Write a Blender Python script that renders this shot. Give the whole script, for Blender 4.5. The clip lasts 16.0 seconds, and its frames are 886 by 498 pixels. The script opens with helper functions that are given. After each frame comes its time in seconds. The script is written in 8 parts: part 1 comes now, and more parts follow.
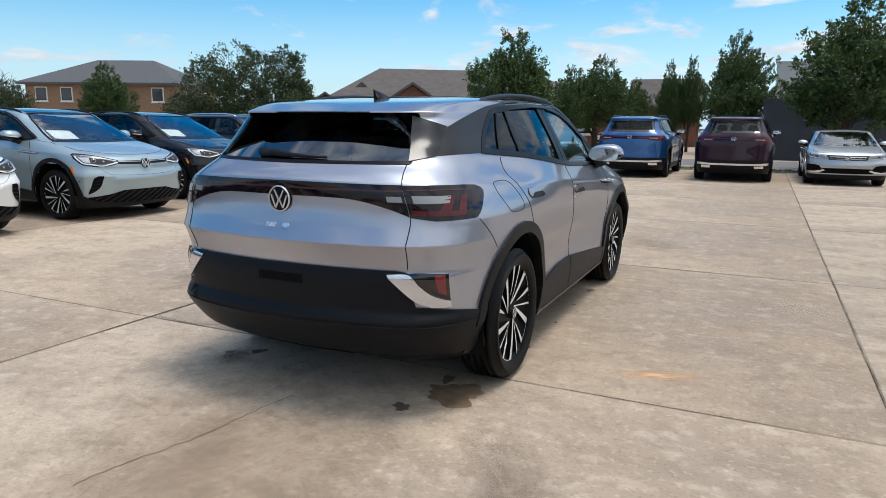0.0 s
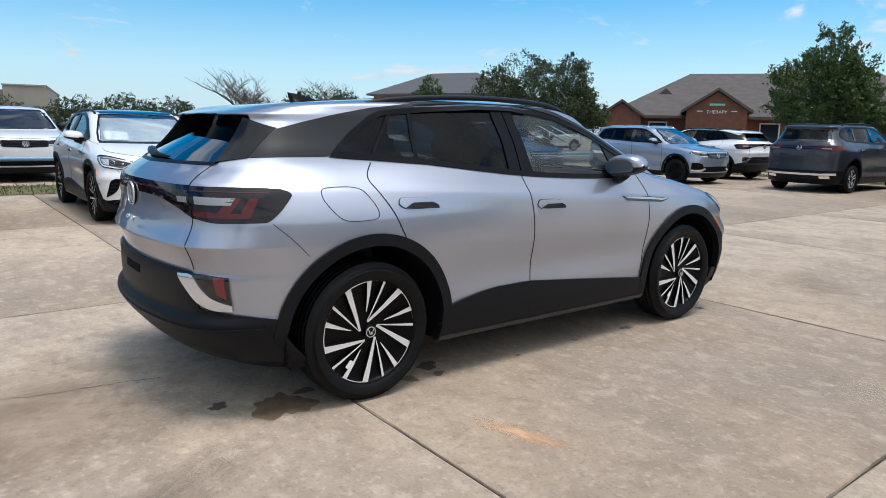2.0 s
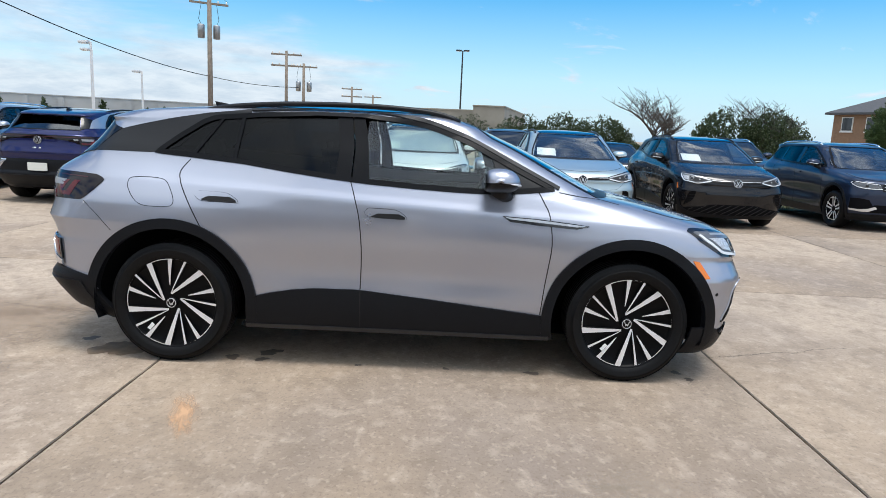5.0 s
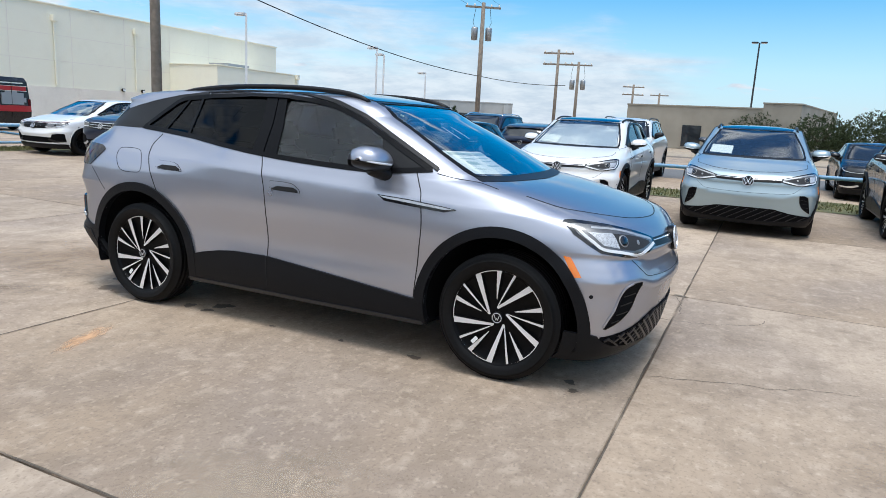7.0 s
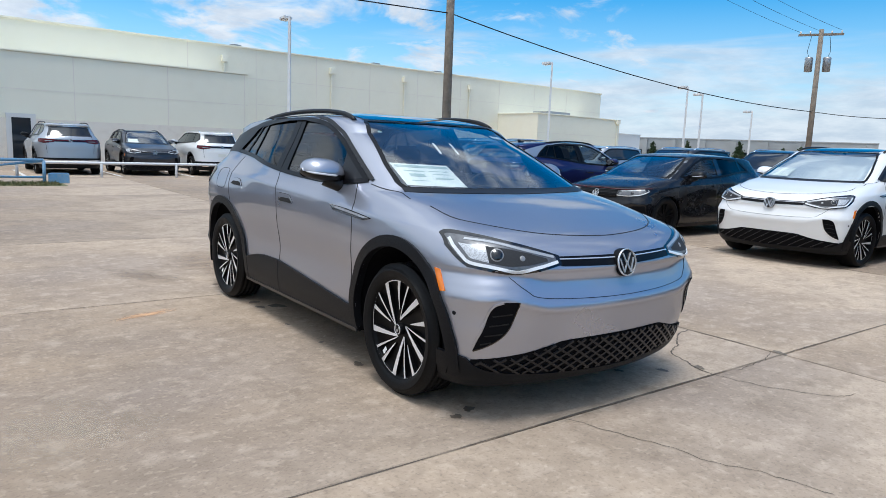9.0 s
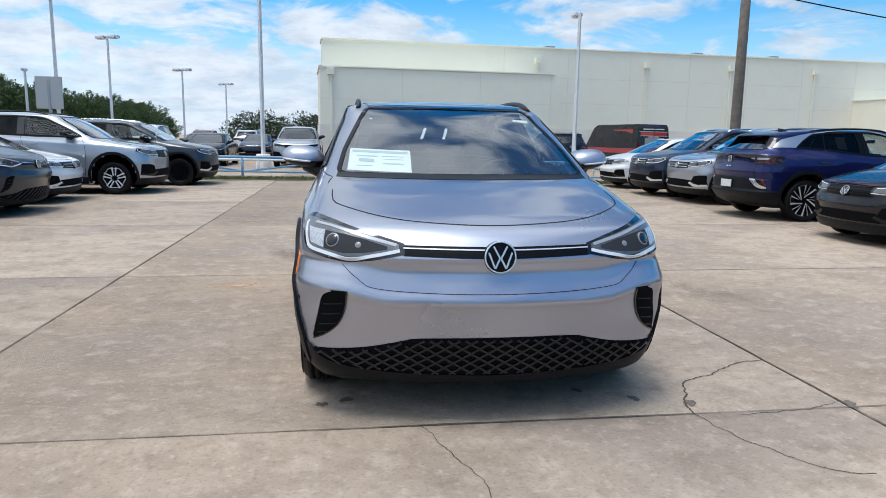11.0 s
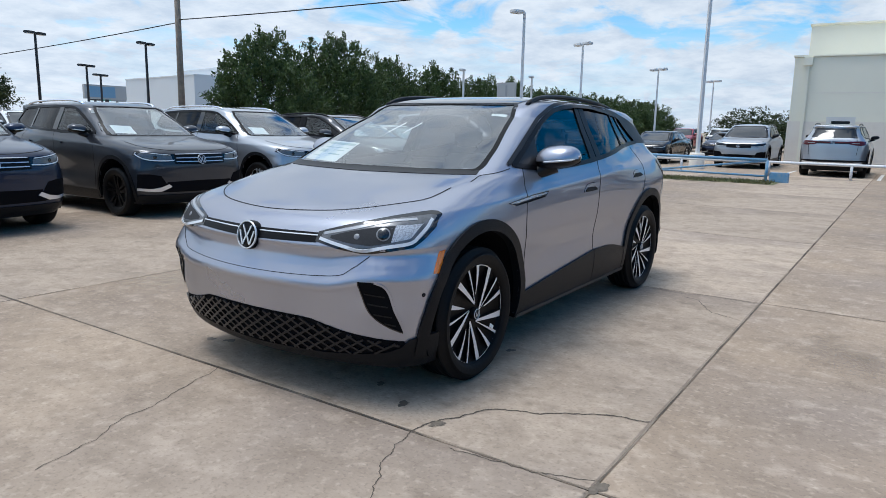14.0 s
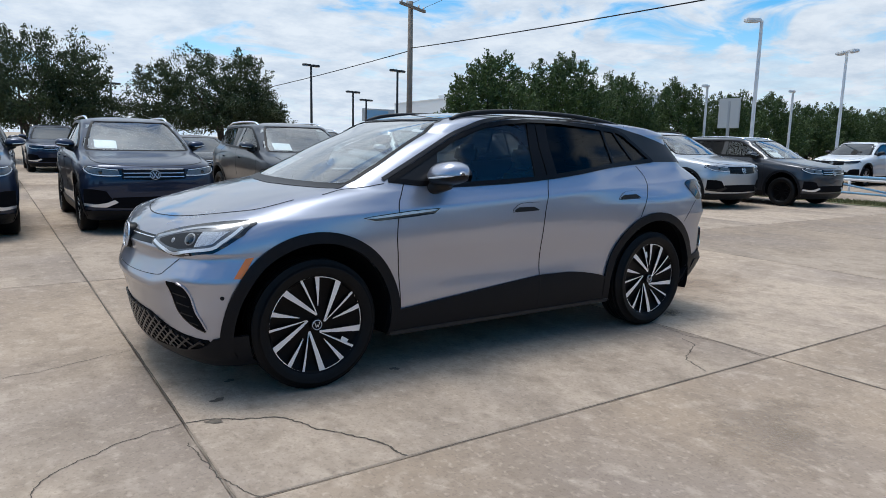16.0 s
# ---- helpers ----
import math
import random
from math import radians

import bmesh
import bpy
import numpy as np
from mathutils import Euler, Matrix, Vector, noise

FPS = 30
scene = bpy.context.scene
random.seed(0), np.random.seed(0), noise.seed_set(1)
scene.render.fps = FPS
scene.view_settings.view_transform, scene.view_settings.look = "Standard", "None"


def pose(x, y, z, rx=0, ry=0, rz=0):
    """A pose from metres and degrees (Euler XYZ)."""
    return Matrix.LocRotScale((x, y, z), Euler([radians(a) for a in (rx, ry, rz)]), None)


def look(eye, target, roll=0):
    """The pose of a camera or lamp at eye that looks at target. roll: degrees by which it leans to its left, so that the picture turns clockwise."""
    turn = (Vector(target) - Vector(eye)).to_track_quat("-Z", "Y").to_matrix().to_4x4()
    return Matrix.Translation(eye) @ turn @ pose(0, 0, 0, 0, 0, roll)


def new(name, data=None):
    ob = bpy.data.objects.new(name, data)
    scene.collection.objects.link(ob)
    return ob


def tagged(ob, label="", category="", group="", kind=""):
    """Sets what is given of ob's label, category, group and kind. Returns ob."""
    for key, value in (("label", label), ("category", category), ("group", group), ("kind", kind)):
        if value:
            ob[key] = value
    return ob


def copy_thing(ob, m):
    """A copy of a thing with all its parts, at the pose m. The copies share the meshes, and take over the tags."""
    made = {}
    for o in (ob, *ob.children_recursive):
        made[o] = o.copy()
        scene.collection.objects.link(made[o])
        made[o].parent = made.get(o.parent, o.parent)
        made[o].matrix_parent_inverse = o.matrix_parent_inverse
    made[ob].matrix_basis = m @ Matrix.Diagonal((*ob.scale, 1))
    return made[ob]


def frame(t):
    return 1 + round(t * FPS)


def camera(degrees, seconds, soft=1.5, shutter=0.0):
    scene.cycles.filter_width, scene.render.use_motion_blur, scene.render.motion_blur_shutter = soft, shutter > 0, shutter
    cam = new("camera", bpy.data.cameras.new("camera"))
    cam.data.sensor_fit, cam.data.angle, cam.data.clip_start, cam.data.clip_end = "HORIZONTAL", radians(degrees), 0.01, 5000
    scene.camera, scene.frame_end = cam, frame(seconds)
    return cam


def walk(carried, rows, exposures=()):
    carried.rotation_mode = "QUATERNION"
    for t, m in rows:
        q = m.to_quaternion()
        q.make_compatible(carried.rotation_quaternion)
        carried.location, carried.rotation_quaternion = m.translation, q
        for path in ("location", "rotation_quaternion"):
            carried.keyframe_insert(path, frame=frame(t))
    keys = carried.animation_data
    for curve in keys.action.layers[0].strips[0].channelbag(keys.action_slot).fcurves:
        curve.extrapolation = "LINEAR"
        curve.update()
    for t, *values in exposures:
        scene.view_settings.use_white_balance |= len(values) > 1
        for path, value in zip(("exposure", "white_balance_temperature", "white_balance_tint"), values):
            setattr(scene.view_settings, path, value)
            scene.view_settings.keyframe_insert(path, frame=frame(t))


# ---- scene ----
cam = camera(66.3, 16.0, soft=0.6)
PATH = [
    (0, (-4.913, -2.096, 1.404), (-3.13, -1.263, 1.045), 0.6),
    (0.5, (-4.592, -2.667, 1.407), (-2.919, -1.629, 1.051), 0.9),
    (1, (-4.172, -3.093, 1.402), (-2.631, -1.869, 1.048), 1.1),
    (1.5, (-3.696, -3.498, 1.407), (-2.308, -2.103, 1.052), 1.2),
    (2, (-3.17, -3.8, 1.414), (-1.964, -2.243, 1.064), 1.2),
    (2.5, (-2.632, -4.096, 1.419), (-1.616, -2.406, 1.084), 1.3),
    (3, (-2.087, -4.369, 1.434), (-1.267, -2.574, 1.111), 1.5),
    (3.5, (-1.526, -4.578, 1.437), (-0.91, -2.701, 1.127), 2.1),
    (4, (-0.947, -4.753, 1.449), (-0.54, -2.819, 1.141), 2.7),
    (4.5, (-0.337, -4.835, 1.449), (-0.131, -2.871, 1.13), 2.8),
    (5, (0.269, -4.882, 1.458), (0.26, -2.911, 1.12), 2.6),
    (7.5, (3.187, -4.099, 1.454), (2.156, -2.424, 1.093), 3.2),
    (8, (3.694, -3.77, 1.434), (2.454, -2.234, 1.113), 3.1),
    (8.5, (4.072, -3.344, 1.395), (2.65, -1.969, 1.099), 2.6),
    (9, (4.434, -2.872, 1.361), (2.846, -1.692, 1.067), 2.2),
    (9.5, (4.72, -2.37, 1.333), (2.995, -1.4, 1.048), 1.7),
    (10, (4.995, -1.821, 1.328), (3.161, -1.079, 1.036), 1.3),
    (12.5, (5.148, 1.065, 1.358), (3.232, 0.642, 0.973), 0.9),
    (13, (4.943, 1.65, 1.379), (3.098, 0.989, 0.98), 0.9),
    (13.5, (4.769, 2.233, 1.365), (3.018, 1.345, 0.986), 1.0),
    (14, (4.459, 2.745, 1.367), (2.829, 1.642, 1.013), 1.2),
    (14.5, (4.14, 3.258, 1.392), (2.64, 1.979, 1.06), 1.4),
    (15, (3.72, 3.657, 1.383), (2.351, 2.234, 1.066), 1.5),
    (15.5, (3.308, 4.012, 1.394), (2.068, 2.474, 1.081), 1.5),
    (16, (2.839, 4.307, 1.387), (1.74, 2.666, 1.073), 1.3),
]
walk(cam, [(t, look(eye, target, roll)) for t, eye, target, roll in PATH],
     [(0, 0.04, 6800, 10), (1.5, 0.03, 6650, 10), (3.5, 0.11, 6600, 10), (5, 0.15, 6600, 10), (8, 0.08, 6450, 10), (9.5, 0.03, 6400, 10),
      (12.5, -0.05, 6320, 10), (14, -0.13, 6320, 10), (16, -0.18, 6420, 10)])

# ---------------------------------------------------------------- light
world = bpy.data.worlds.new("sky")
scene.world = world
world.use_nodes = True
SUN_EL, SUN_AZ = 76.5, 300.0     # degrees; azimuth from +x towards +y


def sky_nodes():
    nt = world.node_tree
    N, L = nt.nodes, nt.links
    bg = N["Background"]
    bg.inputs[1].default_value = 0.168
    sky = N.new("ShaderNodeTexSky")
    sky.sky_type, sky.sun_disc = "NISHITA", False
    sky.sun_elevation, sky.sun_rotation = radians(SUN_EL), radians(90 - SUN_AZ)
    sky.air_density, sky.dust_density, sky.ozone_density = 1.1, 0.2, 1.5
    co = N.new("ShaderNodeTexCoord")
    sep = N.new("ShaderNodeSeparateXYZ")
    L.new(co.outputs["Generated"], sep.inputs[0])
    up = N.new("ShaderNodeMath")
    up.operation = "MAXIMUM"
    L.new(sep.outputs[2], up.inputs[0])
    up.inputs[1].default_value = 0.0
    add = N.new("ShaderNodeMath")
    L.new(up.outputs[0], add.inputs[0])
    add.inputs[1].default_value = 0.22
    div = N.new("ShaderNodeVectorMath")
    div.operation = "DIVIDE"
    L.new(co.outputs["Generated"], div.inputs[0])
    L.new(add.outputs[0], div.inputs[1])
    noi = N.new("ShaderNodeTexNoise")
    noi.inputs["Scale"].default_value = 2.7
    noi.inputs["Detail"].default_value = 9
    noi.inputs["Roughness"].default_value = 0.58
    noi.inputs["Distortion"].default_value = 0.5
    L.new(div.outputs[0], noi.inputs["Vector"])
    # cloud deck thicker to the south, thin to the north
    south = N.new("ShaderNodeMath")
    south.operation = "MULTIPLY_ADD"
    L.new(sep.outputs[1], south.inputs[0])
    south.inputs[1].default_value, south.inputs[2].default_value = -0.13, 0.0
    both = N.new("ShaderNodeMath")
    top = N.new("ShaderNodeMath")                # and more of it overhead
    top.operation = "MULTIPLY_ADD"
    L.new(sep.outputs[2], top.inputs[0])
    top.inputs[1].default_value = 0.145
    west = N.new("ShaderNodeMath")               # thinner in the east
    west.operation = "MULTIPLY_ADD"
    L.new(sep.outputs[0], west.inputs[0])
    west.inputs[1].default_value = -0.03
    L.new(south.outputs[0], west.inputs[2])
    L.new(west.outputs[0], top.inputs[2])
    L.new(noi.outputs[0], both.inputs[0])
    L.new(top.outputs[0], both.inputs[1])
    ramp = N.new("ShaderNodeMapRange")
    ramp.interpolation_type = "SMOOTHSTEP"
    ramp.inputs[1].default_value, ramp.inputs[2].default_value = 0.475, 0.635
    L.new(both.outputs[0], ramp.inputs[0])
    low = N.new("ShaderNodeMapRange")            # haze towards the horizon
    low.inputs[1].default_value, low.inputs[2].default_value = 0.0, 0.24
    low.inputs[3].default_value, low.inputs[4].default_value = 0.8, 0.0
    L.new(sep.outputs[2], low.inputs[0])
    haze = N.new("ShaderNodeMix")
    haze.data_type = "RGBA"
    L.new(low.outputs[0], haze.inputs[0])
    haze.inputs[7].default_value = (2.8, 4.75, 7.0, 1)
    mix = N.new("ShaderNodeMix")
    mix.data_type = "RGBA"
    # low streaky veil from the north round to the west
    squash = N.new("ShaderNodeVectorMath")
    squash.operation = "MULTIPLY"
    squash.inputs[1].default_value = (2.6, 2.6, 17.0)
    L.new(co.outputs["Generated"], squash.inputs[0])
    streak = N.new("ShaderNodeTexNoise")
    streak.inputs["Scale"].default_value, streak.inputs["Detail"].default_value = 1.0, 8
    streak.inputs["Roughness"].default_value, streak.inputs["Distortion"].default_value = 0.55, 0.4
    L.new(squash.outputs[0], streak.inputs["Vector"])
    reach = N.new("ShaderNodeMapRange")
    reach.inputs[1].default_value, reach.inputs[2].default_value = 0.22, -0.22
    reach.inputs[3].default_value, reach.inputs[4].default_value = -0.40, 0.13
    L.new(sep.outputs[0], reach.inputs[0])
    edge = N.new("ShaderNodeMapRange")
    edge.inputs[1].default_value, edge.inputs[2].default_value = 0.085, 0.21
    edge.inputs[3].default_value, edge.inputs[4].default_value = 0.0, -0.5
    L.new(sep.outputs[2], edge.inputs[0])
    bank, veil, thin, deck = (N.new("ShaderNodeMath") for _ in range(4))
    L.new(reach.outputs[0], bank.inputs[0])
    L.new(edge.outputs[0], bank.inputs[1])
    L.new(bank.outputs[0], veil.inputs[0])
    L.new(streak.outputs[0], veil.inputs[1])
    soften = N.new("ShaderNodeMapRange")
    soften.interpolation_type = "SMOOTHSTEP"
    soften.inputs[1].default_value, soften.inputs[2].default_value = 0.40, 0.66
    L.new(veil.outputs[0], soften.inputs[0])
    thin.operation = "MULTIPLY"
    L.new(soften.outputs[0], thin.inputs[0])
    thin.inputs[1].default_value = 0.85
    deck.operation = "MAXIMUM"
    L.new(thin.outputs[0], deck.inputs[0])
    L.new(ramp.outputs[0], deck.inputs[1])
    L.new(deck.outputs[0], mix.inputs[0])
    deep = N.new("ShaderNodeHueSaturation")
    deep.inputs["Saturation"].default_value, deep.inputs["Value"].default_value = 1.42, 1.0
    L.new(sky.outputs[0], deep.inputs["Color"])
    pale = N.new("ShaderNodeMapRange")           # the blue pales towards the veiled zenith
    pale.inputs[1].default_value, pale.inputs[2].default_value = 0.36, 0.70
    pale.inputs[3].default_value, pale.inputs[4].default_value = 1.8, 1.25
    L.new(sep.outputs[2], pale.inputs[0])
    L.new(pale.outputs[0], deep.inputs["Saturation"])
    dim = N.new("ShaderNodeMapRange")            # deeper blue between the clouds overhead
    dim.inputs[1].default_value, dim.inputs[2].default_value = 0.36, 0.75
    dim.inputs[3].default_value, dim.inputs[4].default_value = 1.0, 0.66
    L.new(sep.outputs[2], dim.inputs[0])
    L.new(dim.outputs[0], deep.inputs["Value"])
    L.new(deep.outputs[0], haze.inputs[6])
    L.new(haze.outputs[2], mix.inputs[6])
    shade = N.new("ShaderNodeTexNoise")          # thick and thin parts of the clouds
    shade.inputs["Scale"].default_value, shade.inputs["Detail"].default_value = 5.5, 7
    shade.inputs["Roughness"].default_value = 0.6
    L.new(div.outputs[0], shade.inputs["Vector"])
    tone = N.new("ShaderNodeMapRange")
    tone.inputs[1].default_value, tone.inputs[2].default_value = 0.36, 0.62
    L.new(shade.outputs[0], tone.inputs[0])
    cloud = N.new("ShaderNodeMix")
    cloud.data_type = "RGBA"
    L.new(tone.outputs[0], cloud.inputs[0])
    cloud.inputs[6].default_value, cloud.inputs[7].default_value = (3.7, 4.35, 5.15, 1), (4.95, 5.45, 6.0, 1)
    L.new(cloud.outputs[2], mix.inputs[7])
    side = N.new("ShaderNodeMath")               # brighter on the sun's side
    side.operation = "MULTIPLY_ADD"
    L.new(sep.outputs[1], side.inputs[0])
    side.inputs[1].default_value, side.inputs[2].default_value = -0.10, 0.96
    glow = N.new("ShaderNodeVectorMath")
    glow.operation = "MULTIPLY"
    lift = N.new("ShaderNodeMath")               # the veil overhead is brightest
    lift.operation = "POWER"
    L.new(up.outputs[0], lift.inputs[0])
    lift.inputs[1].default_value = 2.0
    gain = N.new("ShaderNodeMath")
    gain.operation = "MULTIPLY_ADD"
    L.new(lift.outputs[0], gain.inputs[0])
    gain.inputs[1].default_value = 0.55
    aim = N.new("ShaderNodeVectorMath")          # glow of the veiled sun
    aim.operation = "DOT_PRODUCT"
    L.new(co.outputs["Generated"], aim.inputs[0])
    a, e = radians(SUN_AZ), radians(SUN_EL)
    aim.inputs[1].default_value = (math.cos(a) * math.cos(e), math.sin(a) * math.cos(e), math.sin(e))
    near = N.new("ShaderNodeMath")
    near.operation = "MAXIMUM"
    L.new(aim.outputs["Value"], near.inputs[0])
    near.inputs[1].default_value = 0.0
    focus = N.new("ShaderNodeMath")
    focus.operation = "POWER"
    L.new(near.outputs[0], focus.inputs[0])
    focus.inputs[1].default_value = 22.0
    halo = N.new("ShaderNodeMath")
    halo.operation = "MULTIPLY_ADD"
    L.new(focus.outputs[0], halo.inputs[0])
    halo.inputs[1].default_value = 2.6
    L.new(side.outputs[0], halo.inputs[2])
    L.new(halo.outputs[0], gain.inputs[2])
    L.new(mix.outputs[2], glow.inputs[0])
    L.new(gain.outputs[0], glow.inputs[1])
    L.new(glow.outputs[0], bg.inputs[0])


sky_nodes()
sun = new("sun", bpy.data.lights.new("sun", "SUN"))
sun.data.energy, sun.data.angle, sun.data.color = 1.95, radians(21), (1.0, 0.965, 0.92)
_a, _e = radians(SUN_AZ), radians(SUN_EL)
sun.matrix_basis = look((math.cos(_a) * math.cos(_e) * 50, math.sin(_a) * math.cos(_e) * 50, math.sin(_e) * 50), (0, 0, 0))


# ---------------------------------------------------------------- materials
def material(name, color, rough=0.6, metal=0.0, coat=0.0, spec=0.5, **more):
    m = bpy.data.materials.new(name)
    m.use_nodes = True
    b = m.node_tree.nodes["Principled BSDF"]
    b.inputs["Base Color"].default_value = (*color, 1)
    b.inputs["Roughness"].default_value = rough
    b.inputs["Metallic"].default_value = metal
    b.inputs["Coat Weight"].default_value = coat
    b.inputs["Coat Roughness"].default_value = 0.03
    b.inputs["Specular IOR Level"].default_value = spec
    for k, v in more.items():
        b.inputs[k.replace("_", " ")].default_value = v
    return m


def speckle(m, scale, amount, detail=4.0, bump=0.0, low=0.35, high=0.65, dark=None, coords="Object"):
    """Mixes the base colour with a darker (or given) one by noise; adds fine relief."""
    nt = m.node_tree
    N, L = nt.nodes, nt.links
    b = N["Principled BSDF"]
    co = N.new("ShaderNodeTexCoord")
    t = N.new("ShaderNodeTexNoise")
    t.inputs["Scale"].default_value, t.inputs["Detail"].default_value = scale, detail
    L.new(co.outputs[coords], t.inputs["Vector"])
    r = N.new("ShaderNodeMapRange")
    r.inputs[1].default_value, r.inputs[2].default_value = low, high
    r.inputs[3].default_value, r.inputs[4].default_value = 0.0, amount
    L.new(t.outputs[0], r.inputs[0])
    x = N.new("ShaderNodeMix")
    x.data_type = "RGBA"
    L.new(r.outputs[0], x.inputs[0])
    src = b.inputs["Base Color"]
    c = tuple(src.default_value)
    if src.is_linked:
        L.new(src.links[0].from_socket, x.inputs[6])
    else:
        x.inputs[6].default_value = c
    x.inputs[7].default_value = (*(dark or tuple(v * 0.4 for v in c[:3])), 1)
    L.new(x.outputs[2], src)
    if bump:
        p = N.new("ShaderNodeBump")
        p.inputs["Strength"].default_value, p.inputs["Distance"].default_value = bump, 0.01
        L.new(t.outputs[0], p.inputs["Height"])
        if b.inputs["Normal"].is_linked:
            L.new(b.inputs["Normal"].links[0].from_socket, p.inputs["Normal"])
        L.new(p.outputs[0], b.inputs["Normal"])
    return m


def paint(name, color, metal=0.55, rough=0.32):
    dark = max(color) < 0.1
    m = material(name, color, rough + (0.12 if dark else 0), metal, coat=0.65 if dark else 1.0, spec=0.15 if dark else 0.5)
    nt = m.node_tree
    N, L = nt.nodes, nt.links
    b = N["Principled BSDF"]
    co = N.new("ShaderNodeTexCoord")
    v = N.new("ShaderNodeTexNoise")              # faint dust film
    v.inputs["Scale"].default_value, v.inputs["Detail"].default_value = 2.5, 6
    L.new(co.outputs["Object"], v.inputs["Vector"])
    mr = N.new("ShaderNodeMapRange")
    mr.inputs[3].default_value, mr.inputs[4].default_value = rough - 0.05, rough + 0.08
    L.new(v.outputs[0], mr.inputs[0])
    L.new(mr.outputs[0], b.inputs["Roughness"])
    return m


def glass(name, tint, alpha_dark):
    """Car glass as a thin pane: clear gloss over a tinted see-through."""
    m = bpy.data.materials.new(name)
    m.use_nodes = True
    nt = m.node_tree
    N, L = nt.nodes, nt.links
    N.remove(N["Principled BSDF"])
    g = N.new("ShaderNodeBsdfGlossy")
    g.inputs["Roughness"].default_value = 0.01
    t = N.new("ShaderNodeBsdfTransparent")
    t.inputs[0].default_value = (*tint, 1)
    w = N.new("ShaderNodeLayerWeight")           # gloss grows towards grazing, alike from both sides
    w.inputs[0].default_value = 0.5
    p = N.new("ShaderNodeMath")
    p.operation = "POWER"
    L.new(w.outputs["Facing"], p.inputs[0])
    p.inputs[1].default_value = 5.0
    f = N.new("ShaderNodeMath")
    f.operation = "MULTIPLY_ADD"
    L.new(p.outputs[0], f.inputs[0])
    f.inputs[1].default_value, f.inputs[2].default_value = 0.957, 0.043
    k = N.new("ShaderNodeMath")
    k.operation = "MULTIPLY_ADD"
    k.use_clamp = True
    L.new(f.outputs[0], k.inputs[0])
    k.inputs[1].default_value, k.inputs[2].default_value = 1.05 + 2 * alpha_dark, alpha_dark
    x = N.new("ShaderNodeMixShader")
    L.new(k.outputs[0], x.inputs[0])
    L.new(t.outputs[0], x.inputs[1])
    L.new(g.outputs[0], x.inputs[2])
    L.new(x.outputs[0], N["Material Output"].inputs[0])
    return m


SILVER = paint("silver_paint", (0.432, 0.445, 0.508), 0.76, 0.285)
SILVER.node_tree.nodes["Principled BSDF"].inputs["Specular Tint"].default_value = (0.25, 0.25, 0.27, 1)      # flakes darken when seen aslant
HANDLE = paint("handle_paint", (0.54, 0.56, 0.60), 0.5, 0.25)
RSCREEN = glass("rear_screen_glass", (0.09, 0.095, 0.10), 0.13)
CLADDING = speckle(material("grey_plastic", (0.0085, 0.0092, 0.0115), 0.45, spec=0.17), 260, 0.5, bump=0.12)
SILL_EDGE = material("sill_edge", (0.016, 0.017, 0.020), 0.35)
GLOSS_BLACK = material("gloss_black", (0.006, 0.006, 0.007), 0.06, coat=0.6)
SATIN_BLACK = material("satin_black", (0.007, 0.007, 0.008), 0.42, spec=0.3)
GRILLE_SATIN = material("grille_satin", (0.010, 0.010, 0.012), 0.30, spec=0.4)
GAP = material("panel_gap", (0.006, 0.006, 0.007), 0.8)
PILLAR = speckle(material("dark_grey_panel", (0.017, 0.0175, 0.019), 0.45, spec=0.3), 300, 0.3)
TRIM_BLACK = material("trim_black", (0.004, 0.004, 0.005), 0.35, spec=0.14)
FIN_BLACK = material("fin_black", (0.006, 0.006, 0.007), 0.14, spec=0.35)
RUBBER = speckle(material("tyre_rubber", (0.0045, 0.0045, 0.005), 0.55, spec=0.2), 60, 0.4, bump=0.1)
RIM_BLACK = material("rim_black", (0.003, 0.003, 0.0035), 0.4, spec=0.12)
RIM_CUT = material("machined_alloy", (0.90, 0.90, 0.91), 0.36, 0.5)
BADGE = material("badge_silver", (0.80, 0.81, 0.83), 0.20, 0.6)
CHROME = material("chrome", (0.86, 0.87, 0.89), 0.06, 1.0)
CHROME_SATIN = material("satin_chrome", (0.72, 0.74, 0.78), 0.16, 0.9)
WELL = material("wheel_well", (0.005, 0.005, 0.006), 0.9, spec=0.1)
CLEAR = glass("clear_glass", (0.78, 0.87, 0.84), 0.03)
WSHIELD = glass("windscreen_glass", (0.92, 0.97, 0.95), 0.19)
PRIVACY = glass("privacy_glass", (0.09, 0.095, 0.10), -0.02)
CABIN = speckle(material("cabin_fabric", (0.022, 0.023, 0.026), 0.75), 120, 0.5)
LAMP_RED = speckle(material("lamp_red", (0.095, 0.006, 0.009), 0.14, coat=0.3, spec=0.3), 120, 0.5)
LAMP_RIB = material("lamp_rib", (0.05, 0.012, 0.016), 0.2)
LAMP_DARK = material("lamp_smoked", (0.007, 0.003, 0.004), 0.07, coat=0.1, spec=0.4)
LAMP_CLEAR = material("lamp_clear", (0.42, 0.43, 0.445), 0.32, 0.3, coat=0.4)
LAMP_HOUSE = speckle(material("lamp_housing", (0.150, 0.153, 0.159), 0.3, 0.4, coat=0.6), 45, 0.5)
LAMP_GREY = material("lamp_grey", (0.26, 0.26, 0.265), 0.35, 0.2, coat=0.5)
LAMP_COMB = speckle(material("lamp_comb", (0.58, 0.60, 0.63), 0.3, 0.2, coat=0.6), 170, 0.7, detail=1, low=0.48, high=0.56)
LAMP_WHITE = material("lamp_guide", (0.70, 0.72, 0.74), 0.3, coat=0.4)
AMBER = material("amber_reflector", (0.80, 0.20, 0.015), 0.22, coat=0.7)
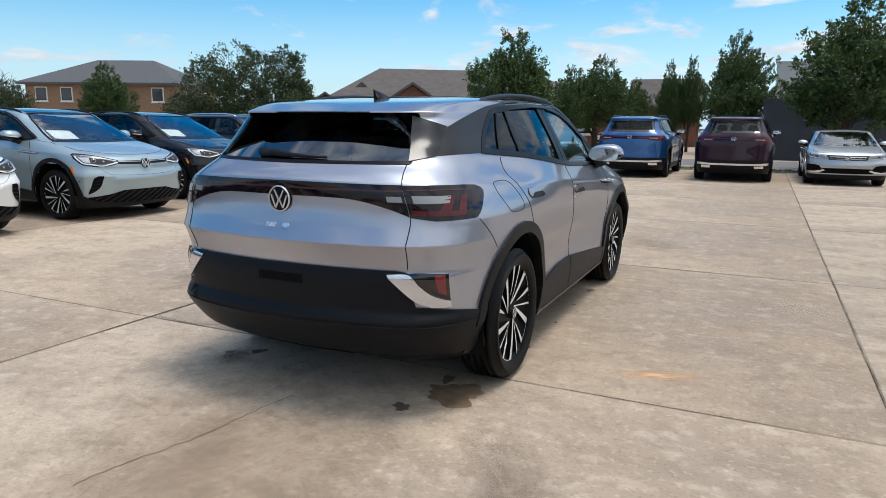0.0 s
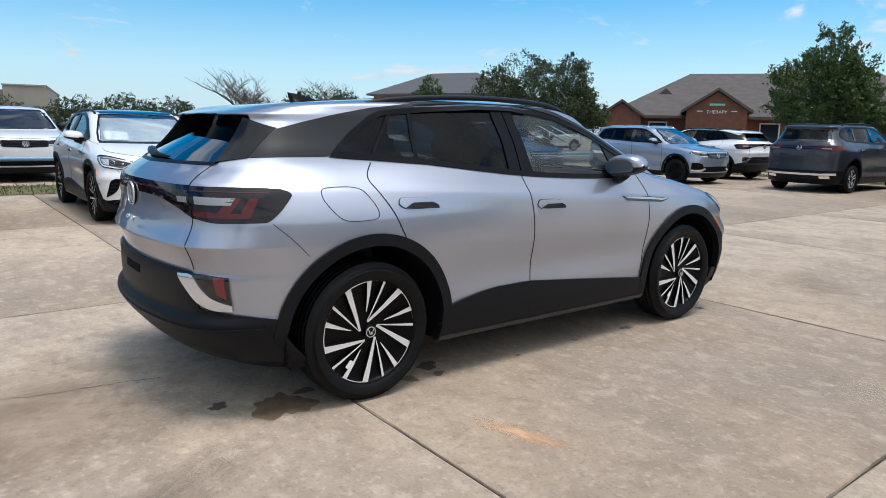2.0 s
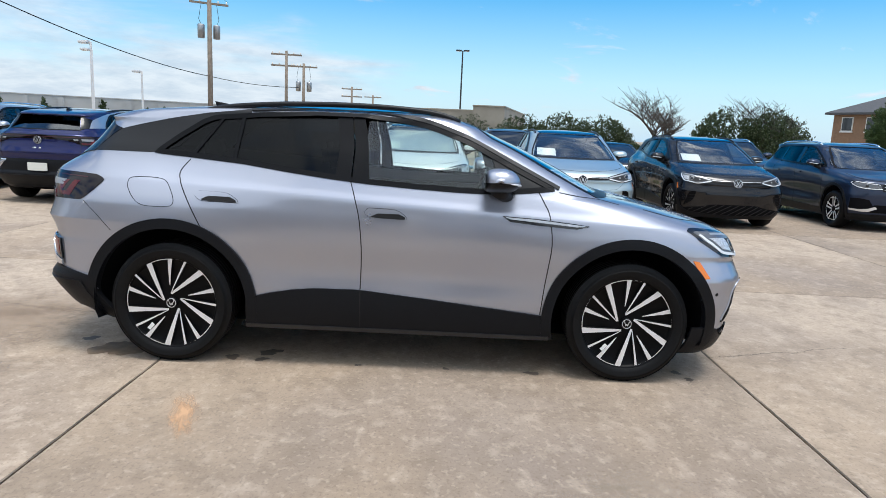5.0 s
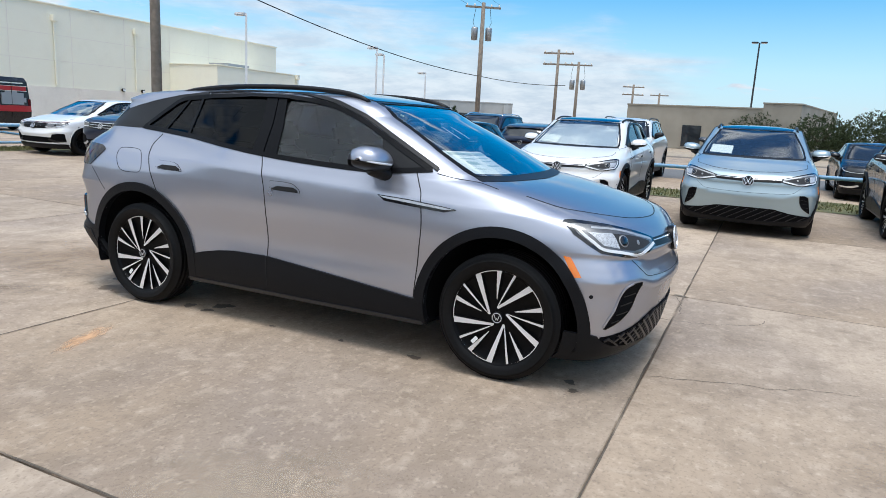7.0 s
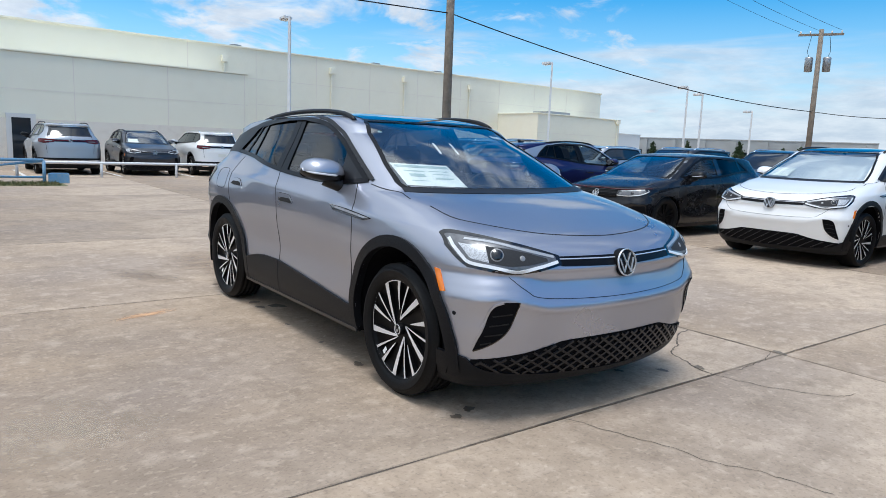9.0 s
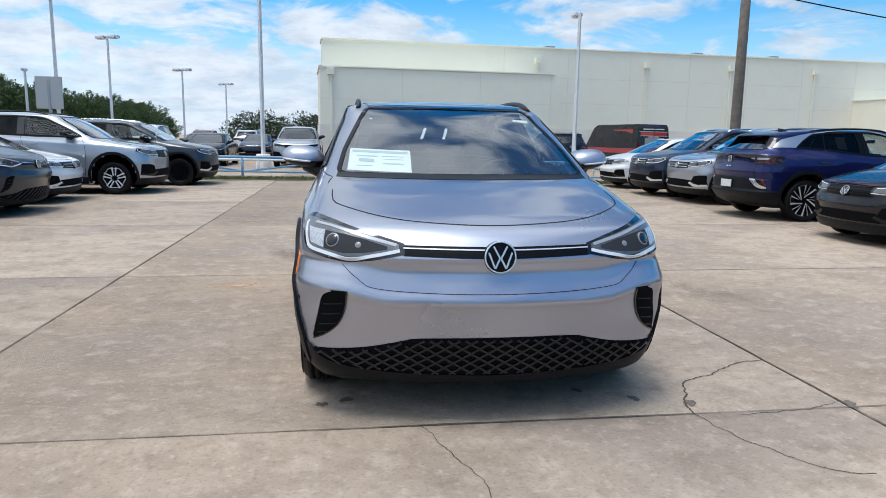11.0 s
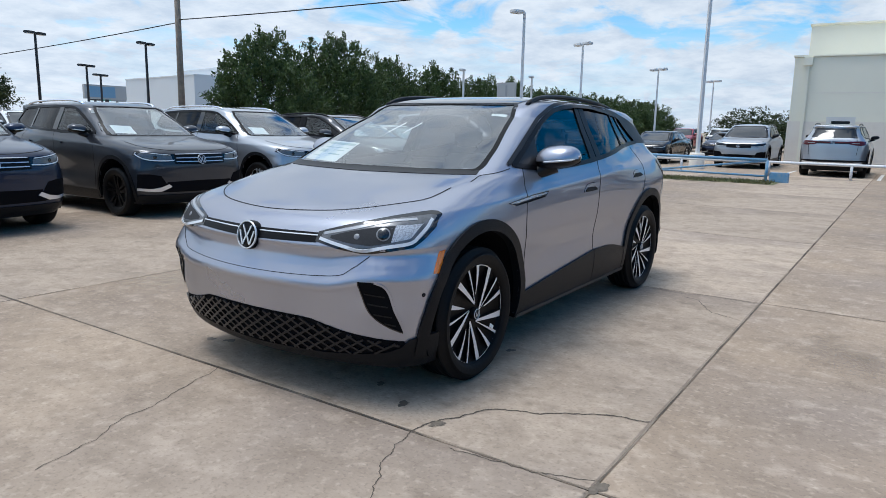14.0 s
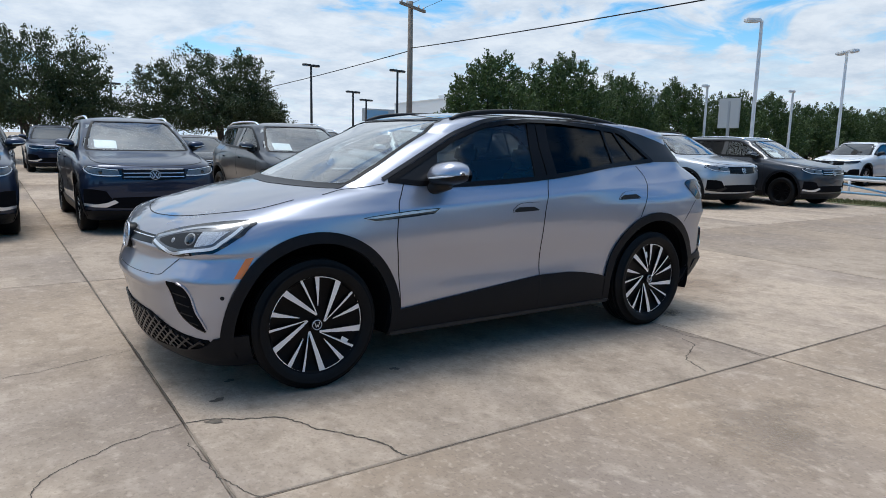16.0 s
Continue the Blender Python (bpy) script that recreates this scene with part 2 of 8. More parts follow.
RED_REFLECT = speckle(material("red_reflector", (0.20, 0.014, 0.016), 0.25, coat=0.7), 90, 0.4)
PAPER = speckle(material("paper", (0.90, 0.92, 0.90), 0.7), 30, 0.06)
PAPER_INK = material("paper_print", (0.45, 0.56, 0.55), 0.7)
PLATE = material("plate", (0.72, 0.72, 0.66), 0.5)


# ---------------------------------------------------------------- helpers
def mesh_of(name, verts, faces, mat, smooth=True):
    me = bpy.data.meshes.new(name)
    me.from_pydata([tuple(map(float, v)) for v in verts], [], faces)
    if smooth:
        me.polygons.foreach_set("use_smooth", [True] * len(me.polygons))
    me.materials.append(mat)
    me.update()
    return me


def piece(name, verts, faces, mat, parent=None, label="", smooth=True, m=None):
    ob = new(name, mesh_of(name, verts, faces, mat, smooth))
    if parent:
        ob.parent = parent
    if m is not None:
        ob.matrix_basis = m
    if label:
        tagged(ob, label)
    return ob


def part(name, bm, mat, parent=None, label="", smooth=False, m=None):
    me = bpy.data.meshes.new(name)
    if smooth:
        for f in bm.faces:
            f.smooth = True
    bm.to_mesh(me)
    bm.free()
    me.materials.append(mat)
    ob = new(name, me)
    if parent:
        ob.parent = parent
    if m is not None:
        ob.matrix_basis = m
    if label:
        tagged(ob, label)
    return ob


def thing(name, label, category, group="", m=None):
    ob = tagged(new(name), label, category, group)
    ob.empty_display_size = 0.1
    if m is not None:
        ob.matrix_basis = m
    return ob


def box_bm(bm, x0, x1, y0, y1, z0, z1, bevel=0.0, m=None):
    g = bmesh.ops.create_cube(bm, size=1)["verts"]
    for v in g:
        v.co = ((x0 + x1) / 2 + v.co.x * (x1 - x0), (y0 + y1) / 2 + v.co.y * (y1 - y0), (z0 + z1) / 2 + v.co.z * (z1 - z0))
    if bevel:
        es = list({e for v in g for e in v.link_edges})
        r = bmesh.ops.bevel(bm, geom=es, offset=bevel, segments=2, affect="EDGES", clamp_overlap=True)
        g = list({v for f in r["faces"] for v in f.verts} | {v for v in g if v.is_valid})
    if m is not None:
        bmesh.ops.transform(bm, matrix=m, verts=g)
    return bm


def box(name, x0, x1, y0, y1, z0, z1, mat, parent=None, bevel=0.0, label="", m=None, smooth=False):
    return part(name, box_bm(bmesh.new(), x0, x1, y0, y1, z0, z1, bevel), mat, parent, label, smooth, m)


def tube_data(path, radius, sides=8, closed=False):
    """Verts and faces of a tube along a list of points; radius: a number or one per point."""
    P = [Vector(p) for p in path]
    n = len(P)
    rad = radius if hasattr(radius, "__len__") else [radius] * n
    V, F = [], []
    for i, p in enumerate(P):
        d = (P[(i + 1) % n if closed else min(i + 1, n - 1)] - P[i - 1 if closed or i else 0]).normalized()
        s = d.cross(Vector((0, 0, 1)) if abs(d.z) < 0.95 else Vector((1, 0, 0))).normalized()
        u = s.cross(d)
        for k in range(sides):
            a = 2 * math.pi * k / sides
            V.append(p + rad[i] * (math.cos(a) * s + math.sin(a) * u))
    for i in range(n if closed else n - 1):
        j = (i + 1) % n
        for k in range(sides):
            l = (k + 1) % sides
            F.append((i * sides + k, i * sides + l, j * sides + l, j * sides + k))
    if not closed:
        F.append(tuple(range(sides))[::-1])
        F.append(tuple((n - 1) * sides + k for k in range(sides)))
    return V, F


def lathe_data(profile, n=48, axis="y"):
    """Verts and faces of a turned body; profile: (radius, along)."""
    V, F = [], []
    m = len(profile)
    for k in range(n):
        a = 2 * math.pi * k / n
        c, s = math.cos(a), math.sin(a)
        for r, h in profile:
            V.append((r * c, h, r * s) if axis == "y" else (r * c, r * s, h))
    for k in range(n):
        l = (k + 1) % n
        for i in range(m - 1):
            q = (k * m + i, k * m + i + 1, l * m + i + 1, l * m + i)
            F.append(q if axis == "y" else q[::-1])
    return V, F


def join_data(*sets):
    V, F = [], []
    for v, f in sets:
        o = len(V)
        V += list(v)
        F += [tuple(i + o for i in q) for q in f]
    return V, F


def resample(points, n, smooth=False):
    P = np.array(points, float)
    if smooth and len(P) > 2:
        d = []
        Q = np.vstack([2 * P[0] - P[1], P, 2 * P[-1] - P[-2]])
        for i in range(len(P) - 1):
            a, b, c, e = Q[i:i + 4]
            for t in np.linspace(0, 1, 12, endpoint=False):
                d.append(0.5 * (2 * b + (c - a) * t + (2 * a - 5 * b + 4 * c - e) * t * t + (3 * b - a - 3 * c + e) * t ** 3))
        P = np.array(d + [P[-1]])
    s = np.concatenate([[0], np.cumsum(np.hypot(*np.diff(P, axis=0).T))])
    t = np.linspace(0, s[-1], n)
    return np.stack([np.interp(t, s, P[:, 0]), np.interp(t, s, P[:, 1])], 1)


def pchip(table):
    """A dense smooth table from a sparse one."""
    x, y = np.array(table, float).T
    h, d = np.diff(x), np.diff(y) / np.diff(x)
    g = np.zeros_like(y)
    g[0], g[-1] = d[0], d[-1]
    for i in range(1, len(x) - 1):
        if d[i - 1] * d[i] > 0:
            a, b = 2 * h[i] + h[i - 1], h[i] + 2 * h[i - 1]
            g[i] = (a + b) / (a / d[i - 1] + b / d[i])
    X = np.linspace(x[0], x[-1], 1600)
    k = np.clip(np.searchsorted(x, X) - 1, 0, len(h) - 1)
    t = (X - x[k]) / h[k]
    Y = y[k] * (2 * t**3 - 3 * t**2 + 1) + g[k] * h[k] * (t**3 - 2 * t**2 + t) + y[k + 1] * (3 * t**2 - 2 * t**3) + g[k + 1] * h[k] * (t**3 - t**2)
    return X, Y


# ---------------------------------------------------------------- car bodies
class Body:
    """A car's skin: at every height a rounded outline, from front and rear profile, width and corner tables.
    It faces +x; phi goes from the nose (0) by the left side (90) to the tail (180)."""

    def __init__(self, front, rear, width, mid=((0.1, 0.0), (1.3, 0.0), (1.56, -0.35), (1.7, -0.35)), corner=8.3, bow=0.1,
                 tilt=0.05, hubs=(1.383, -1.383), size=(1, 1, 1), waist=0.022, taper=0.115):
        self.f, self.r, self.w, self.m = pchip(front), pchip(rear), pchip(width), pchip(mid)
        self.n, self.bow, self.tilt, self.hubs, self.waist, self.taper = corner, bow, tilt, hubs, waist, taper
        self.size = np.array(size, float)

    def narrow(self, x, z):
        """How far the cabin draws in towards the tail, as a share of its width."""
        s = lambda v: np.clip(v, 0, 1) ** 2 * (3 - 2 * np.clip(v, 0, 1))
        return self.taper * s((z - 0.95) / 0.30) * (1 - 0.4 * s((z - 1.30) / 0.25)) * s((-0.5 - x) / 0.95)

    def surface(self, phi, z):
        P = self.flat(phi, z)
        x, y, z = P[..., 0], P[..., 1], P[..., 2]
        s = lambda v: np.clip(v, 0, 1) ** 2 * (3 - 2 * np.clip(v, 0, 1))
        k = self.narrow(x, z)
        wide = 0.4 * self.taper * s((x - 1.55) / 0.35) * s((0.80 - z) / 0.2)      # square lower corners of the nose
        return np.stack([x + k * np.abs(y) * (-0.42 + 1.0 * s((-1.70 - x) / 0.35)), y * (1 - k) * (1 + wide), z], -1)

    def flat(self, phi, z):
        phi, z = np.broadcast_arrays(np.asarray(phi, float), np.asarray(z, float))
        sg = np.sign(phi) + (phi == 0)
        p = np.abs(phi)
        r, m = np.interp(z, *self.r), np.interp(z, *self.m)
        c, s = np.cos(p), np.sin(p)
        e = lambda q: np.clip(q, 0, 1) ** 2 * (3 - 2 * np.clip(q, 0, 1))
        low = np.where(c >= 0, e((0.95 - z) / 0.15), e((1.10 - z) / 0.15))        # squarer, more bowed bumpers
        n = self.n + np.where(c >= 0, 4.0, 0.8) * low
        k = (np.abs(c) ** n + np.abs(s) ** n) ** (-1 / n)
        u, v = c * k, s * k
        rise = 0.055 * e((np.abs(v) - 0.50) / 0.32) * e((z - 0.48) / 0.10) * (1 - e((z - 0.72) / 0.08))    # the bumper's crease climbs to the corners
        f = np.interp(z - rise, *self.f)
        bow = (self.bow + np.where(c >= 0, 0.10, 0.075) * low) * np.clip((1.5 - z) / 0.06, 0, 1)
        x = m + np.where(u >= 0, f - m, m - r) * u - bow * v * v * u
        fade = np.clip((z - 0.55) / 0.35, 0, 1) * np.clip((1.5 - z) / 0.2, 0, 1)
        w = np.interp(z + self.tilt * x * fade, *self.w)
        y = w * v
        for h in self.hubs:
            y = y + 0.014 * v**4 * np.exp(-((x - h) / 0.48) ** 2 - ((z - 0.78) / 0.26) ** 2)
        mid = (self.hubs[0] + self.hubs[1]) / 2
        y = y - self.waist * v**4 * np.exp(-((x - mid) / 0.95) ** 4 - ((z - 0.60) / 0.15) ** 2)
        return np.stack([x, sg * y, z], -1)

    def skin(self, phi, z, off=0.0):
        P = self.surface(phi, z)
        if np.any(np.asarray(off) != 0):
            e = 0.004
            a = self.surface(phi + e, z) - self.surface(phi - e, z)
            b = self.surface(phi, z + e) - self.surface(phi, z - e)
            N = np.cross(a, b)
            N /= np.linalg.norm(N, axis=-1, keepdims=True) + 1e-12
            out = P - np.array([-0.2, 0, 0.7])
            N *= np.sign((N * out).sum(-1, keepdims=True))
            P = P + N * np.asarray(off)[..., None]
        return P * self.size

    def _solve(self, want, z, axis, lo, hi):
        want, z = np.broadcast_arrays(np.asarray(want, float), np.asarray(z, float))
        lo, hi = np.full(want.shape, float(lo)), np.full(want.shape, float(hi))
        up = self.flat(hi, z)[..., axis] > self.flat(lo, z)[..., axis]
        for _ in range(34):
            mid = (lo + hi) / 2
            v = self.flat(mid, z)[..., axis]
            low = np.where(up, v < want, v > want)
            lo, hi = np.where(low, mid, lo), np.where(low, hi, mid)
        return (lo + hi) / 2

    def side(self, sgn):
        return lambda x, z: (sgn * self._solve(x, z, 0, 1e-4, math.pi - 1e-4), z)

    def front(self, y, z):
        return np.where(np.asarray(y) < 0, -1, 1) * self._solve(np.abs(y), z, 1, 1e-5, math.pi / 2), z

    def rear(self, y, z):
        return np.where(np.asarray(y) < 0, -1, 1) * self._solve(np.abs(y), z, 1, math.pi / 2, math.pi - 1e-5), z

    def raw(self, phi, z):
        return phi, z

    def patch(self, name, A, B, where, mat, parent, off=0.004, depth=0.012, n=24, m=8, smooth=False, label="", flip=False):
        """A panel that follows the skin, between the lines A and B (in where's coordinates)."""
        a, b = resample(A, n, smooth), resample(B, n, smooth)
        t = np.linspace(0, 1, m)[:, None, None]
        G = a[None] * (1 - t) + b[None] * t
        ph, z = where(G[..., 0], G[..., 1])
        top, low = self.skin(ph, z, off), self.skin(ph, z, off - depth)
        V = list(top.reshape(-1, 3))
        F = []
        c = np.cross(top[0, 1] - top[0, 0], top[1, 0] - top[0, 0]) if m > 1 else 0
        mm = m // 2
        c = np.cross(top[mm, n // 2 + 1 - (n // 2 + 1 >= n)] - top[mm, n // 2 - 1], top[min(mm + 1, m - 1), n // 2] - top[max(mm - 1, 0), n // 2])
        outw = np.dot(c, top[mm, n // 2] - np.array([-0.2, 0, 0.7]) * self.size) > 0
        for i in range(m - 1):
            for j in range(n - 1):
                q = (i * n + j, i * n + j + 1, (i + 1) * n + j + 1, (i + 1) * n + j)
                F.append(q if outw else q[::-1])
        ring = [(0, j) for j in range(n)] + [(i, n - 1) for i in range(1, m)] + [(m - 1, j) for j in range(n - 2, -1, -1)] + [(i, 0) for i in range(m - 2, 0, -1)]
        o = len(V)
        V += [top[i, j] for i, j in ring] + [low[i, j] for i, j in ring]
        k = len(ring)
        for i in range(k):
            j = (i + 1) % k
            q = (o + i, o + k + i, o + k + j, o + j)
            F.append(q if outw else q[::-1])
        return piece(name, V, F, mat, parent, label)

    def strip(self, name, line, where, mat, parent, width=0.006, off=0.0015, n=40, smooth=True, closed=False, depth=0.004, label="", shift=0.0):
        """A ribbon of that width along a line on the skin."""
        L = list(line) + ([line[0]] if closed else [])
        p = resample(L, n, smooth and not closed)
        ph, z = where(p[:, 0], p[:, 1])
        P = self.skin(ph, z, off)
        e = 0.004
        Q = self.skin(ph, z, off + e)
        N = (Q - P) / (np.linalg.norm(Q - P, axis=1, keepdims=True) + 1e-12)
        T = np.gradient(P, axis=0)
        if closed:
            T[0] = T[-1] = P[1] - P[-2]
        T /= np.linalg.norm(T, axis=1, keepdims=True) + 1e-12
        S = np.cross(T, N)
        rows = [P + S * (width / 2 + shift) - N * depth, P + S * (width / 2 + shift), P - S * (width / 2 - shift), P - S * (width / 2 - shift) - N * depth]
        V = [v for row in rows for v in row]
        F = []
        for i in range(3):
            for j in range(n - 1):
                F.append((i * n + j, i * n + j + 1, (i + 1) * n + j + 1, (i + 1) * n + j))
        ob = piece(name, V, F, mat, parent, label, smooth=False)
        return ob

    def disc(self, name, centre, where, radius, mat, parent, off=0.004, n=24, depth=0.01, squash=1.0, facing=None):
        """A round plate on the skin, flat, turned to the skin's normal."""
        ph, z = where(np.array([centre[0]]), np.array([centre[1]]))
        P, Q = Vector(self.skin(ph, z, 0.0)[0]), Vector(self.skin(ph, z, 0.05)[0])
        N = Vector(facing).normalized() if facing else (Q - P).normalized()
        rot = N.to_track_quat("Y", "Z").to_matrix()
        V, F = lathe_data([(radius, -depth), (radius, off - 0.002), (radius - 0.002, off), (0.0005, off)], n)
        return piece(name, [P + rot @ Vector((v[0], v[1], v[2] * squash)) for v in V], F, mat, parent), P, rot


def wheel(parent, x, y, R, rim_r, style="swirl", width=0.235, joined=False):
    """A wheel whose outer face looks along y's sign; tyre, rim, spokes and cap."""
    sg = 1 if y > 0 else -1
    w = width / 2
    seg = 28 if joined else 48
    m = pose(x, y, R) @ (Matrix() if sg > 0 else pose(0, 0, 0, 0, 0, 180))
    barrel = lathe_data([(rim_r - 0.005, -w + 0.01), (rim_r - 0.03, -w + 0.03), (rim_r - 0.04, 0), (rim_r - 0.02, w - 0.035), (rim_r - 0.002, w - 0.012), (rim_r + 0.004, w - 0.014)], seg)
    dish = lathe_data([(rim_r - 0.02, w - 0.035), (rim_r * 0.8, w - 0.050), (rim_r * 0.45, w - 0.052), (0.06, w - 0.045), (0.0005, w - 0.045)], seg)
    hub = piece("wheel", *join_data(barrel, dish), RIM_BLACK, parent, m=m)
    tread = [(rim_r - 0.006, -w + 0.012), (rim_r + 0.02, -w), ((R + rim_r) / 2, -w - 0.006), (R - 0.02, -w + 0.006), (R - 0.004, -w + 0.03)]
    for k in range(0 if joined else 5):
        c = -w + 0.04 + k * (2 * w - 0.08) / 4
        tread += [(R, c - 0.012), (R, c + 0.012)] + ([(R - 0.008, c + 0.014), (R - 0.008, c + (2 * w - 0.08) / 4 - 0.014)] if k < 4 else [])
    tread += [(R - 0.004, w - 0.03), (R - 0.02, w - 0.006), (R - 0.035, w - 0.001), ((R + rim_r) / 2 + 0.01, w + 0.006), ((R + rim_r) / 2, w + 0.004), (rim_r + 0.02, w), (rim_r + 0.008, w - 0.004), (rim_r - 0.004, w - 0.013)]
    V, F = lathe_data(tread, 32 if joined else 64)
    piece("tyre", V, F, RUBBER, hub, "black tyre with moulded sidewall")
    f = w - 0.024                                     # face of the spokes

    cut, black = [], []

    def lay(name, V, F, mat):
        face = [k % 3 == 1 and k < len(F) - len(F) % 3 for k in range(len(F))]
        if joined:
            (cut if mat == RIM_CUT else black).append((V, [q for q, t in zip(F, face) if t]))
            black.append((V, [q for q, t in zip(F, face) if not t]))
        else:                                         # bright face, dark flanks
            ob = piece(name, V, F, mat, hub, smooth=False)
            ob.data.materials.append(RIM_BLACK)
            ob.data.polygons.foreach_set("material_index", [0 if t else 1 for t in face])

    def blade(a0, r0, w0, a1, r1, w1, mat, name="spoke", bend=0.0, z=0.0):
        V, F = [], []
        n = 7
        p0 = np.array([math.cos(a0) * r0, math.sin(a0) * r0])
        p1 = np.array([math.cos(a1) * r1, math.sin(a1) * r1])
        d = (p1 - p0) / np.linalg.norm(p1 - p0)
        s = np.array([-d[1], d[0]])
        for i in range(n):
            t = i / (n - 1)
            c = p0 + (p1 - p0) * t + s * bend * math.sin(math.pi * t)
            h = (w0 + (w1 - w0) * t) / 2
            lift = -0.016 * (1 - t) ** 2 + z
            for q, dz in ((-h - 0.003, -0.03), (-h, 0.0), (h, 0.0), (h + 0.003, -0.03)):
                e = c + s * q
                V.append((e[0], f + lift + dz, e[1]))
        for i in range(n - 1):
            for k in range(3):
                F.append((i * 4 + k, i * 4 + k + 1, i * 4 + k + 5, i * 4 + k + 4))
        F.append((0, 1, 2, 3))
        F.append(tuple((n - 1) * 4 + k for k in (3, 2, 1, 0)))
        if sg < 0:
            V = [(-v[0], v[1], v[2]) for v in V]
            F = [q[::-1] for q in F]
        lay(name, V, F, mat)

    def arc(a0, a1, r0, r1, mat):
        V, F = [], []
        n = 7
        for i in range(n):
            a = a0 + (a1 - a0) * i / (n - 1)
            for r, dz in ((r0, -0.02), (r0, 0), (r1, 0), (r1, -0.02)):
                V.append((math.cos(a) * r * (1 if sg > 0 else -1), f + dz, math.sin(a) * r))
        for i in range(n - 1):
            for k in range(3):
                q = (i * 4 + k, i * 4 + k + 1, i * 4 + k + 5, i * 4 + k + 4)
                F.append(q if sg > 0 else q[::-1])
        lay("spoke", V, F, mat)

    o = rim_r - 0.006
    d = radians
    if style == "swirl":
        for g in range(5):
            a = d(281 - 18 + 72 * g)
            blade(a + d(52), 0.052, 0.012, a, o, 0.036, RIM_CUT)
            blade(a + d(52), 0.058, 0.004, a + d(24), o, 0.015, RIM_CUT)
            blade(a - d(21), 0.105, 0.004, a - d(28), o, 0.028, RIM_CUT)
            arc(a - d(31), a + d(4), o - 0.010, o + 0.002, RIM_CUT)
            arc(a + d(22), a + d(41), o - 0.006, o + 0.002, RIM_CUT)
    elif style == "ten":
        for g in range(5):
            for q in (-0.17, 0.17):
                blade(d(72 * g + 18) + q * 2.2, 0.06, 0.026, d(72 * g + 18) + q, o, 0.034, RIM_CUT)
        arc(0, d(359.9), o - 0.012, o + 0.002, RIM_CUT)
    else:
        for g in range(5):
            for q in (-0.2, 0.2):
                blade(d(72 * g + 18) + q * 1.8, 0.06, 0.03, d(72 * g + 18) + q, o, 0.04, RIM_BLACK)
    for sets, mat in ((cut, RIM_CUT), (black, RIM_BLACK)):
        if sets:
            piece("spoke_star", *join_data(*sets), mat, hub, smooth=False)
    if joined:
        return hub
    V, F = lathe_data([(0.034, f - 0.03), (0.034, f + 0.002), (0.030, f + 0.006), (0.0005, f + 0.007)], 24)
    piece("hub_cap", V, F, RIM_BLACK, hub)
    V, F = lathe_data([(0.029, f + 0.004), (0.029, f + 0.0085), (0.025, f + 0.0085), (0.025, f + 0.004)], 24)
    piece("cap_ring", V, F, BADGE, hub)
    for x0, x1 in ((-0.016, -0.005), (0.016, 0.005), (-0.005, 0.0), (0.005, 0.0)):      # slanted strokes of the cap
        z0, z1 = (0.018, -0.014) if abs(x0) > 0.01 else (-0.014, 0.002)
        V = [(x0 - 0.0022, f + 0.009, z0), (x0 + 0.0022, f + 0.009, z0), (x1 + 0.0022, f + 0.009, z1), (x1 - 0.0022, f + 0.009, z1)]
        piece("cap_stroke", V, [(0, 1, 2, 3)], BADGE, hub, smooth=False)
    if style == "swirl":                              # small delivery sticker on a spoke
        t = d(310 if sg < 0 else 213 if x > 0 else 75)
        c, s = math.cos(t), math.sin(t)
        V = [(c * r - s * q, f + 0.004, s * r + c * q) for r, q in ((0.175, -0.011), (0.175, 0.011), (0.222, 0.011), (0.222, -0.011))]
        piece("sticker", V, [(0, 1, 2, 3)], PAPER, hub, smooth=False)
    return hub


def emblem(body, at, where, r, parent, name="emblem", facing=None):
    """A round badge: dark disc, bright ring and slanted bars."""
    ob, P, rot = body.disc(name, at, where, r, TRIM_BLACK, parent, off=0.012, depth=0.03, facing=facing)
    V, F = lathe_data([(r * 0.99, 0.006), (r * 0.99, 0.016), (r * 0.965, 0.0185), (r * 0.905, 0.0185), (r * 0.89, 0.012)], 40)
    sets = [(V, F)]
    for x0, z0, x1, z1 in ((-0.42, 0.66, -0.05, -0.05), (0.42, 0.66, 0.05, -0.05), (-0.72, 0.28, -0.34, -0.70), (0.72, 0.28, 0.34, -0.70),
                           (-0.34, -0.70, 0.0, 0.0), (0.34, -0.70, 0.0, 0.0)):
        a, b = np.array([x0, z0]) * r, np.array([x1, z1]) * r
        s = np.array([-(b - a)[1], (b - a)[0]])
        s = s / np.linalg.norm(s) * r * 0.052
        q = [a + s, a - s, b - s, b + s]
        V = [(p[0], 0.017, p[1]) for p in q] + [(p[0], 0.010, p[1]) for p in q]
        sets.append((V, [(0, 1, 2, 3), (0, 4, 5, 1), (1, 5, 6, 2), (2, 6, 7, 3), (3, 7, 4, 0)]))
    V, F = join_data(*sets)
    piece("badge_ring", [P + rot @ Vector(v) for v in V], F, BADGE, ob, smooth=False)
    return ob


def inside(poly, x, z):
    """Which points lie in a polygon (arrays)."""
    p = np.array(poly)
    r = np.zeros(np.shape(x), bool)
    j = len(p) - 1
    for i in range(len(p)):
        c = ((p[i, 1] > z) != (p[j, 1] > z)) & (x < (p[j, 0] - p[i, 0]) * (z - p[i, 1]) / (p[j, 1] - p[i, 1] + 1e-12) + p[i, 0])
        r ^= c
        j = i
    return r


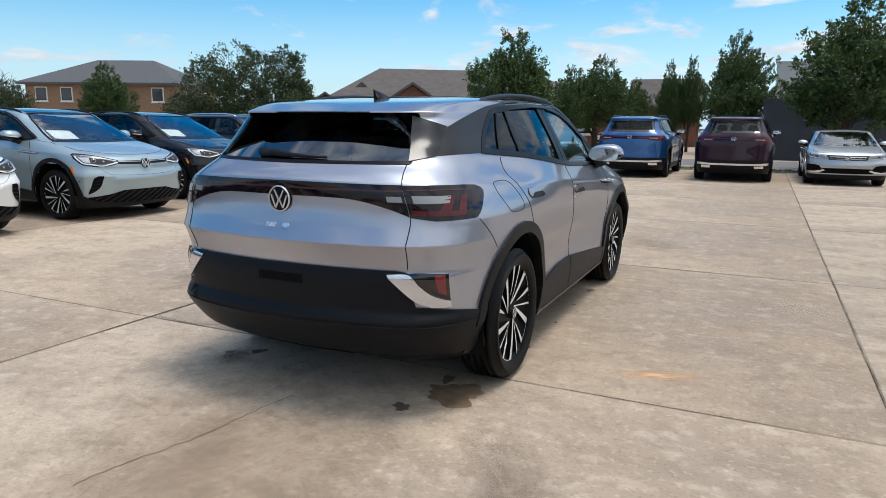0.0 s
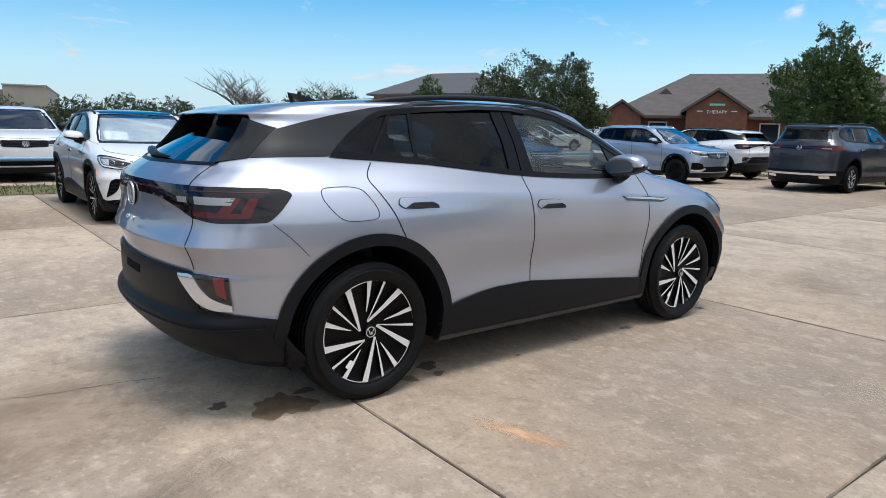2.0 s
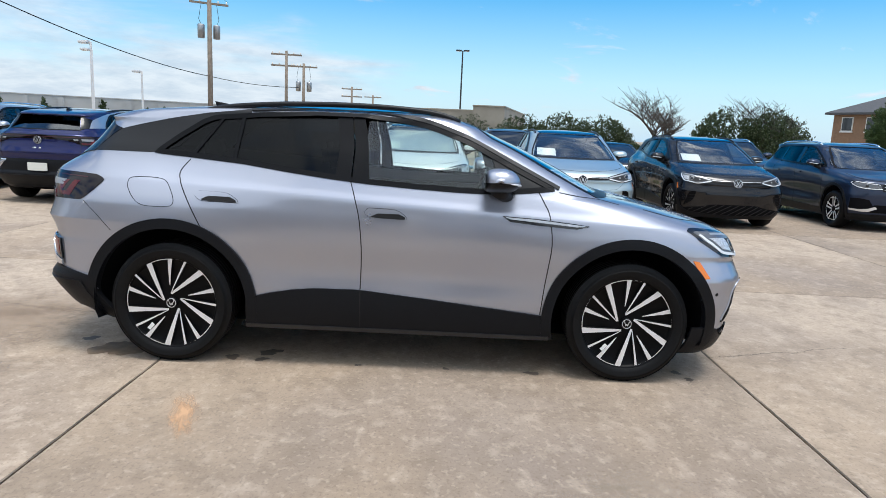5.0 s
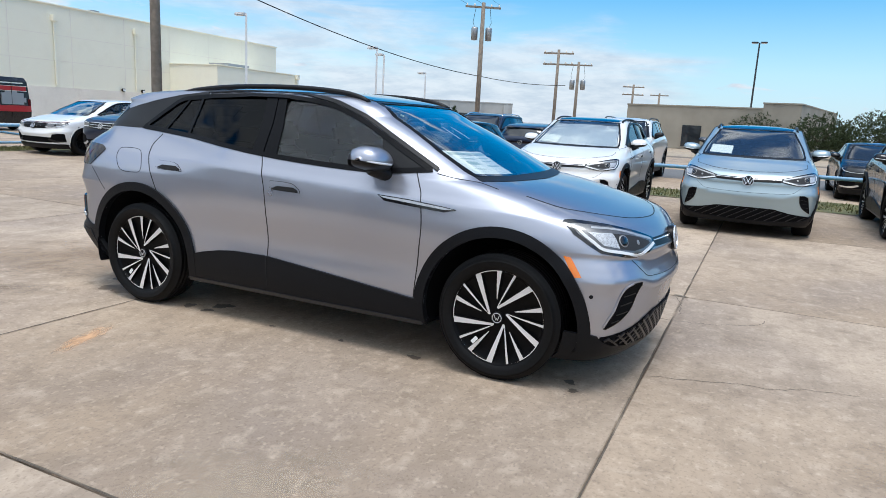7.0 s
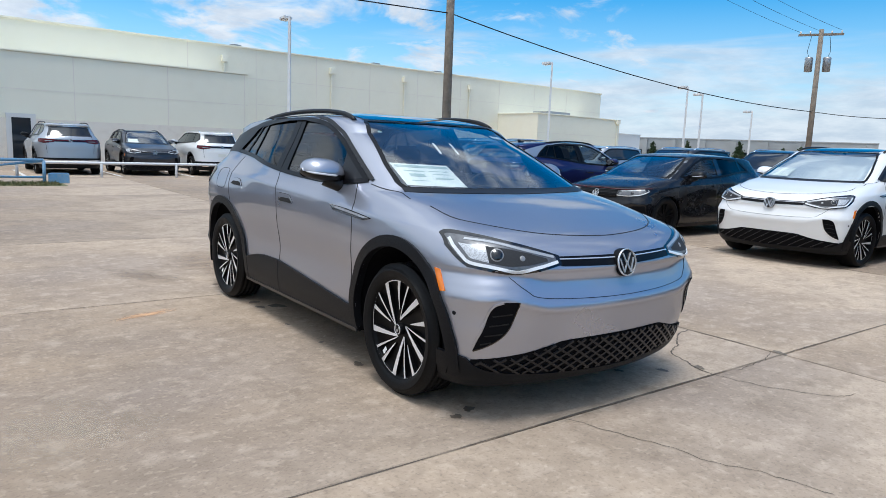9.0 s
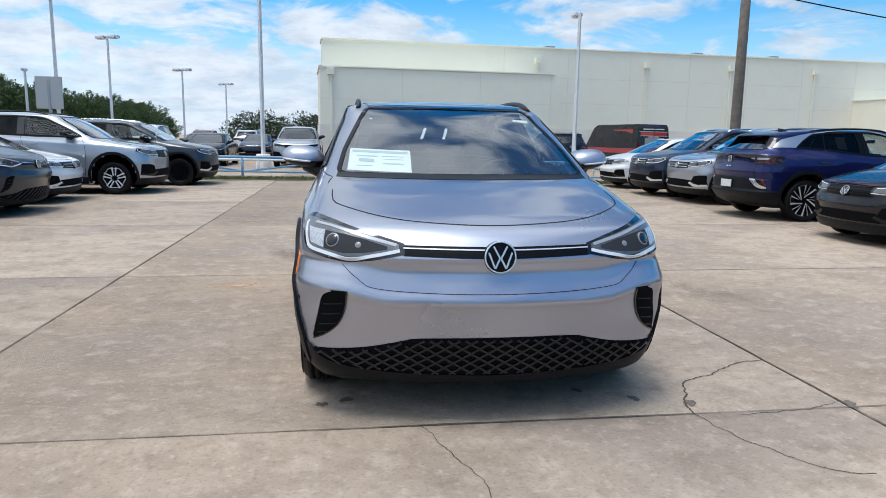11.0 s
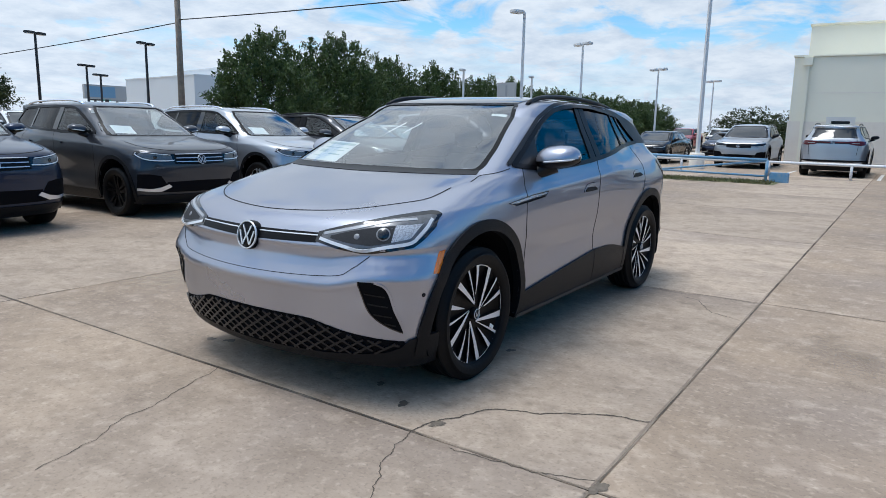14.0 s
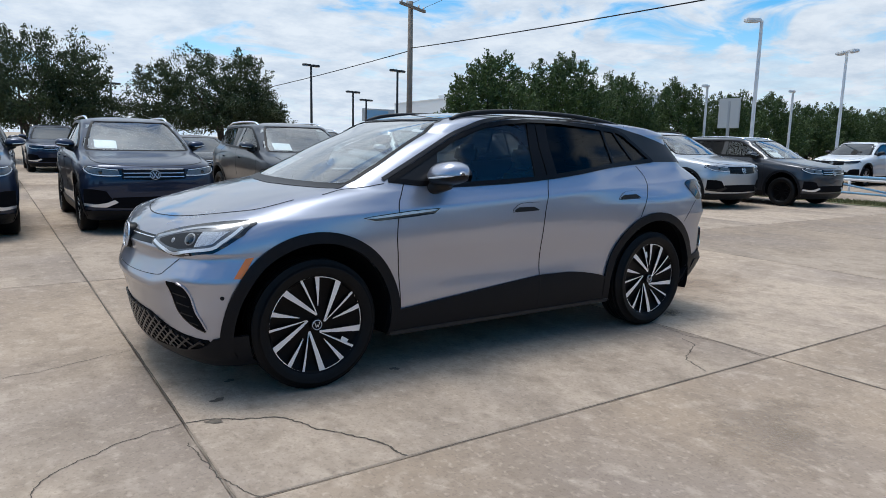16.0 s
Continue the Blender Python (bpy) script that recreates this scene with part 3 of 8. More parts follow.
def shrink(poly, d):
    p = np.array(poly, float)
    a, b = np.roll(p, 1, 0), np.roll(p, -1, 0)
    t = (b - a) / (np.linalg.norm(b - a, axis=1, keepdims=True) + 1e-9)
    n = np.stack([-t[:, 1], t[:, 0]], 1)
    area = 0.5 * np.sum(p[:, 0] * b[:, 1] - b[:, 0] * p[:, 1])
    return p + n * d * (1 if area > 0 else -1)


def shell(body, mat, parent, spec, fine=1.0):
    """The painted skin with wheel openings and window openings cut out; split into its panels."""
    top = spec["top"]
    zs = list(np.arange(spec["low"], 0.56, 0.03 / fine)) + list(np.arange(0.56, 0.90, (0.014 if fine > 1 else 0.03) / fine)) + list(np.arange(0.90, 1.12, 0.010 / fine)) + list(np.arange(1.12, 1.50, 0.020 / fine)) + list(np.arange(1.50, top, 0.007 / fine)) + [top - 0.0005]
    if fine > 1:                                        # closer rows where the tail and its spoiler bend sharply
        zs += [0.846, 0.851, 0.856, 0.860, 0.864, 1.456, 1.462, 1.468, 1.471, 1.474, 1.478]
    zs = np.array(sorted(zs))
    zs = zs[np.append(True, np.diff(zs) > 0.0012)]
    k1, k2 = int(14 * fine), int(60 * fine)
    ph = list(np.arctan(np.linspace(0, 1, k1, endpoint=False))) + list(math.pi / 2 - np.arctan(np.linspace(1, 0, k2, endpoint=False)))
    ph += [math.pi - p for p in ph[::-1]]
    half = [p for i, p in enumerate(ph) if i == 0 or p - ph[i - 1] > 1e-6]
    ring = np.array(half + [-p for p in half[-2:0:-1]])
    n, m = len(ring), len(zs)
    P = body.surface(ring[None, :], zs[:, None])
    C = body.flat(ring[None, :], zs[:, None])
    C = (C + np.roll(C, -1, 1))[:-1] / 4 + (C + np.roll(C, -1, 1))[1:] / 4
    x, y, z = C[..., 0], C[..., 1], C[..., 2]
    sidey = np.abs(y) > 0.45
    keep = np.ones(x.shape, bool)
    for h in body.hubs:
        keep &= ~(((x - h) ** 2 + (z - 0.365) ** 2 < spec["arch"] ** 2) & sidey)
    isside = (np.abs(y) > 0.5)
    keep &= ~(inside(shrink(spec["dlo"], 0.006), x, z) & isside)
    for win, cond in ((spec["windscreen"], x > -0.2), (spec["rearglass"], x < -0.6)):
        keep &= ~(inside(shrink(win + [(-a, b) for a, b in win[::-1]], 0.006), y, z) & cond)
    # panels
    kind = np.zeros(x.shape, int)
    door1 = inside(spec["door_front"], x, z) & sidey
    door2 = inside(spec["door_rear"], x, z) & sidey
    hood = (x > 0.9) & (z > np.interp(np.abs(y), *np.array(spec["hood_edge"]).T)) & (np.abs(y) < spec["hood_half"]) & (z < 1.13)
    gate = (x < -1.7) & (np.abs(y) < spec["gate_half"]) & (z > 0.70)
    kind[hood], kind[gate] = 5, 6
    kind[door1 & (y > 0)], kind[door1 & (y < 0)] = 1, 2
    kind[door2 & (y > 0)], kind[door2 & (y < 0)] = 3, 4
    names = ["body", "front_door", "front_door", "rear_door", "rear_door", "bonnet", "tailgate"]
    Q = (P * body.size).reshape(-1, 3)
    # vertex normals of the whole skin, so that the panels shade as one
    e = 0.003
    a = body.surface(ring[None, :] + e, zs[:, None]) - body.surface(ring[None, :] - e, zs[:, None])
    b = body.surface(ring[None, :], np.minimum(zs[:, None] + e, top)) - body.surface(ring[None, :], zs[:, None] - e)
    N = np.cross(a / body.size, b / body.size).reshape(-1, 3)
    N /= np.linalg.norm(N, axis=1, keepdims=True) + 1e-12
    i, j = np.meshgrid(np.arange(m - 1), np.arange(n), indexing="ij")
    j2 = (j + 1) % n
    quads = np.stack([i * n + j, i * n + j2, (i + 1) * n + j2, (i + 1) * n + j], -1)
    out = {}
    for k, nm in enumerate(names):
        sel = quads[keep & (kind == k)]
        if not len(sel):
            continue
        used, inv = np.unique(sel.ravel(), return_inverse=True)
        F = inv.reshape(-1, 4).tolist()
        V = Q[used].tolist()
        NN = N[used].tolist()
        if k == 0:                                      # close the crown of the roof and the floor
            lid = [int(v) for v in np.searchsorted(used, (m - 1) * n + np.arange(n))]
            F.append(lid)
        me = mesh_of(nm, V, F, mat)
        me.normals_split_custom_set_from_vertices(NN)
        ob = new(nm, me)
        ob.parent = parent
        out[k] = ob
    # floor pan
    o = P[0] * body.size
    piece("floor_pan", list(o * np.array([0.97, 0.9, 1]) + np.array([0, 0, 0.004])), [tuple(range(n))[::-1]], SATIN_BLACK, parent, smooth=False)
    return out


HERO = dict(
    front=((0.16, 1.98), (0.20, 2.10), (0.24, 2.132), (0.30, 2.150), (0.45, 2.180), (0.57, 2.211), (0.595, 2.222), (0.612, 2.220), (0.65, 2.203), (0.70, 2.183), (0.74, 2.174), (0.77, 2.176), (0.79, 2.184), (0.80, 2.180), (0.86, 2.135), (0.91, 2.075), (0.95, 1.985),
           (1.00, 1.80), (1.05, 1.60), (1.09, 1.40), (1.105, 1.31), (1.15, 1.215), (1.284, 0.95), (1.40, 0.70), (1.50, 0.44), (1.55, 0.26), (1.58, 0.06), (1.597, -0.15), (1.605, -0.34)),
    rear=((0.16, -1.80), (0.22, -1.99), (0.30, -2.17), (0.40, -2.270), (0.465, -2.318), (0.49, -2.328), (0.505, -2.318), (0.53, -2.296), (0.62, -2.300), (0.70, -2.298), (0.735, -2.288), (0.76, -2.293), (0.846, -2.328), (0.856, -2.333), (0.864, -2.330), (0.95, -2.299), (1.04, -2.284), (1.13, -2.285),
          (1.17, -2.255), (1.22, -2.185), (1.30, -2.10), (1.40, -2.0), (1.455, -1.955), (1.468, -1.952), (1.474, -1.930), (1.488, -1.860), (1.52, -1.70), (1.55, -1.36), (1.58, -0.95), (1.597, -0.58), (1.605, -0.36)),
    width=((0.10, 0.80), (0.16, 0.83), (0.22, 0.86), (0.30, 0.888), (0.40, 0.903), (0.50, 0.912), (0.60, 0.914), (0.70, 0.9195), (0.78, 0.9225), (0.84, 0.9222), (0.90, 0.9205), (0.96, 0.917), (1.015, 0.9125), (1.030, 0.909), (1.042, 0.903), (1.07, 0.888), (1.11, 0.870), (1.14, 0.857),
           (1.20, 0.83), (1.30, 0.782), (1.40, 0.733), (1.50, 0.686), (1.54, 0.665), (1.558, 0.615), (1.575, 0.50), (1.59, 0.38), (1.60, 0.21), (1.605, 0.06)),
)
DLO_TOP = [(-1.486, 1.266), (-1.36, 1.375), (-1.232, 1.469), (-1.16, 1.498), (-0.89, 1.525), (-0.55, 1.540), (-0.257, 1.540), (-0.05, 1.527), (0.119, 1.502), (0.26, 1.456), (0.397, 1.403), (0.55, 1.327), (0.673, 1.264), (0.91, 1.150)]
DLO_LOW = [(-1.486, 1.262), (-1.24, 1.245), (-0.956, 1.223), (-0.67, 1.187), (-0.43, 1.160), (-0.2, 1.140), (0.06, 1.125), (0.32, 1.115), (0.56, 1.111), (0.766, 1.130), (0.91, 1.146)]
DLO = DLO_LOW + DLO_TOP[::-1]
DOOR_F = [(0.80, 1.143), (0.866, 1.011), (0.893, 0.841), (0.867, 0.562), (0.85, 0.30), (-0.235, 0.29), (-0.233, 0.707), (-0.254, 0.939), (-0.313, 1.15), (-0.31, 1.53), (0.1, 1.50), (0.67, 1.25)]
DOOR_R = [(-0.313, 1.15), (-0.254, 0.939), (-0.233, 0.707), (-0.235, 0.29), (-0.86, 0.29), (-0.90, 0.55), (-1.03, 0.76), (-1.182, 0.826), (-1.285, 1.062), (-1.32, 1.139), (-1.265, 1.232), (-1.0, 1.5), (-0.31, 1.53)]
WINDSCREEN = [(0.0, 1.118), (0.40, 1.118), (0.70, 1.122), (0.735, 1.13), (0.70, 1.25), (0.645, 1.36), (0.585, 1.47), (0.55, 1.525), (0.0, 1.532)]
REARGLASS = [(0.0, 1.214), (0.672, 1.214), (0.636, 1.33), (0.585, 1.468), (0.0, 1.474)]
HOOD_EDGE = [(0.0, 0.930), (0.3, 0.940), (0.5, 0.958), (0.66, 0.985), (0.74, 1.005)]
SPEC = dict(top=1.605, low=0.25, arch=0.47, dlo=DLO, windscreen=WINDSCREEN, rearglass=REARGLASS, door_front=DOOR_F, door_rear=DOOR_R,
            hood_edge=HOOD_EDGE, hood_half=0.755, gate_half=0.655)


def mirror(lst):
    return [(-a, b) for a, b in lst]


def door_mirror(parent, sg, at, cap, scale=1.0, lite=False):
    """Door mirror: domed painted cap over a black lower shell, indicator line, glass and foot."""
    ny, na = 15, 26
    up = lambda q, e: math.copysign(abs(q) ** e, q)

    def point(u, a, grow=1.0):
        """u: -1 at the door to 1 at the tip; a: round the section from the front over the top."""
        c = max(0.0, 1 - abs(u) ** 2.8) ** 0.45
        x = max(0.118 * c * up(math.cos(a), 0.85), -0.080 * (0.35 + 0.65 * c))
        z = (0.084 if math.sin(a) > 0 else 0.056 - 0.016 * u) * c * up(math.sin(a), 1.1 if math.sin(a) > 0 else 0.9)
        return (x * grow * scale, sg * (0.022 + 0.135 * u * grow) * scale, (z * grow + 0.010 * u) * scale)

    def housing(a0, a1, grow=1.0):
        A = [a0 + (a1 - a0) * i / (na - 1) for i in range(na)]
        U = [-math.cos(math.pi * j / (ny - 1)) * 0.995 for j in range(ny)]
        V = [point(u, a, grow) for u in U for a in A]
        F = [(j * na + i, j * na + i + 1, (j + 1) * na + i + 1, (j + 1) * na + i) for j in range(ny - 1) for i in range(na - 1)]
        F += [tuple(range(na)), tuple((ny - 1) * na + i for i in range(na))[::-1]]
        return V, [q if sg > 0 else q[::-1] for q in F]

    lower = piece("wing_mirror", *housing(0, 2 * math.pi), SATIN_BLACK, parent, m=pose(at[0], sg * at[1], at[2]))
    piece("mirror_cap", *housing(radians(-6), radians(180), 1.025), cap, lower)
    V, F = tube_data([(0.0, -sg * 0.01, -0.030), (0.030, -sg * 0.06, -0.066), (0.065, -sg * 0.105, -0.092), (0.085, -sg * 0.150, -0.104)], [0.060, 0.046, 0.040, 0.050], 12)
    piece("mirror_foot", [tuple(c * scale for c in v) for v in V], F, SATIN_BLACK, lower)
    if lite:
        return lower
    V = [(-0.0845 * scale, sg * (0.022 + 0.112 * up(math.cos(t), 0.7)) * scale, (0.004 + 0.048 * up(math.sin(t), 0.7)) * scale) for t in np.linspace(0, 2 * math.pi, 28, endpoint=False)]
    piece("mirror_glass", V, [tuple(range(28))], CHROME, lower, smooth=False)
    line = [point(u, radians(-9), 1.03) for u in np.linspace(-0.35, 0.93, 14)]
    V, F = tube_data(line, [0.003] + [0.0065] * 11 + [0.005, 0.002], 6)
    piece("indicator", V, F, LAMP_WHITE, lower)
    return lower


def seat(name, parent, x, y, w=0.50):
    bm = bmesh.new()
    box_bm(bm, x - 0.25, x + 0.27, y - w / 2, y + w / 2, 0.40, 0.60, 0.05)
    box_bm(bm, -0.07, 0.07, y - w / 2 + 0.02, y + w / 2 - 0.02, 0.0, 0.62, 0.05, pose(x - 0.27, 0, 0.56, 0, -18, 0))
    ob = part(name, bm, CABIN, parent, smooth=True)
    part("headrest", box_bm(bmesh.new(), -0.05, 0.05, y - 0.13, y + 0.13, 0.0, 0.17, 0.04, pose(x - 0.475, 0, 1.20, 0, -10, 0)), CABIN, ob, smooth=True)
    return ob


def cabin(parent, size=(1, 1, 1)):
    """Seats, dashboard, steering wheel, headlining."""
    rig = [seat("front_seat", parent, -0.02, 0.38), seat("front_seat", parent, -0.02, -0.38), seat("rear_bench", parent, -0.92, 0, 1.25)]
    bm = bmesh.new()
    box_bm(bm, 0.62, 1.12, -0.72, 0.72, 0.78, 1.045, 0.05)
    rig.append(part("dashboard", bm, CABIN, parent, smooth=True))
    V, F = tube_data([(0.50 + 0.06 * math.sin(a), 0.38 + 0.185 * math.cos(a), 1.01 + 0.175 * math.sin(a)) for a in np.linspace(0, 2 * math.pi, 25)[:-1]], 0.016, 8, True)
    V2, F2 = tube_data([(0.50, 0.20, 1.01), (0.50, 0.56, 1.01)], 0.018, 6)
    V3, F3 = tube_data([(0.50, 0.38, 1.01), (0.72, 0.38, 0.93)], 0.04, 8)
    rig.append(piece("steering_wheel", *join_data((V, F), (V2, F2), (V3, F3)), SATIN_BLACK, parent))
    rig.append(part("screen", box_bm(bmesh.new(), 0.60, 0.62, -0.14, 0.14, 1.03, 1.17, 0.005), GLOSS_BLACK, parent))
    bm = bmesh.new()
    box_bm(bm, -0.88, 0.88, -0.80, 0.80, 0.36, 0.41, 0.01)
    box_bm(bm, -2.0, -0.88, -0.49, 0.49, 0.36, 0.41, 0.01)
    rig.append(part("cabin_floor", bm, CABIN, parent))
    bm = bmesh.new()
    box_bm(bm, 0.47, 0.50, -0.10, 0.10, 1.36, 1.42, 0.012)
    rig.append(part("rear_view_mirror", bm, SATIN_BLACK, parent))
    for sg in (1, -1):
        rig.append(box("door_lining", -0.89, 0.85, min(sg * 0.80, sg * 0.835), max(sg * 0.80, sg * 0.835), 0.45, 1.06, CABIN, parent, 0.01))
    for r in rig:
        r.scale = size
    return rig


def electric_suv(paint_mat, hero=True, name="car", label="", wheels="swirl"):
    """The compact electric SUV with its parts, facing +x, its wheels on z = 0."""
    b = Body(HERO["front"], HERO["rear"], HERO["width"])
    root = thing(name, label, "car")
    fine = 1.35 if hero else 0.6
    panels = shell(b, paint_mat, root, SPEC, fine)
    body, gate = panels[0], panels.get(6, panels[0])
    cabin(root)
    WB = 1.383
    for x in (WB, -WB):
        for sg in (1, -1):
            wheel(root, x, sg * 0.797, 0.366, 0.283, wheels, joined=not hero)
            # wheel well and arch cladding
            V, F = [], []
            n = 25
            for i in range(n):
                a = math.pi * (1.10 - 1.20 * i / (n - 1))
                V += [(x + 0.472 * math.cos(a), sg * 0.895, max(0.365 + 0.472 * math.sin(a), 0.25)), (x + 0.455 * math.cos(a), sg * 0.50, max(0.365 + 0.455 * math.sin(a), 0.22))]
            for i in range(n - 1):
                q = (2 * i, 2 * i + 1, 2 * i + 3, 2 * i + 2)
                F.append(q if sg > 0 else q[::-1])
            F.append(tuple(2 * i + 1 for i in range(n))[::-1 if sg > 0 else 1])
            piece("wheel_well", V, F, WELL, root)
            lo, hi = (-0.11, 1.10) if x > 0 else (-0.13, 1.05)
            a = np.linspace(math.pi * hi, math.pi * lo, 50)
            end = np.clip(np.minimum(a - math.pi * lo, math.pi * hi - a) / 0.4, 0, 1)
            ro = 0.523
            A = [(x + ro * math.cos(t), max(0.365 + ro * math.sin(t), 0.25)) for t in a]
            B = [(x + 0.462 * math.cos(t), max(0.365 + 0.462 * math.sin(t), 0.25)) for t in a]
            b.patch("arch_cladding", A, B, b.side(sg), CLADDING, root, off=0.016, depth=0.05, n=50, m=5, label="matt dark grey arch cladding")
    L, R = b.side(1), b.side(-1)
    for sg, S in ((1, L), (-1, R)):
        # sill cladding on the doors
        top = [(-0.925, 0.418), (-0.90, 0.430), (-0.80, 0.458), (-0.653, 0.486), (-0.523, 0.500), (-0.243, 0.503), (0.145, 0.467), (0.5, 0.432), (0.912, 0.390)]
        b.patch("sill_cladding", top, [(-0.93, 0.262), (0.0, 0.262), (0.915, 0.262)], S, CLADDING, root, off=0.014, depth=0.04, n=40, m=7, label="matt dark grey sill cladding")
        b.patch("sill", [(-0.93, 0.268), (0.915, 0.268)], [(-0.93, 0.243), (0.915, 0.243)], S, SILL_EDGE, root, off=0.020, depth=0.03, n=12, m=4)
        # glass and its dark frame
        cut = lambda pts, a, c: [(a, float(np.interp(a, *np.array(sorted(pts)).T)))] + [p for p in sorted(pts) if a < p[0] < c] + [(c, float(np.interp(c, *np.array(sorted(pts)).T)))]
        fr = panels[1 if sg > 0 else 2] if (1 in panels) else root
        rr = panels[3 if sg > 0 else 4] if (3 in panels) else root
        b.patch("front_window", cut(DLO_TOP, -0.235, 0.905), cut(DLO_LOW, -0.235, 0.905), S, CLEAR, fr, off=-0.004, depth=0.003, n=26, m=9, label="clear side glass")
        b.patch("rear_window", cut(DLO_TOP, -1.00, -0.37), cut(DLO_LOW, -1.00, -0.37), S, PRIVACY, rr, off=-0.004, depth=0.003, n=22, m=9, label="dark privacy glass")
        b.patch("quarter_window", cut(DLO_TOP, -1.48, -1.00), cut(DLO_LOW, -1.48, -1.00), S, PRIVACY, root, off=-0.004, depth=0.003, n=22, m=9, label="dark privacy glass")
        b.patch("pillar_trim", [(-0.425, 1.535), (-0.395, 1.35), (-0.405, 1.155)], [(-0.335, 1.535), (-0.31, 1.35), (-0.315, 1.148)], S, TRIM_BLACK, root, off=0.004, n=14, m=3)
        b.patch("pillar_trim", [(-0.328, 1.535), (-0.300, 1.35), (-0.305, 1.148)], [(-0.262, 1.535), (-0.222, 1.35), (-0.205, 1.142)], S, TRIM_BLACK, root, off=0.004, n=14, m=3)
        b.strip("window_divider", [(-1.005, 1.232), (-0.990, 1.515)], S, TRIM_BLACK, rr, width=0.024, off=0.003)
        b.strip("window_divider", [(-1.255, 1.252), (-1.17, 1.39), (-1.105, 1.500)], S, TRIM_BLACK, rr, width=0.018, off=0.003)
        b.strip("window_frame", DLO, S, TRIM_BLACK, root, width=0.032, off=0.0065, closed=True, n=140, shift=0.011 * sg)
        b.patch("mirror_sail", [(0.52, 1.33), (0.70, 1.25), (0.88, 1.155)], [(0.585, 1.122), (0.72, 1.128), (0.86, 1.145)], S, SATIN_BLACK, fr, off=0.002, n=10, m=4)
        # dark panel behind the windows, and the fin at the tail glass
        b.patch("pillar_panel", [(-1.735, 1.395), (-1.60, 1.432), (-1.45, 1.468), (-1.22, 1.513), (-0.95, 1.546)], [(-1.965, 1.258), (-1.75, 1.262), (-1.495, 1.262), (-1.36, 1.362), (-1.235, 1.456), (-1.16, 1.486), (-0.95, 1.515)], S, PILLAR, root, off=0.003, n=40, m=10, label="dark grey rear pillar panel")
        b.strip("window_frame", [(-0.95, 1.541), (-0.55, 1.556), (-0.25, 1.556), (-0.05, 1.543), (0.12, 1.518), (0.27, 1.470), (0.41, 1.415), (0.69, 1.275), (0.93, 1.155)], S, PILLAR, root, width=0.026, off=0.009, n=90)
        fphi = lambda x, z: float(S(np.array([x]), np.array([z]))[0][0])
        rphi = lambda y, z: float(b.rear(np.array([y]), np.array([z]))[0][0])
        A = [(fphi(-1.925, 1.445), 1.445), (fphi(-1.740, 1.392), 1.392)]
        b.patch("rear_fin", [(rphi(sg * 0.548, 1.450), 1.450), (rphi(sg * 0.60, 1.335), 1.335), (rphi(sg * 0.645, 1.232), 1.232)],
                [(fphi(-1.735, 1.398), 1.398), (fphi(-1.85, 1.328), 1.328), (fphi(-1.962, 1.256), 1.256)], b.raw, FIN_BLACK, gate, off=0.005, n=14, m=8)
        # shut lines
        b.strip("shut_line", [(0.80, 1.143), (0.84, 1.07), (0.872, 1.0), (0.893, 0.841), (0.882, 0.70), (0.867, 0.562), (0.852, 0.40)], S, GAP, root, width=0.006)
        b.strip("shut_line", [(-0.313, 1.146), (-0.275, 1.03), (-0.250, 0.92), (-0.235, 0.76), (-0.236, 0.60), (-0.239, 0.48)], S, GAP, root, width=0.006)
        b.strip("shut_line", [(-0.237, 0.50), (-0.235, 0.275)], S, GAP, root, width=0.006, off=0.0155)
        b.strip("shut_line", [(-1.265, 1.232), (-1.315, 1.16), (-1.305, 1.10), (-1.26, 0.99), (-1.185, 0.84)], S, GAP, root, width=0.006)
        b.strip("shut_line", [(-1.90, 0.965), (-1.81, 0.885), (-1.73, 0.80)], S, GAP, root, width=0.003)
        b.strip("shut_line", [(1.30, 1.075), (1.18, 1.10), (1.05, 1.115), (0.93, 1.135)], S, GAP, root, width=0.005)
        # door handles
        for x, z in ((-1.09, 1.030), (-0.095, 0.977)):
            w = 0.125
            top = [(x - w, z - 0.004), (x - w + 0.006, z + 0.012), (x - w + 0.022, z + 0.024), (x, z + 0.023), (x + 0.055, z + 0.019), (x + 0.085, z + 0.008), (x + w - 0.006, z - 0.018), (x + w, z - 0.030)]
            low = [(x - w, z - 0.006), (x - w + 0.010, z - 0.018), (x - w + 0.035, z - 0.030), (x, z - 0.032), (x + w, z - 0.034)]
            h = b.patch("door_handle", top, low, S, paint_mat, rr if x < -0.5 else fr, off=0.008, depth=0.012, n=40, m=6, label="flush silver door handle over a dark recess")
            b.strip("handle_gap", top + low[::-1], S, GAP, h, width=0.0045, off=0.0035, n=60, closed=True)
            b.patch("handle_recess", [(x - 0.090, z - 0.024), (x - 0.045, z - 0.004), (x + w - 0.045, z - 0.004), (x + w - 0.012, z - 0.020)], [(x - 0.088, z - 0.027), (x - 0.03, z - 0.031), (x + w - 0.01, z - 0.033)], S, GAP, h, off=0.0145, n=24, m=4)
        # bright blade on the wing
        t = b.patch("wing_trim", [(0.590, 0.990), (0.80, 0.981), (1.02, 0.962), (1.105, 0.952)], [(0.640, 0.957), (0.80, 0.944), (1.03, 0.930), (1.105, 0.948)], S, GLOSS_BLACK, root, off=0.006, n=20, m=4, label="slim black and bright trim blade on the wing")
        b.patch("trim_inlay", [(0.605, 0.985), (0.80, 0.976), (1.02, 0.957), (1.09, 0.950)], [(0.640, 0.973), (0.80, 0.961), (1.03, 0.944), (1.09, 0.948)], S, HANDLE, t, off=0.0085, n=16, m=3)
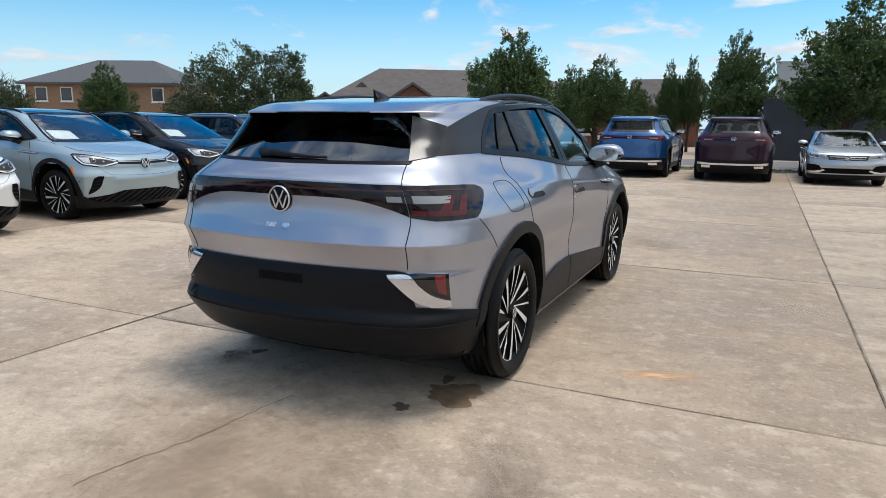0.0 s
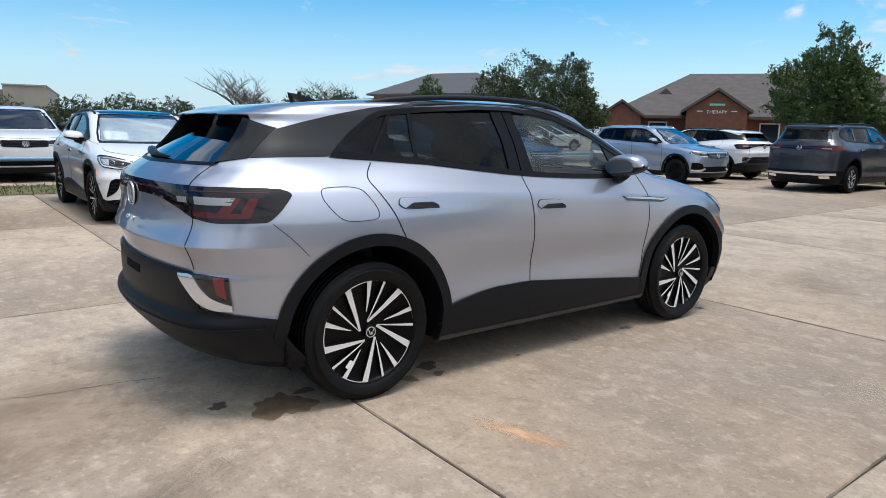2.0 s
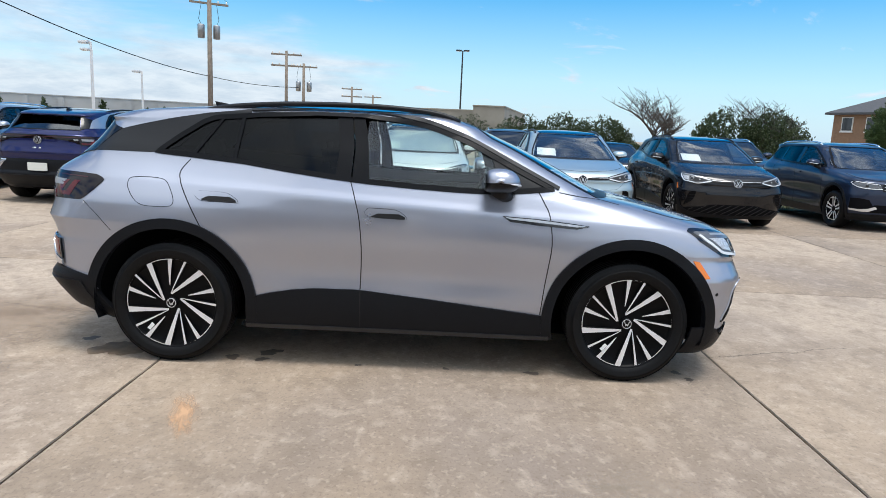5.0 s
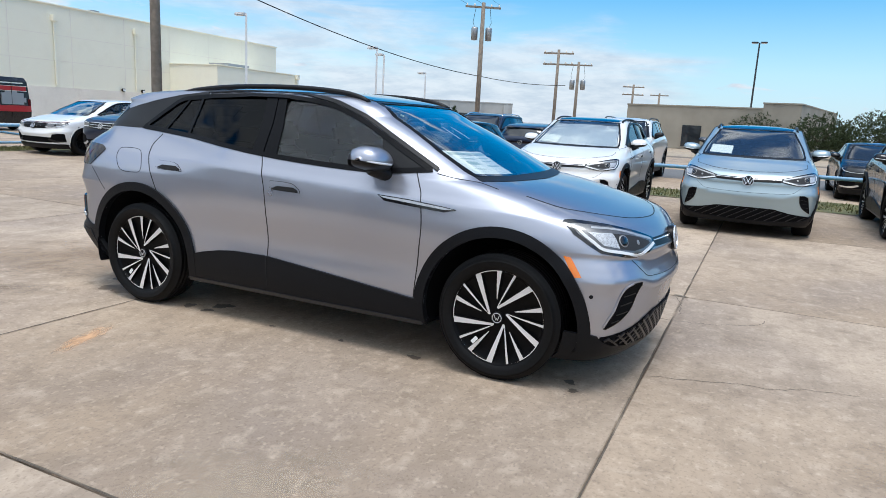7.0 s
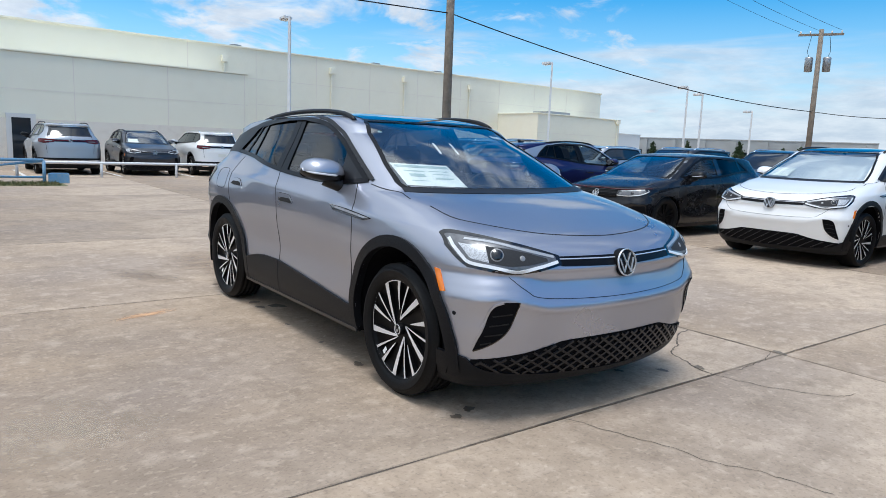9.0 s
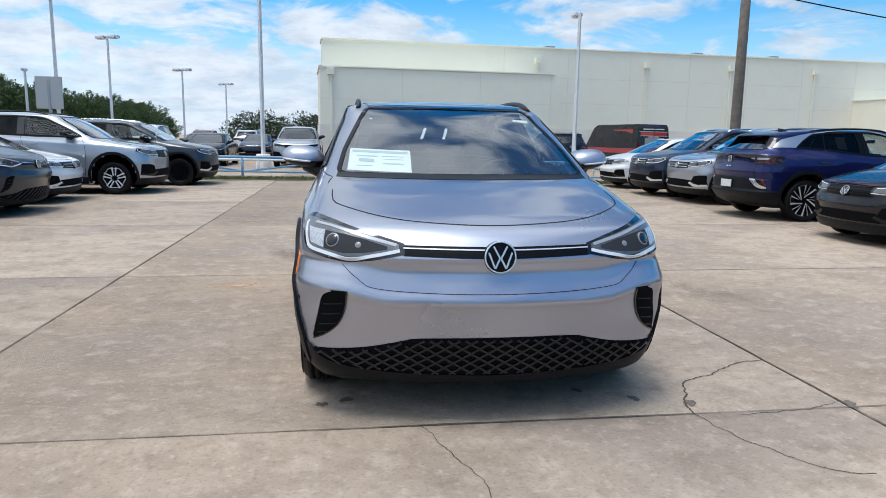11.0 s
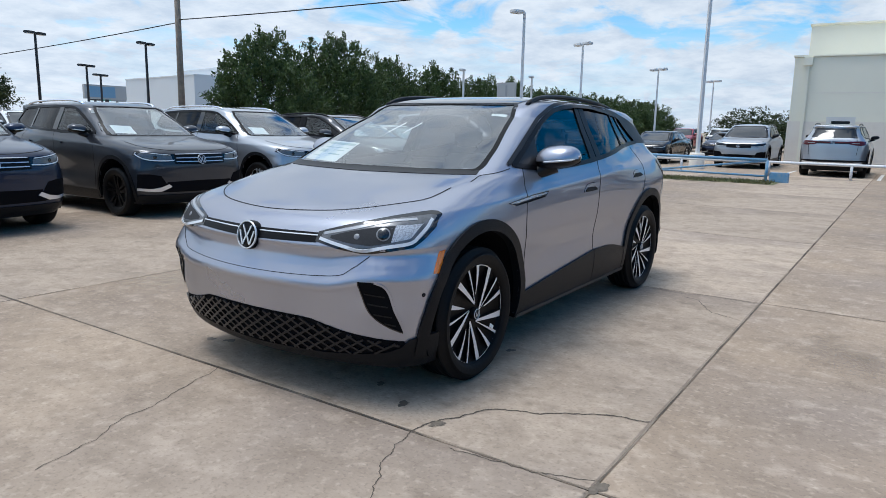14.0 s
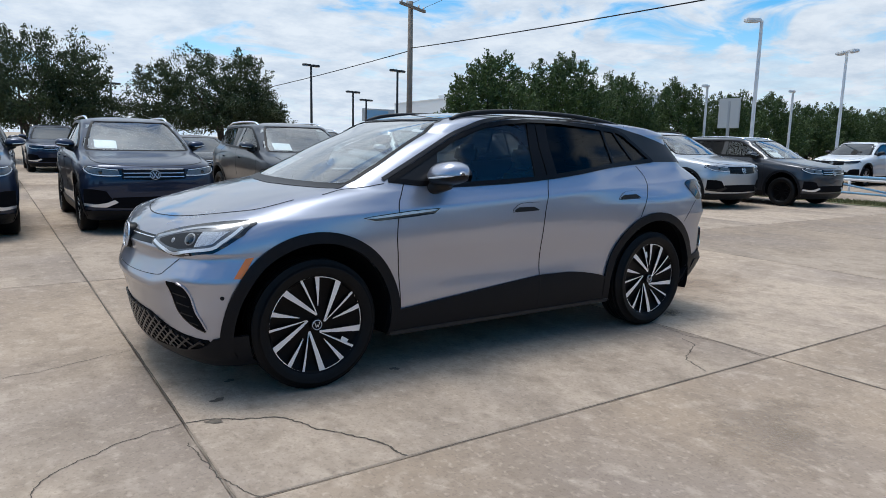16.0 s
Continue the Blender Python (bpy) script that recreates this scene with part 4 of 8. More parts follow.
        # amber side marker
        b.patch("side_marker", [(1.735, 0.775), (1.775, 0.770)], [(1.80, 0.668), (1.845, 0.672)], S, AMBER, root, off=0.004, n=6, m=6, label="amber side marker")
        for x, z in ((-1.86, 0.54), (1.90, 0.575)):
            b.disc("parking_sensor", (x, z), S, 0.011, CLADDING, root, off=0.002)
        if sg < 0:
            q = [(-1.622, 1.06), (-1.618, 1.095), (-1.595, 1.114), (-1.52, 1.119), (-1.44, 1.116), (-1.39, 1.10), (-1.362, 1.05), (-1.347, 1.00), (-1.352, 0.972), (-1.375, 0.959), (-1.45, 0.955), (-1.52, 0.958), (-1.565, 0.975), (-1.60, 1.015)]
            b.strip("filler_flap_line", [tuple(p) for p in resample(q + [q[0]], 60, True)[:-1]], S, GAP, root, width=0.0035, closed=True, n=120)
        # roof rail
        rail = [(-1.28, 1.520), (-1.15, 1.552), (-0.95, 1.575), (-0.73, 1.590), (-0.45, 1.598), (-0.2, 1.597), (0.0, 1.588), (0.16, 1.572), (0.27, 1.545), (0.32, 1.522)]
        P = resample(rail, 30, True)
        V, F = tube_data([(x, sg * (0.592 if z > 1.54 else 0.60), z) for x, z in P], 0.0165, 8)
        piece("roof_rail", V, F, SATIN_BLACK, root, "satin black roof rail")
        door_mirror(root, sg, (0.560, 0.935, 1.184), paint_mat)
        # headlamp
        F0 = mirror if sg < 0 else (lambda l: l)
        ffphi = lambda y, z: float(b.front(np.array([y]), np.array([z]))[0][0])
        e0 = lambda l: [(fphi(a, z), z) if a > 1.5 else (ffphi(sg * a, z), z) for a, z in l]      # a: across the nose, or along the wing past 1.5
        lamp = b.patch("headlamp", e0([(0.425, 0.856), (0.50, 0.879), (0.589, 0.904), (0.671, 0.925), (0.734, 0.942), (1.818, 0.953), (1.735, 0.960), (1.705, 0.956), (1.696, 0.945)]),
                       e0([(0.425, 0.812), (0.55, 0.786), (0.66, 0.769), (0.715, 0.772), (0.794, 0.788), (1.924, 0.800), (1.862, 0.834), (1.77, 0.888), (1.699, 0.940)]), b.raw, GLOSS_BLACK, root, off=0.003, n=40, m=9, label="headlamp with clear cover")
        b.patch("lamp_bowl", e0([(0.45, 0.852), (0.52, 0.872), (0.60, 0.893), (0.68, 0.913), (0.74, 0.928), (1.835, 0.938), (1.755, 0.943), (1.735, 0.938)]),
                e0([(0.45, 0.821), (0.56, 0.797), (0.66, 0.782), (0.715, 0.785), (0.785, 0.800), (1.928, 0.813), (1.872, 0.845), (1.79, 0.895), (1.738, 0.933)]), b.raw, LAMP_HOUSE, lamp, off=0.0045, depth=0.002, n=34, m=7)
        b.strip("lamp_brow", e0([(0.46, 0.849), (0.54, 0.868), (0.62, 0.887), (0.70, 0.908), (0.76, 0.920), (1.845, 0.926)]), b.raw, LAMP_CLEAR, lamp, width=0.015, off=0.006, n=26)
        b.patch("lamp_chamber", e0([(0.50, 0.842), (0.60, 0.870), (0.70, 0.890), (0.775, 0.898)]), e0([(0.50, 0.830), (0.60, 0.814), (0.70, 0.808), (0.785, 0.824)]), b.raw, CABIN, lamp, off=0.0058, depth=0.001, n=14, m=4)
        b.patch("lamp_reflector", e0([(0.778, 0.900), (1.885, 0.902), (1.835, 0.905)]), e0([(0.785, 0.826), (1.925, 0.842), (1.90, 0.862)]), b.raw, LAMP_COMB, lamp, off=0.0062, depth=0.002, n=10, m=6)
        b.strip("light_guide", e0([(0.445, 0.826), (0.55, 0.804), (0.65, 0.788), (0.715, 0.792), (0.785, 0.807), (1.930, 0.822), (1.885, 0.850), (1.82, 0.892), (1.772, 0.924)]), b.raw, LAMP_WHITE, lamp, width=0.016, off=0.007, n=40)
        b.disc("projector", (sg * 0.745, 0.862), b.front, 0.034, LAMP_GREY, lamp, off=0.007)
        b.disc("projector_lens", (sg * 0.745, 0.862), b.front, 0.028, GLOSS_BLACK, lamp, off=0.009)
        b.disc("projector_lens", (sg * 0.63, 0.846), b.front, 0.015, LAMP_GREY, lamp, off=0.007)
        # corner intake with slats
        zi = np.linspace(0.392, 0.645, 22)
        yi = np.interp(zi, [0.392, 0.420, 0.445, 0.488, 0.545, 0.60, 0.645], [0.800, 0.756, 0.722, 0.686, 0.663, 0.654, 0.656])
        yo = np.interp(zi, [0.392, 0.45, 0.53, 0.605, 0.628, 0.640, 0.645], [0.802, 0.794, 0.776, 0.762, 0.752, 0.738, 0.720])
        a = b.patch("corner_intake", F0(list(zip(yi, zi))), F0(list(zip(yo, zi))), b.front, WELL, root, off=0.003, n=22, m=8)
        b.strip("intake_edge", F0([(yi[0], zi[0])] + list(zip(yi, zi))[3::3]), b.front, GLOSS_BLACK, a, width=0.006, off=0.006, n=22)
        b.strip("intake_lip", F0(list(zip(yo + 0.006, zi))[1:]), b.front, paint_mat, a, width=0.010, off=0.004, depth=0.010, n=22)
        for q in (0.585, 0.535, 0.485, 0.44):
            q0, q1 = float(np.interp(q, zi, yi)) + 0.012, float(np.interp(q - 0.012, zi, yo)) - 0.016
            b.strip("slat", F0([(q0, q), (q1, q - 0.012)]), b.front, SATIN_BLACK, a, width=0.006, off=0.005, n=8)
        # rear lamp cluster round the corner
        e1 = lambda y, x, z: (rphi(sg * y, z), z) if y else (fphi(x, z), z)
        c = [e1(0.660, 0, 1.129), e1(0, -2.12, 1.128), e1(0, -1.95, 1.124), e1(0, -1.83, 1.118), e1(0, -1.787, 1.105), e1(0, -1.775, 1.094)]
        dlo_ = [e1(0.660, 0, 0.986), e1(0, -2.13, 0.968), e1(0, -1.925, 0.970), e1(0, -1.90, 0.984), e1(0, -1.79, 1.074), e1(0, -1.776, 1.088)]
        tl = b.patch("tail_lamp", c, dlo_, b.raw, LAMP_DARK, root, off=0.005, n=40, m=8, label="smoked red tail lamp")
        b.patch("lamp_bar", [e1(0.690, 0, 1.084), e1(0, -2.16, 1.082), e1(0, -2.06, 1.080)], [e1(0.690, 0, 1.050), e1(0, -2.16, 1.048), e1(0, -2.075, 1.048)], b.raw, LAMP_GREY, tl, off=0.0065, depth=0.002, n=14, m=4)
        for x0, x1 in ((-2.035, -2.075), (-1.955, -1.990)):
            b.patch("lamp_segment", [e1(0, x0 - 0.045, 1.078), e1(0, x0, 1.078)], [e1(0, x1 - 0.045, 1.014), e1(0, x1, 1.008)], b.raw, LAMP_RED, tl, off=0.0065, depth=0.002, n=8, m=5)
        b.patch("lamp_segment", [e1(0.67, 0, 1.020), e1(0, -2.15, 1.018), e1(0, -2.06, 1.012), e1(0, -1.985, 1.010)], [e1(0.67, 0, 0.997), e1(0, -2.15, 0.992), e1(0, -2.06, 0.990), e1(0, -2.00, 0.990)], b.raw, LAMP_RED, tl, off=0.0068, depth=0.002, n=16, m=4)
        b.strip("lamp_rib", [e1(0.67, 0, 1.108), e1(0, -2.10, 1.106), e1(0, -1.90, 1.100)], b.raw, LAMP_RIB, tl, width=0.006, off=0.0068, n=20)
        # reflector pocket and bright blade in the rear bumper
        G = mirror if sg < 0 else (lambda l: l)
        b.patch("bumper_pocket", G([(0.585, 0.718), (0.70, 0.727), (0.800, 0.718)]), G([(0.66, 0.690), (0.72, 0.64), (0.806, 0.592)]), b.rear, GLOSS_BLACK, root, off=0.0125, n=30, m=12)
        b.patch("bumper_blade", G([(0.556, 0.714), (0.652, 0.714), (0.70, 0.665), (0.745, 0.622), (0.806, 0.590)]), G([(0.560, 0.706), (0.605, 0.664), (0.680, 0.596), (0.745, 0.566), (0.806, 0.560)]), b.rear, CHROME_SATIN, root, off=0.0185, n=36, m=14, smooth=True, label="bright bumper blade")
        b.patch("rear_reflector", G([(0.752, 0.718), (0.789, 0.712)]), G([(0.766, 0.637), (0.794, 0.618)]), b.rear, RED_REFLECT, root, off=0.0145, n=8, m=10)
    # front: strip between the lamps, badge, lower grille, lip
    st = b.patch("front_strip", [(-0.43, 0.851), (0, 0.846), (0.43, 0.851)], [(-0.43, 0.806), (0, 0.795), (0.43, 0.806)], b.front, TRIM_BLACK, root, off=0.002, n=30, m=4)
    b.strip("bright_line", [(-0.43, 0.838), (0, 0.832), (0.43, 0.838)], b.front, BADGE, st, width=0.006, off=0.006, n=30)
    emblem(b, (0, 0.805), b.front, 0.074, root, facing=(1, 0, 0.16))
    b.strip("shut_line", [(-0.755, 1.05), (-0.75, 1.012), (-0.70, 0.993), (-0.5, 0.958), (-0.3, 0.940), (0, 0.930), (0.3, 0.940), (0.5, 0.958), (0.70, 0.993), (0.75, 1.012), (0.755, 1.05)], b.front, GAP, root, width=0.006, n=80)
    b.strip("shut_line", [(-0.70, 0.76), (-0.62, 0.70), (-0.50, 0.655), (0, 0.640), (0.50, 0.655), (0.62, 0.70), (0.70, 0.76)], b.front, GAP, root, width=0.003, n=60)
    gt = [(-0.80, 0.345), (-0.70, 0.357), (-0.56, 0.377), (-0.43, 0.408), (-0.34, 0.426), (0, 0.430), (0.34, 0.426), (0.43, 0.408), (0.56, 0.377), (0.70, 0.357), (0.80, 0.345)]
    gl = [(-0.80, 0.318), (-0.74, 0.288), (-0.64, 0.268), (-0.44, 0.250), (0, 0.238), (0.44, 0.250), (0.64, 0.268), (0.74, 0.288), (0.80, 0.318)]
    gr = b.patch("lower_grille", gt, gl, b.front, WELL, root, off=0.002, n=50, m=5, smooth=True)
    nb, bars = 22 if hero else 14, []
    tops, lows = resample(gt, 200, True), resample(gl, 200, True)
    for k in range(-5, nb + 6):                          # crossed bars in flat lozenges
        for d in (1, -1):
            y0 = -0.84 + 1.68 * k / nb
            y1 = y0 + d * 0.34
            if not hero and d < 0:
                continue
            line = []
            for t in np.linspace(0, 1, 16):
                y = y0 + (y1 - y0) * t
                z = 0.238 + 0.21 * t
                if abs(y) < 0.795:
                    zz = np.interp(y, tops[:, 0], tops[:, 1]) - 0.004
                    zl = np.interp(y, lows[:, 0], lows[:, 1]) + 0.004
                    if zl <= z <= zz:
                        line.append((y, z))
            if len(line) > 1:
                o = b.strip("grille_bar", line, b.front, GRILLE_SATIN, gr, width=0.011, off=0.012, n=8, smooth=False, depth=0.012)
                if not hero:
                    bars.append(o)
    if bars:                                             # one lattice on the cars farther off
        sets = [([v.co.copy() for v in o.data.vertices], [tuple(p.vertices) for p in o.data.polygons]) for o in bars]
        for o in bars:
            bpy.data.objects.remove(o)
        piece("grille_lattice", *join_data(*sets), GRILLE_SATIN, gr, smooth=False)
    ends = [float(b.side(s)(np.array([1.755]), np.array([0.28]))[0][0]) for s in (-1, 1)]
    ph = np.linspace(ends[0], ends[1], 90)
    yy = b.flat(ph, 0.30)[:, 1]
    ztop = np.interp(np.abs(yy), [0, 0.44, 0.64, 0.74, 0.785, 0.80, 0.84], [0.241, 0.253, 0.271, 0.291, 0.318, 0.350, 0.365])
    b.patch("front_lip", list(zip(ph, ztop)), [(p, 0.19) for p in ph], b.raw, CLADDING, root, off=0.010, depth=0.02, n=90, m=6, label="matt dark grey front lip")
    b.patch("windscreen", WINDSCREEN_TOP, WINDSCREEN_LOW, b.front, WSHIELD, root, off=-0.002, depth=0.003, n=36, m=14, label="windscreen with price sheet behind it")
    b.strip("windscreen_edge", WINDSCREEN + mirror(WINDSCREEN[::-1]), b.front, TRIM_BLACK, root, width=0.028, off=0.002, n=120, closed=True, shift=-0.007)
    b.patch("cowl", [(-0.73, 1.126), (0, 1.122), (0.73, 1.126)], [(-0.74, 1.104), (0, 1.098), (0.74, 1.104)], b.front, SATIN_BLACK, root, off=0.003, n=24, m=3)
    if hero:
        # sheets behind the windscreen
        def sheet(name, pts, mat, off):
            A, B = pts
            return b.patch(name, A, B, b.front, mat, root, off=off, depth=0.001, n=10, m=6)
        sheet("price_sheet", ([(-0.66, 1.272), (-0.30, 1.262)], [(-0.68, 1.152), (-0.31, 1.142)]), PAPER, -0.012)
        sheet("price_sheet_print", ([(-0.645, 1.262), (-0.315, 1.252)], [(-0.648, 1.250), (-0.318, 1.240)]), PAPER_INK, -0.010)
        for y, z, w, h in ((-0.62, 1.232, 0.12, 0.005), (-0.61, 1.214, 0.09, 0.016), (-0.47, 1.228, 0.13, 0.003), (-0.46, 1.212, 0.11, 0.003), (-0.47, 1.190, 0.12, 0.006), (-0.63, 1.178, 0.10, 0.003)):
            sheet("price_sheet_print", ([(y, z), (y + w, z - 0.003)], [(y, z - h), (y + w, z - h - 0.003)]), PAPER_INK, -0.010)
        for y in (-0.18, -0.04):
            sheet("hang_tag", ([(y, 1.42), (y + 0.018, 1.42)], [(y - 0.04, 1.35), (y - 0.022, 1.35)]), PAPER, -0.03)
        sheet("sticker", ([(0.44, 1.470), (0.55, 1.462)], [(0.445, 1.455), (0.555, 1.447)]), PAPER, -0.009)
        b.disc("round_sticker", (-0.52, 1.455), b.front, 0.014, PAPER_INK, root, off=-0.006, depth=0.001)
        V, F = tube_data([tuple(b.skin(*b.rear(np.array([y]), np.array([z])), o)[0]) for y, z, o in ((-0.20, 1.240, 0.008), (0.02, 1.246, 0.008), (0.16, 1.254, 0.008), (0.27, 1.258, 0.006))], [0.007, 0.012, 0.022, 0.026], 8)
        piece("rear_wiper", V, F, SATIN_BLACK, gate)
    else:
        b.patch("price_sheet", [(-0.62, 1.285), (-0.30, 1.275)], [(-0.64, 1.165), (-0.31, 1.155)], b.front, PAPER, root, off=-0.012, depth=0.001, n=6, m=4)
    # roof: dark glass, tail edge, aerial
    def on_top(x, y):
        z0, z1 = np.full(np.shape(x), 1.495), np.full(np.shape(x), 1.6049)
        for _ in range(30):
            z = (z0 + z1) / 2
            f, r, m = np.interp(z, *b.f), np.interp(z, *b.r), np.interp(z, *b.m)
            a = np.where(x > m, (x - m) / np.maximum(f - m, 1e-4), (m - x) / np.maximum(m - r, 1e-4))
            g = np.abs(a) ** b.n + (np.abs(y) / (np.interp(z, *b.w) * (1 - b.narrow(x, z)))) ** b.n - 1
            z0, z1 = np.where(g < 0, z, z0), np.where(g < 0, z1, z)
        return (z0 + z1) / 2
    X, Y = np.meshgrid(np.linspace(-1.02, 0.33, 30), np.linspace(-1, 1, 17), indexing="ij")
    Y = Y * np.interp(X, [-1.02, 0.0, 0.33], [0.55, 0.56, 0.53])
    Z = on_top(X, Y) + 0.004
    V = np.stack([X, Y, Z], -1).reshape(-1, 3)
    F = [(i * 17 + j, (i + 1) * 17 + j, (i + 1) * 17 + j + 1, i * 17 + j + 1) for i in range(29) for j in range(16)]
    piece("roof_glass", V, F, GLOSS_BLACK, root, "black panoramic roof glass")
    z = float(on_top(np.array([-1.28]), np.array([0.0]))[0])
    V, F = [], []
    for i in range(9):
        t = i / 8
        x = -1.38 + 0.17 * t
        hgt = 0.046 * (1 - t) ** 0.6 + 0.003
        w = 0.022 * math.sin(math.pi * min(0.15 + t, 1)) + 0.006
        V += [(x, -w, z - 0.02), (x - 0.03 * (1 - t), 0, z + hgt), (x, w, z - 0.02)]
    for i in range(8):
        F += [(3 * i, 3 * i + 1, 3 * i + 4, 3 * i + 3), (3 * i + 1, 3 * i + 2, 3 * i + 5, 3 * i + 4)]
    F += [(0, 2, 1)]
    piece("aerial", V, F, TRIM_BLACK, root)
    # tail
    ny, nz = 25, 12
    tt = np.linspace(0, 1, nz)[:, None]
    uu = np.linspace(-1, 1, ny)[None]
    Z = 1.224 + 0.240 * tt + 0 * uu
    Y = uu * (0.668 - 0.085 * tt)
    P = b.surface(b.rear(Y, Z)[0], Z)
    sunk = 0.004 + 0.150 * tt + 0 * uu                   # the glass lies flatter than the tail's outline
    mid, far = b.surface(b.rear(0 * Y, Z)[0], Z)[..., 0], b.surface(b.rear(0 * Y + 0.55, Z)[0], Z)[..., 0]
    G = np.stack([mid + (far - mid) * (Y / 0.55) ** 2 + sunk, P[..., 1], Z], -1)
    grid = [(i * ny + j, i * ny + j + 1, (i + 1) * ny + j + 1, (i + 1) * ny + j) for i in range(nz - 1) for j in range(ny - 1)]
    piece("rear_screen", G.reshape(-1, 3), [q[::-1] for q in grid], RSCREEN, gate, "dark rear screen under the roof spoiler")
    for sg, col in ((1, -1), (-1, 0)):                   # cheeks beside the glass
        V = [tuple(p) for p in P[:, col]] + [tuple(p) for p in G[:, col] + np.array([0.01, 0, 0])]
        F = [(i, i + 1, nz + i + 1, nz + i) for i in range(nz - 1)]
        piece("screen_cheek", V, F, SATIN_BLACK, gate)
    wide = np.linspace(-0.672, 0.672, ny)
    edge = b.surface(b.rear(wide, np.full(ny, 1.463))[0], np.full(ny, 1.463)) + np.array([0.002, 0, 0])
    V = [tuple(p) for p in edge] + [tuple(p + np.array([0.22, 0, 0.0])) for p in edge] + [tuple(p + np.array([0.0, 0, 0.005])) for p in edge] + [tuple(p + np.array([0.22, 0, 0.006])) for p in edge]
    F = []
    for j in range(ny - 1):
        F += [(j, j + 1, ny + j + 1, ny + j), (j, 2 * ny + j, 2 * ny + j + 1, j + 1), (2 * ny + j, 3 * ny + j, 3 * ny + j + 1, 2 * ny + j + 1)]
    piece("spoiler", V, F, GLOSS_BLACK, gate, "black spoiler edge over the rear screen", smooth=False)
    b.strip("rear_screen_edge", [(0.655, 1.226), (0.3, 1.223), (0, 1.222), (-0.3, 1.223), (-0.655, 1.226)], b.rear, TRIM_BLACK, gate, width=0.022, off=0.003, n=50)
    bt = [(-0.658, 1.131), (-0.3, 1.134), (0, 1.136), (0.3, 1.134), (0.658, 1.131)]
    bl = [(-0.658, 0.988), (-0.58, 1.020), (-0.45, 1.054), (-0.32, 1.066), (0, 1.068), (0.32, 1.066), (0.45, 1.054), (0.58, 1.020), (0.658, 0.988)]
    lb = b.patch("light_band", bt, bl, b.rear, LAMP_DARK, gate, off=0.005, n=40, m=6, smooth=True, label="dark red light band across the tailgate")
    b.patch("band_line", [(-0.655, 1.108), (0, 1.112), (0.655, 1.108)], [(-0.655, 1.099), (0, 1.103), (0.655, 1.099)], b.rear, LAMP_RIB, lb, off=0.0065, depth=0.002, n=30, m=2)
    for sg in (1, -1):
        q = [(sg * 0.575, 1.080), (sg * 0.645, 1.080)]
        b.patch("lamp_bar", q, [(sg * 0.575, 1.055), (sg * 0.645, 1.055)], b.rear, LAMP_GREY, lb, off=0.0065, depth=0.002, n=6, m=3)
        b.strip("shut_line", [(sg * 0.645, 1.22), (sg * 0.660, 1.13), (sg * 0.662, 0.99), (sg * 0.655, 0.86), (sg * 0.645, 0.742)], b.rear, GAP, root, width=0.005, n=40, off=0.0012)
    emblem(b, (0, 1.049), b.rear, 0.064, gate, "emblem")
    for y0, y1 in ((0.072, 0.066), (0.054, 0.018), (-0.028, -0.058)):       # plain bars for the model badge
        b.patch("badge_bar", [(y0, 0.933), (y1, 0.933)], [(y0, 0.912), (y1, 0.912)], b.rear, BADGE, gate, off=0.006, n=4, m=3)
    b.strip("tail_crease", [(-0.66, 0.842), (0, 0.852), (0.66, 0.842)], b.rear, paint_mat, gate, width=0.004, off=0.001, n=30)
    e = [float(b.side(s)(np.array([-1.83]), np.array([0.4]))[0][0]) for s in (1, -1)]
    c2 = math.pi
    ph = np.concatenate([np.linspace(e[0], c2 - 1e-3, 40), np.linspace(c2, 2 * math.pi + e[1], 40)])
    def zt(p):
        q = b.surface(p if p <= math.pi else p - 2 * math.pi, 0.55)
        x, y = q[0], abs(q[1])
        if x > -2.19:
            return float(np.interp(x, [-2.19, -1.83], [0.565, 0.502]))
        return float(np.interp(y, [0, 0.60, 0.66, 0.72, 0.79], [0.738, 0.735, 0.722, 0.63, 0.572]))
    wrap = lambda p, z: (np.where(p > math.pi, p - 2 * math.pi, p), z)
    b.patch("bumper_cladding", [(p, zt(p)) for p in ph], [(p, 0.235) for p in ph], wrap, CLADDING, root, off=0.011, depth=0.03, n=80, m=26, label="matt dark grey bumper cladding")
    low = ph[1:-1]
    b.patch("bumper_skirt", [(p, 0.478) for p in low], [(p, 0.31) for p in low], wrap, CLADDING, root, off=0.019, depth=0.02, n=70, m=8)
    mid_ = [p for p in ph if abs(p - math.pi) < 0.30]
    b.patch("diffuser", [(p, 0.272) for p in mid_], [(p, 0.238) for p in mid_], wrap, WELL, root, off=0.015, depth=0.01, n=30, m=3)
    b.patch("plate_recess", [(-0.13, 0.690), (0.13, 0.690)], [(-0.13, 0.648), (0.13, 0.648)], b.rear, WELL, root, off=0.013, depth=0.004, n=6, m=3)
    return root


WINDSCREEN_TOP = [(-0.62, 1.528), (-0.3, 1.534), (0, 1.536), (0.3, 1.534), (0.62, 1.528)]
WINDSCREEN_LOW = [(-0.775, 1.12), (-0.3, 1.115), (0, 1.113), (0.3, 1.115), (0.775, 1.12)]


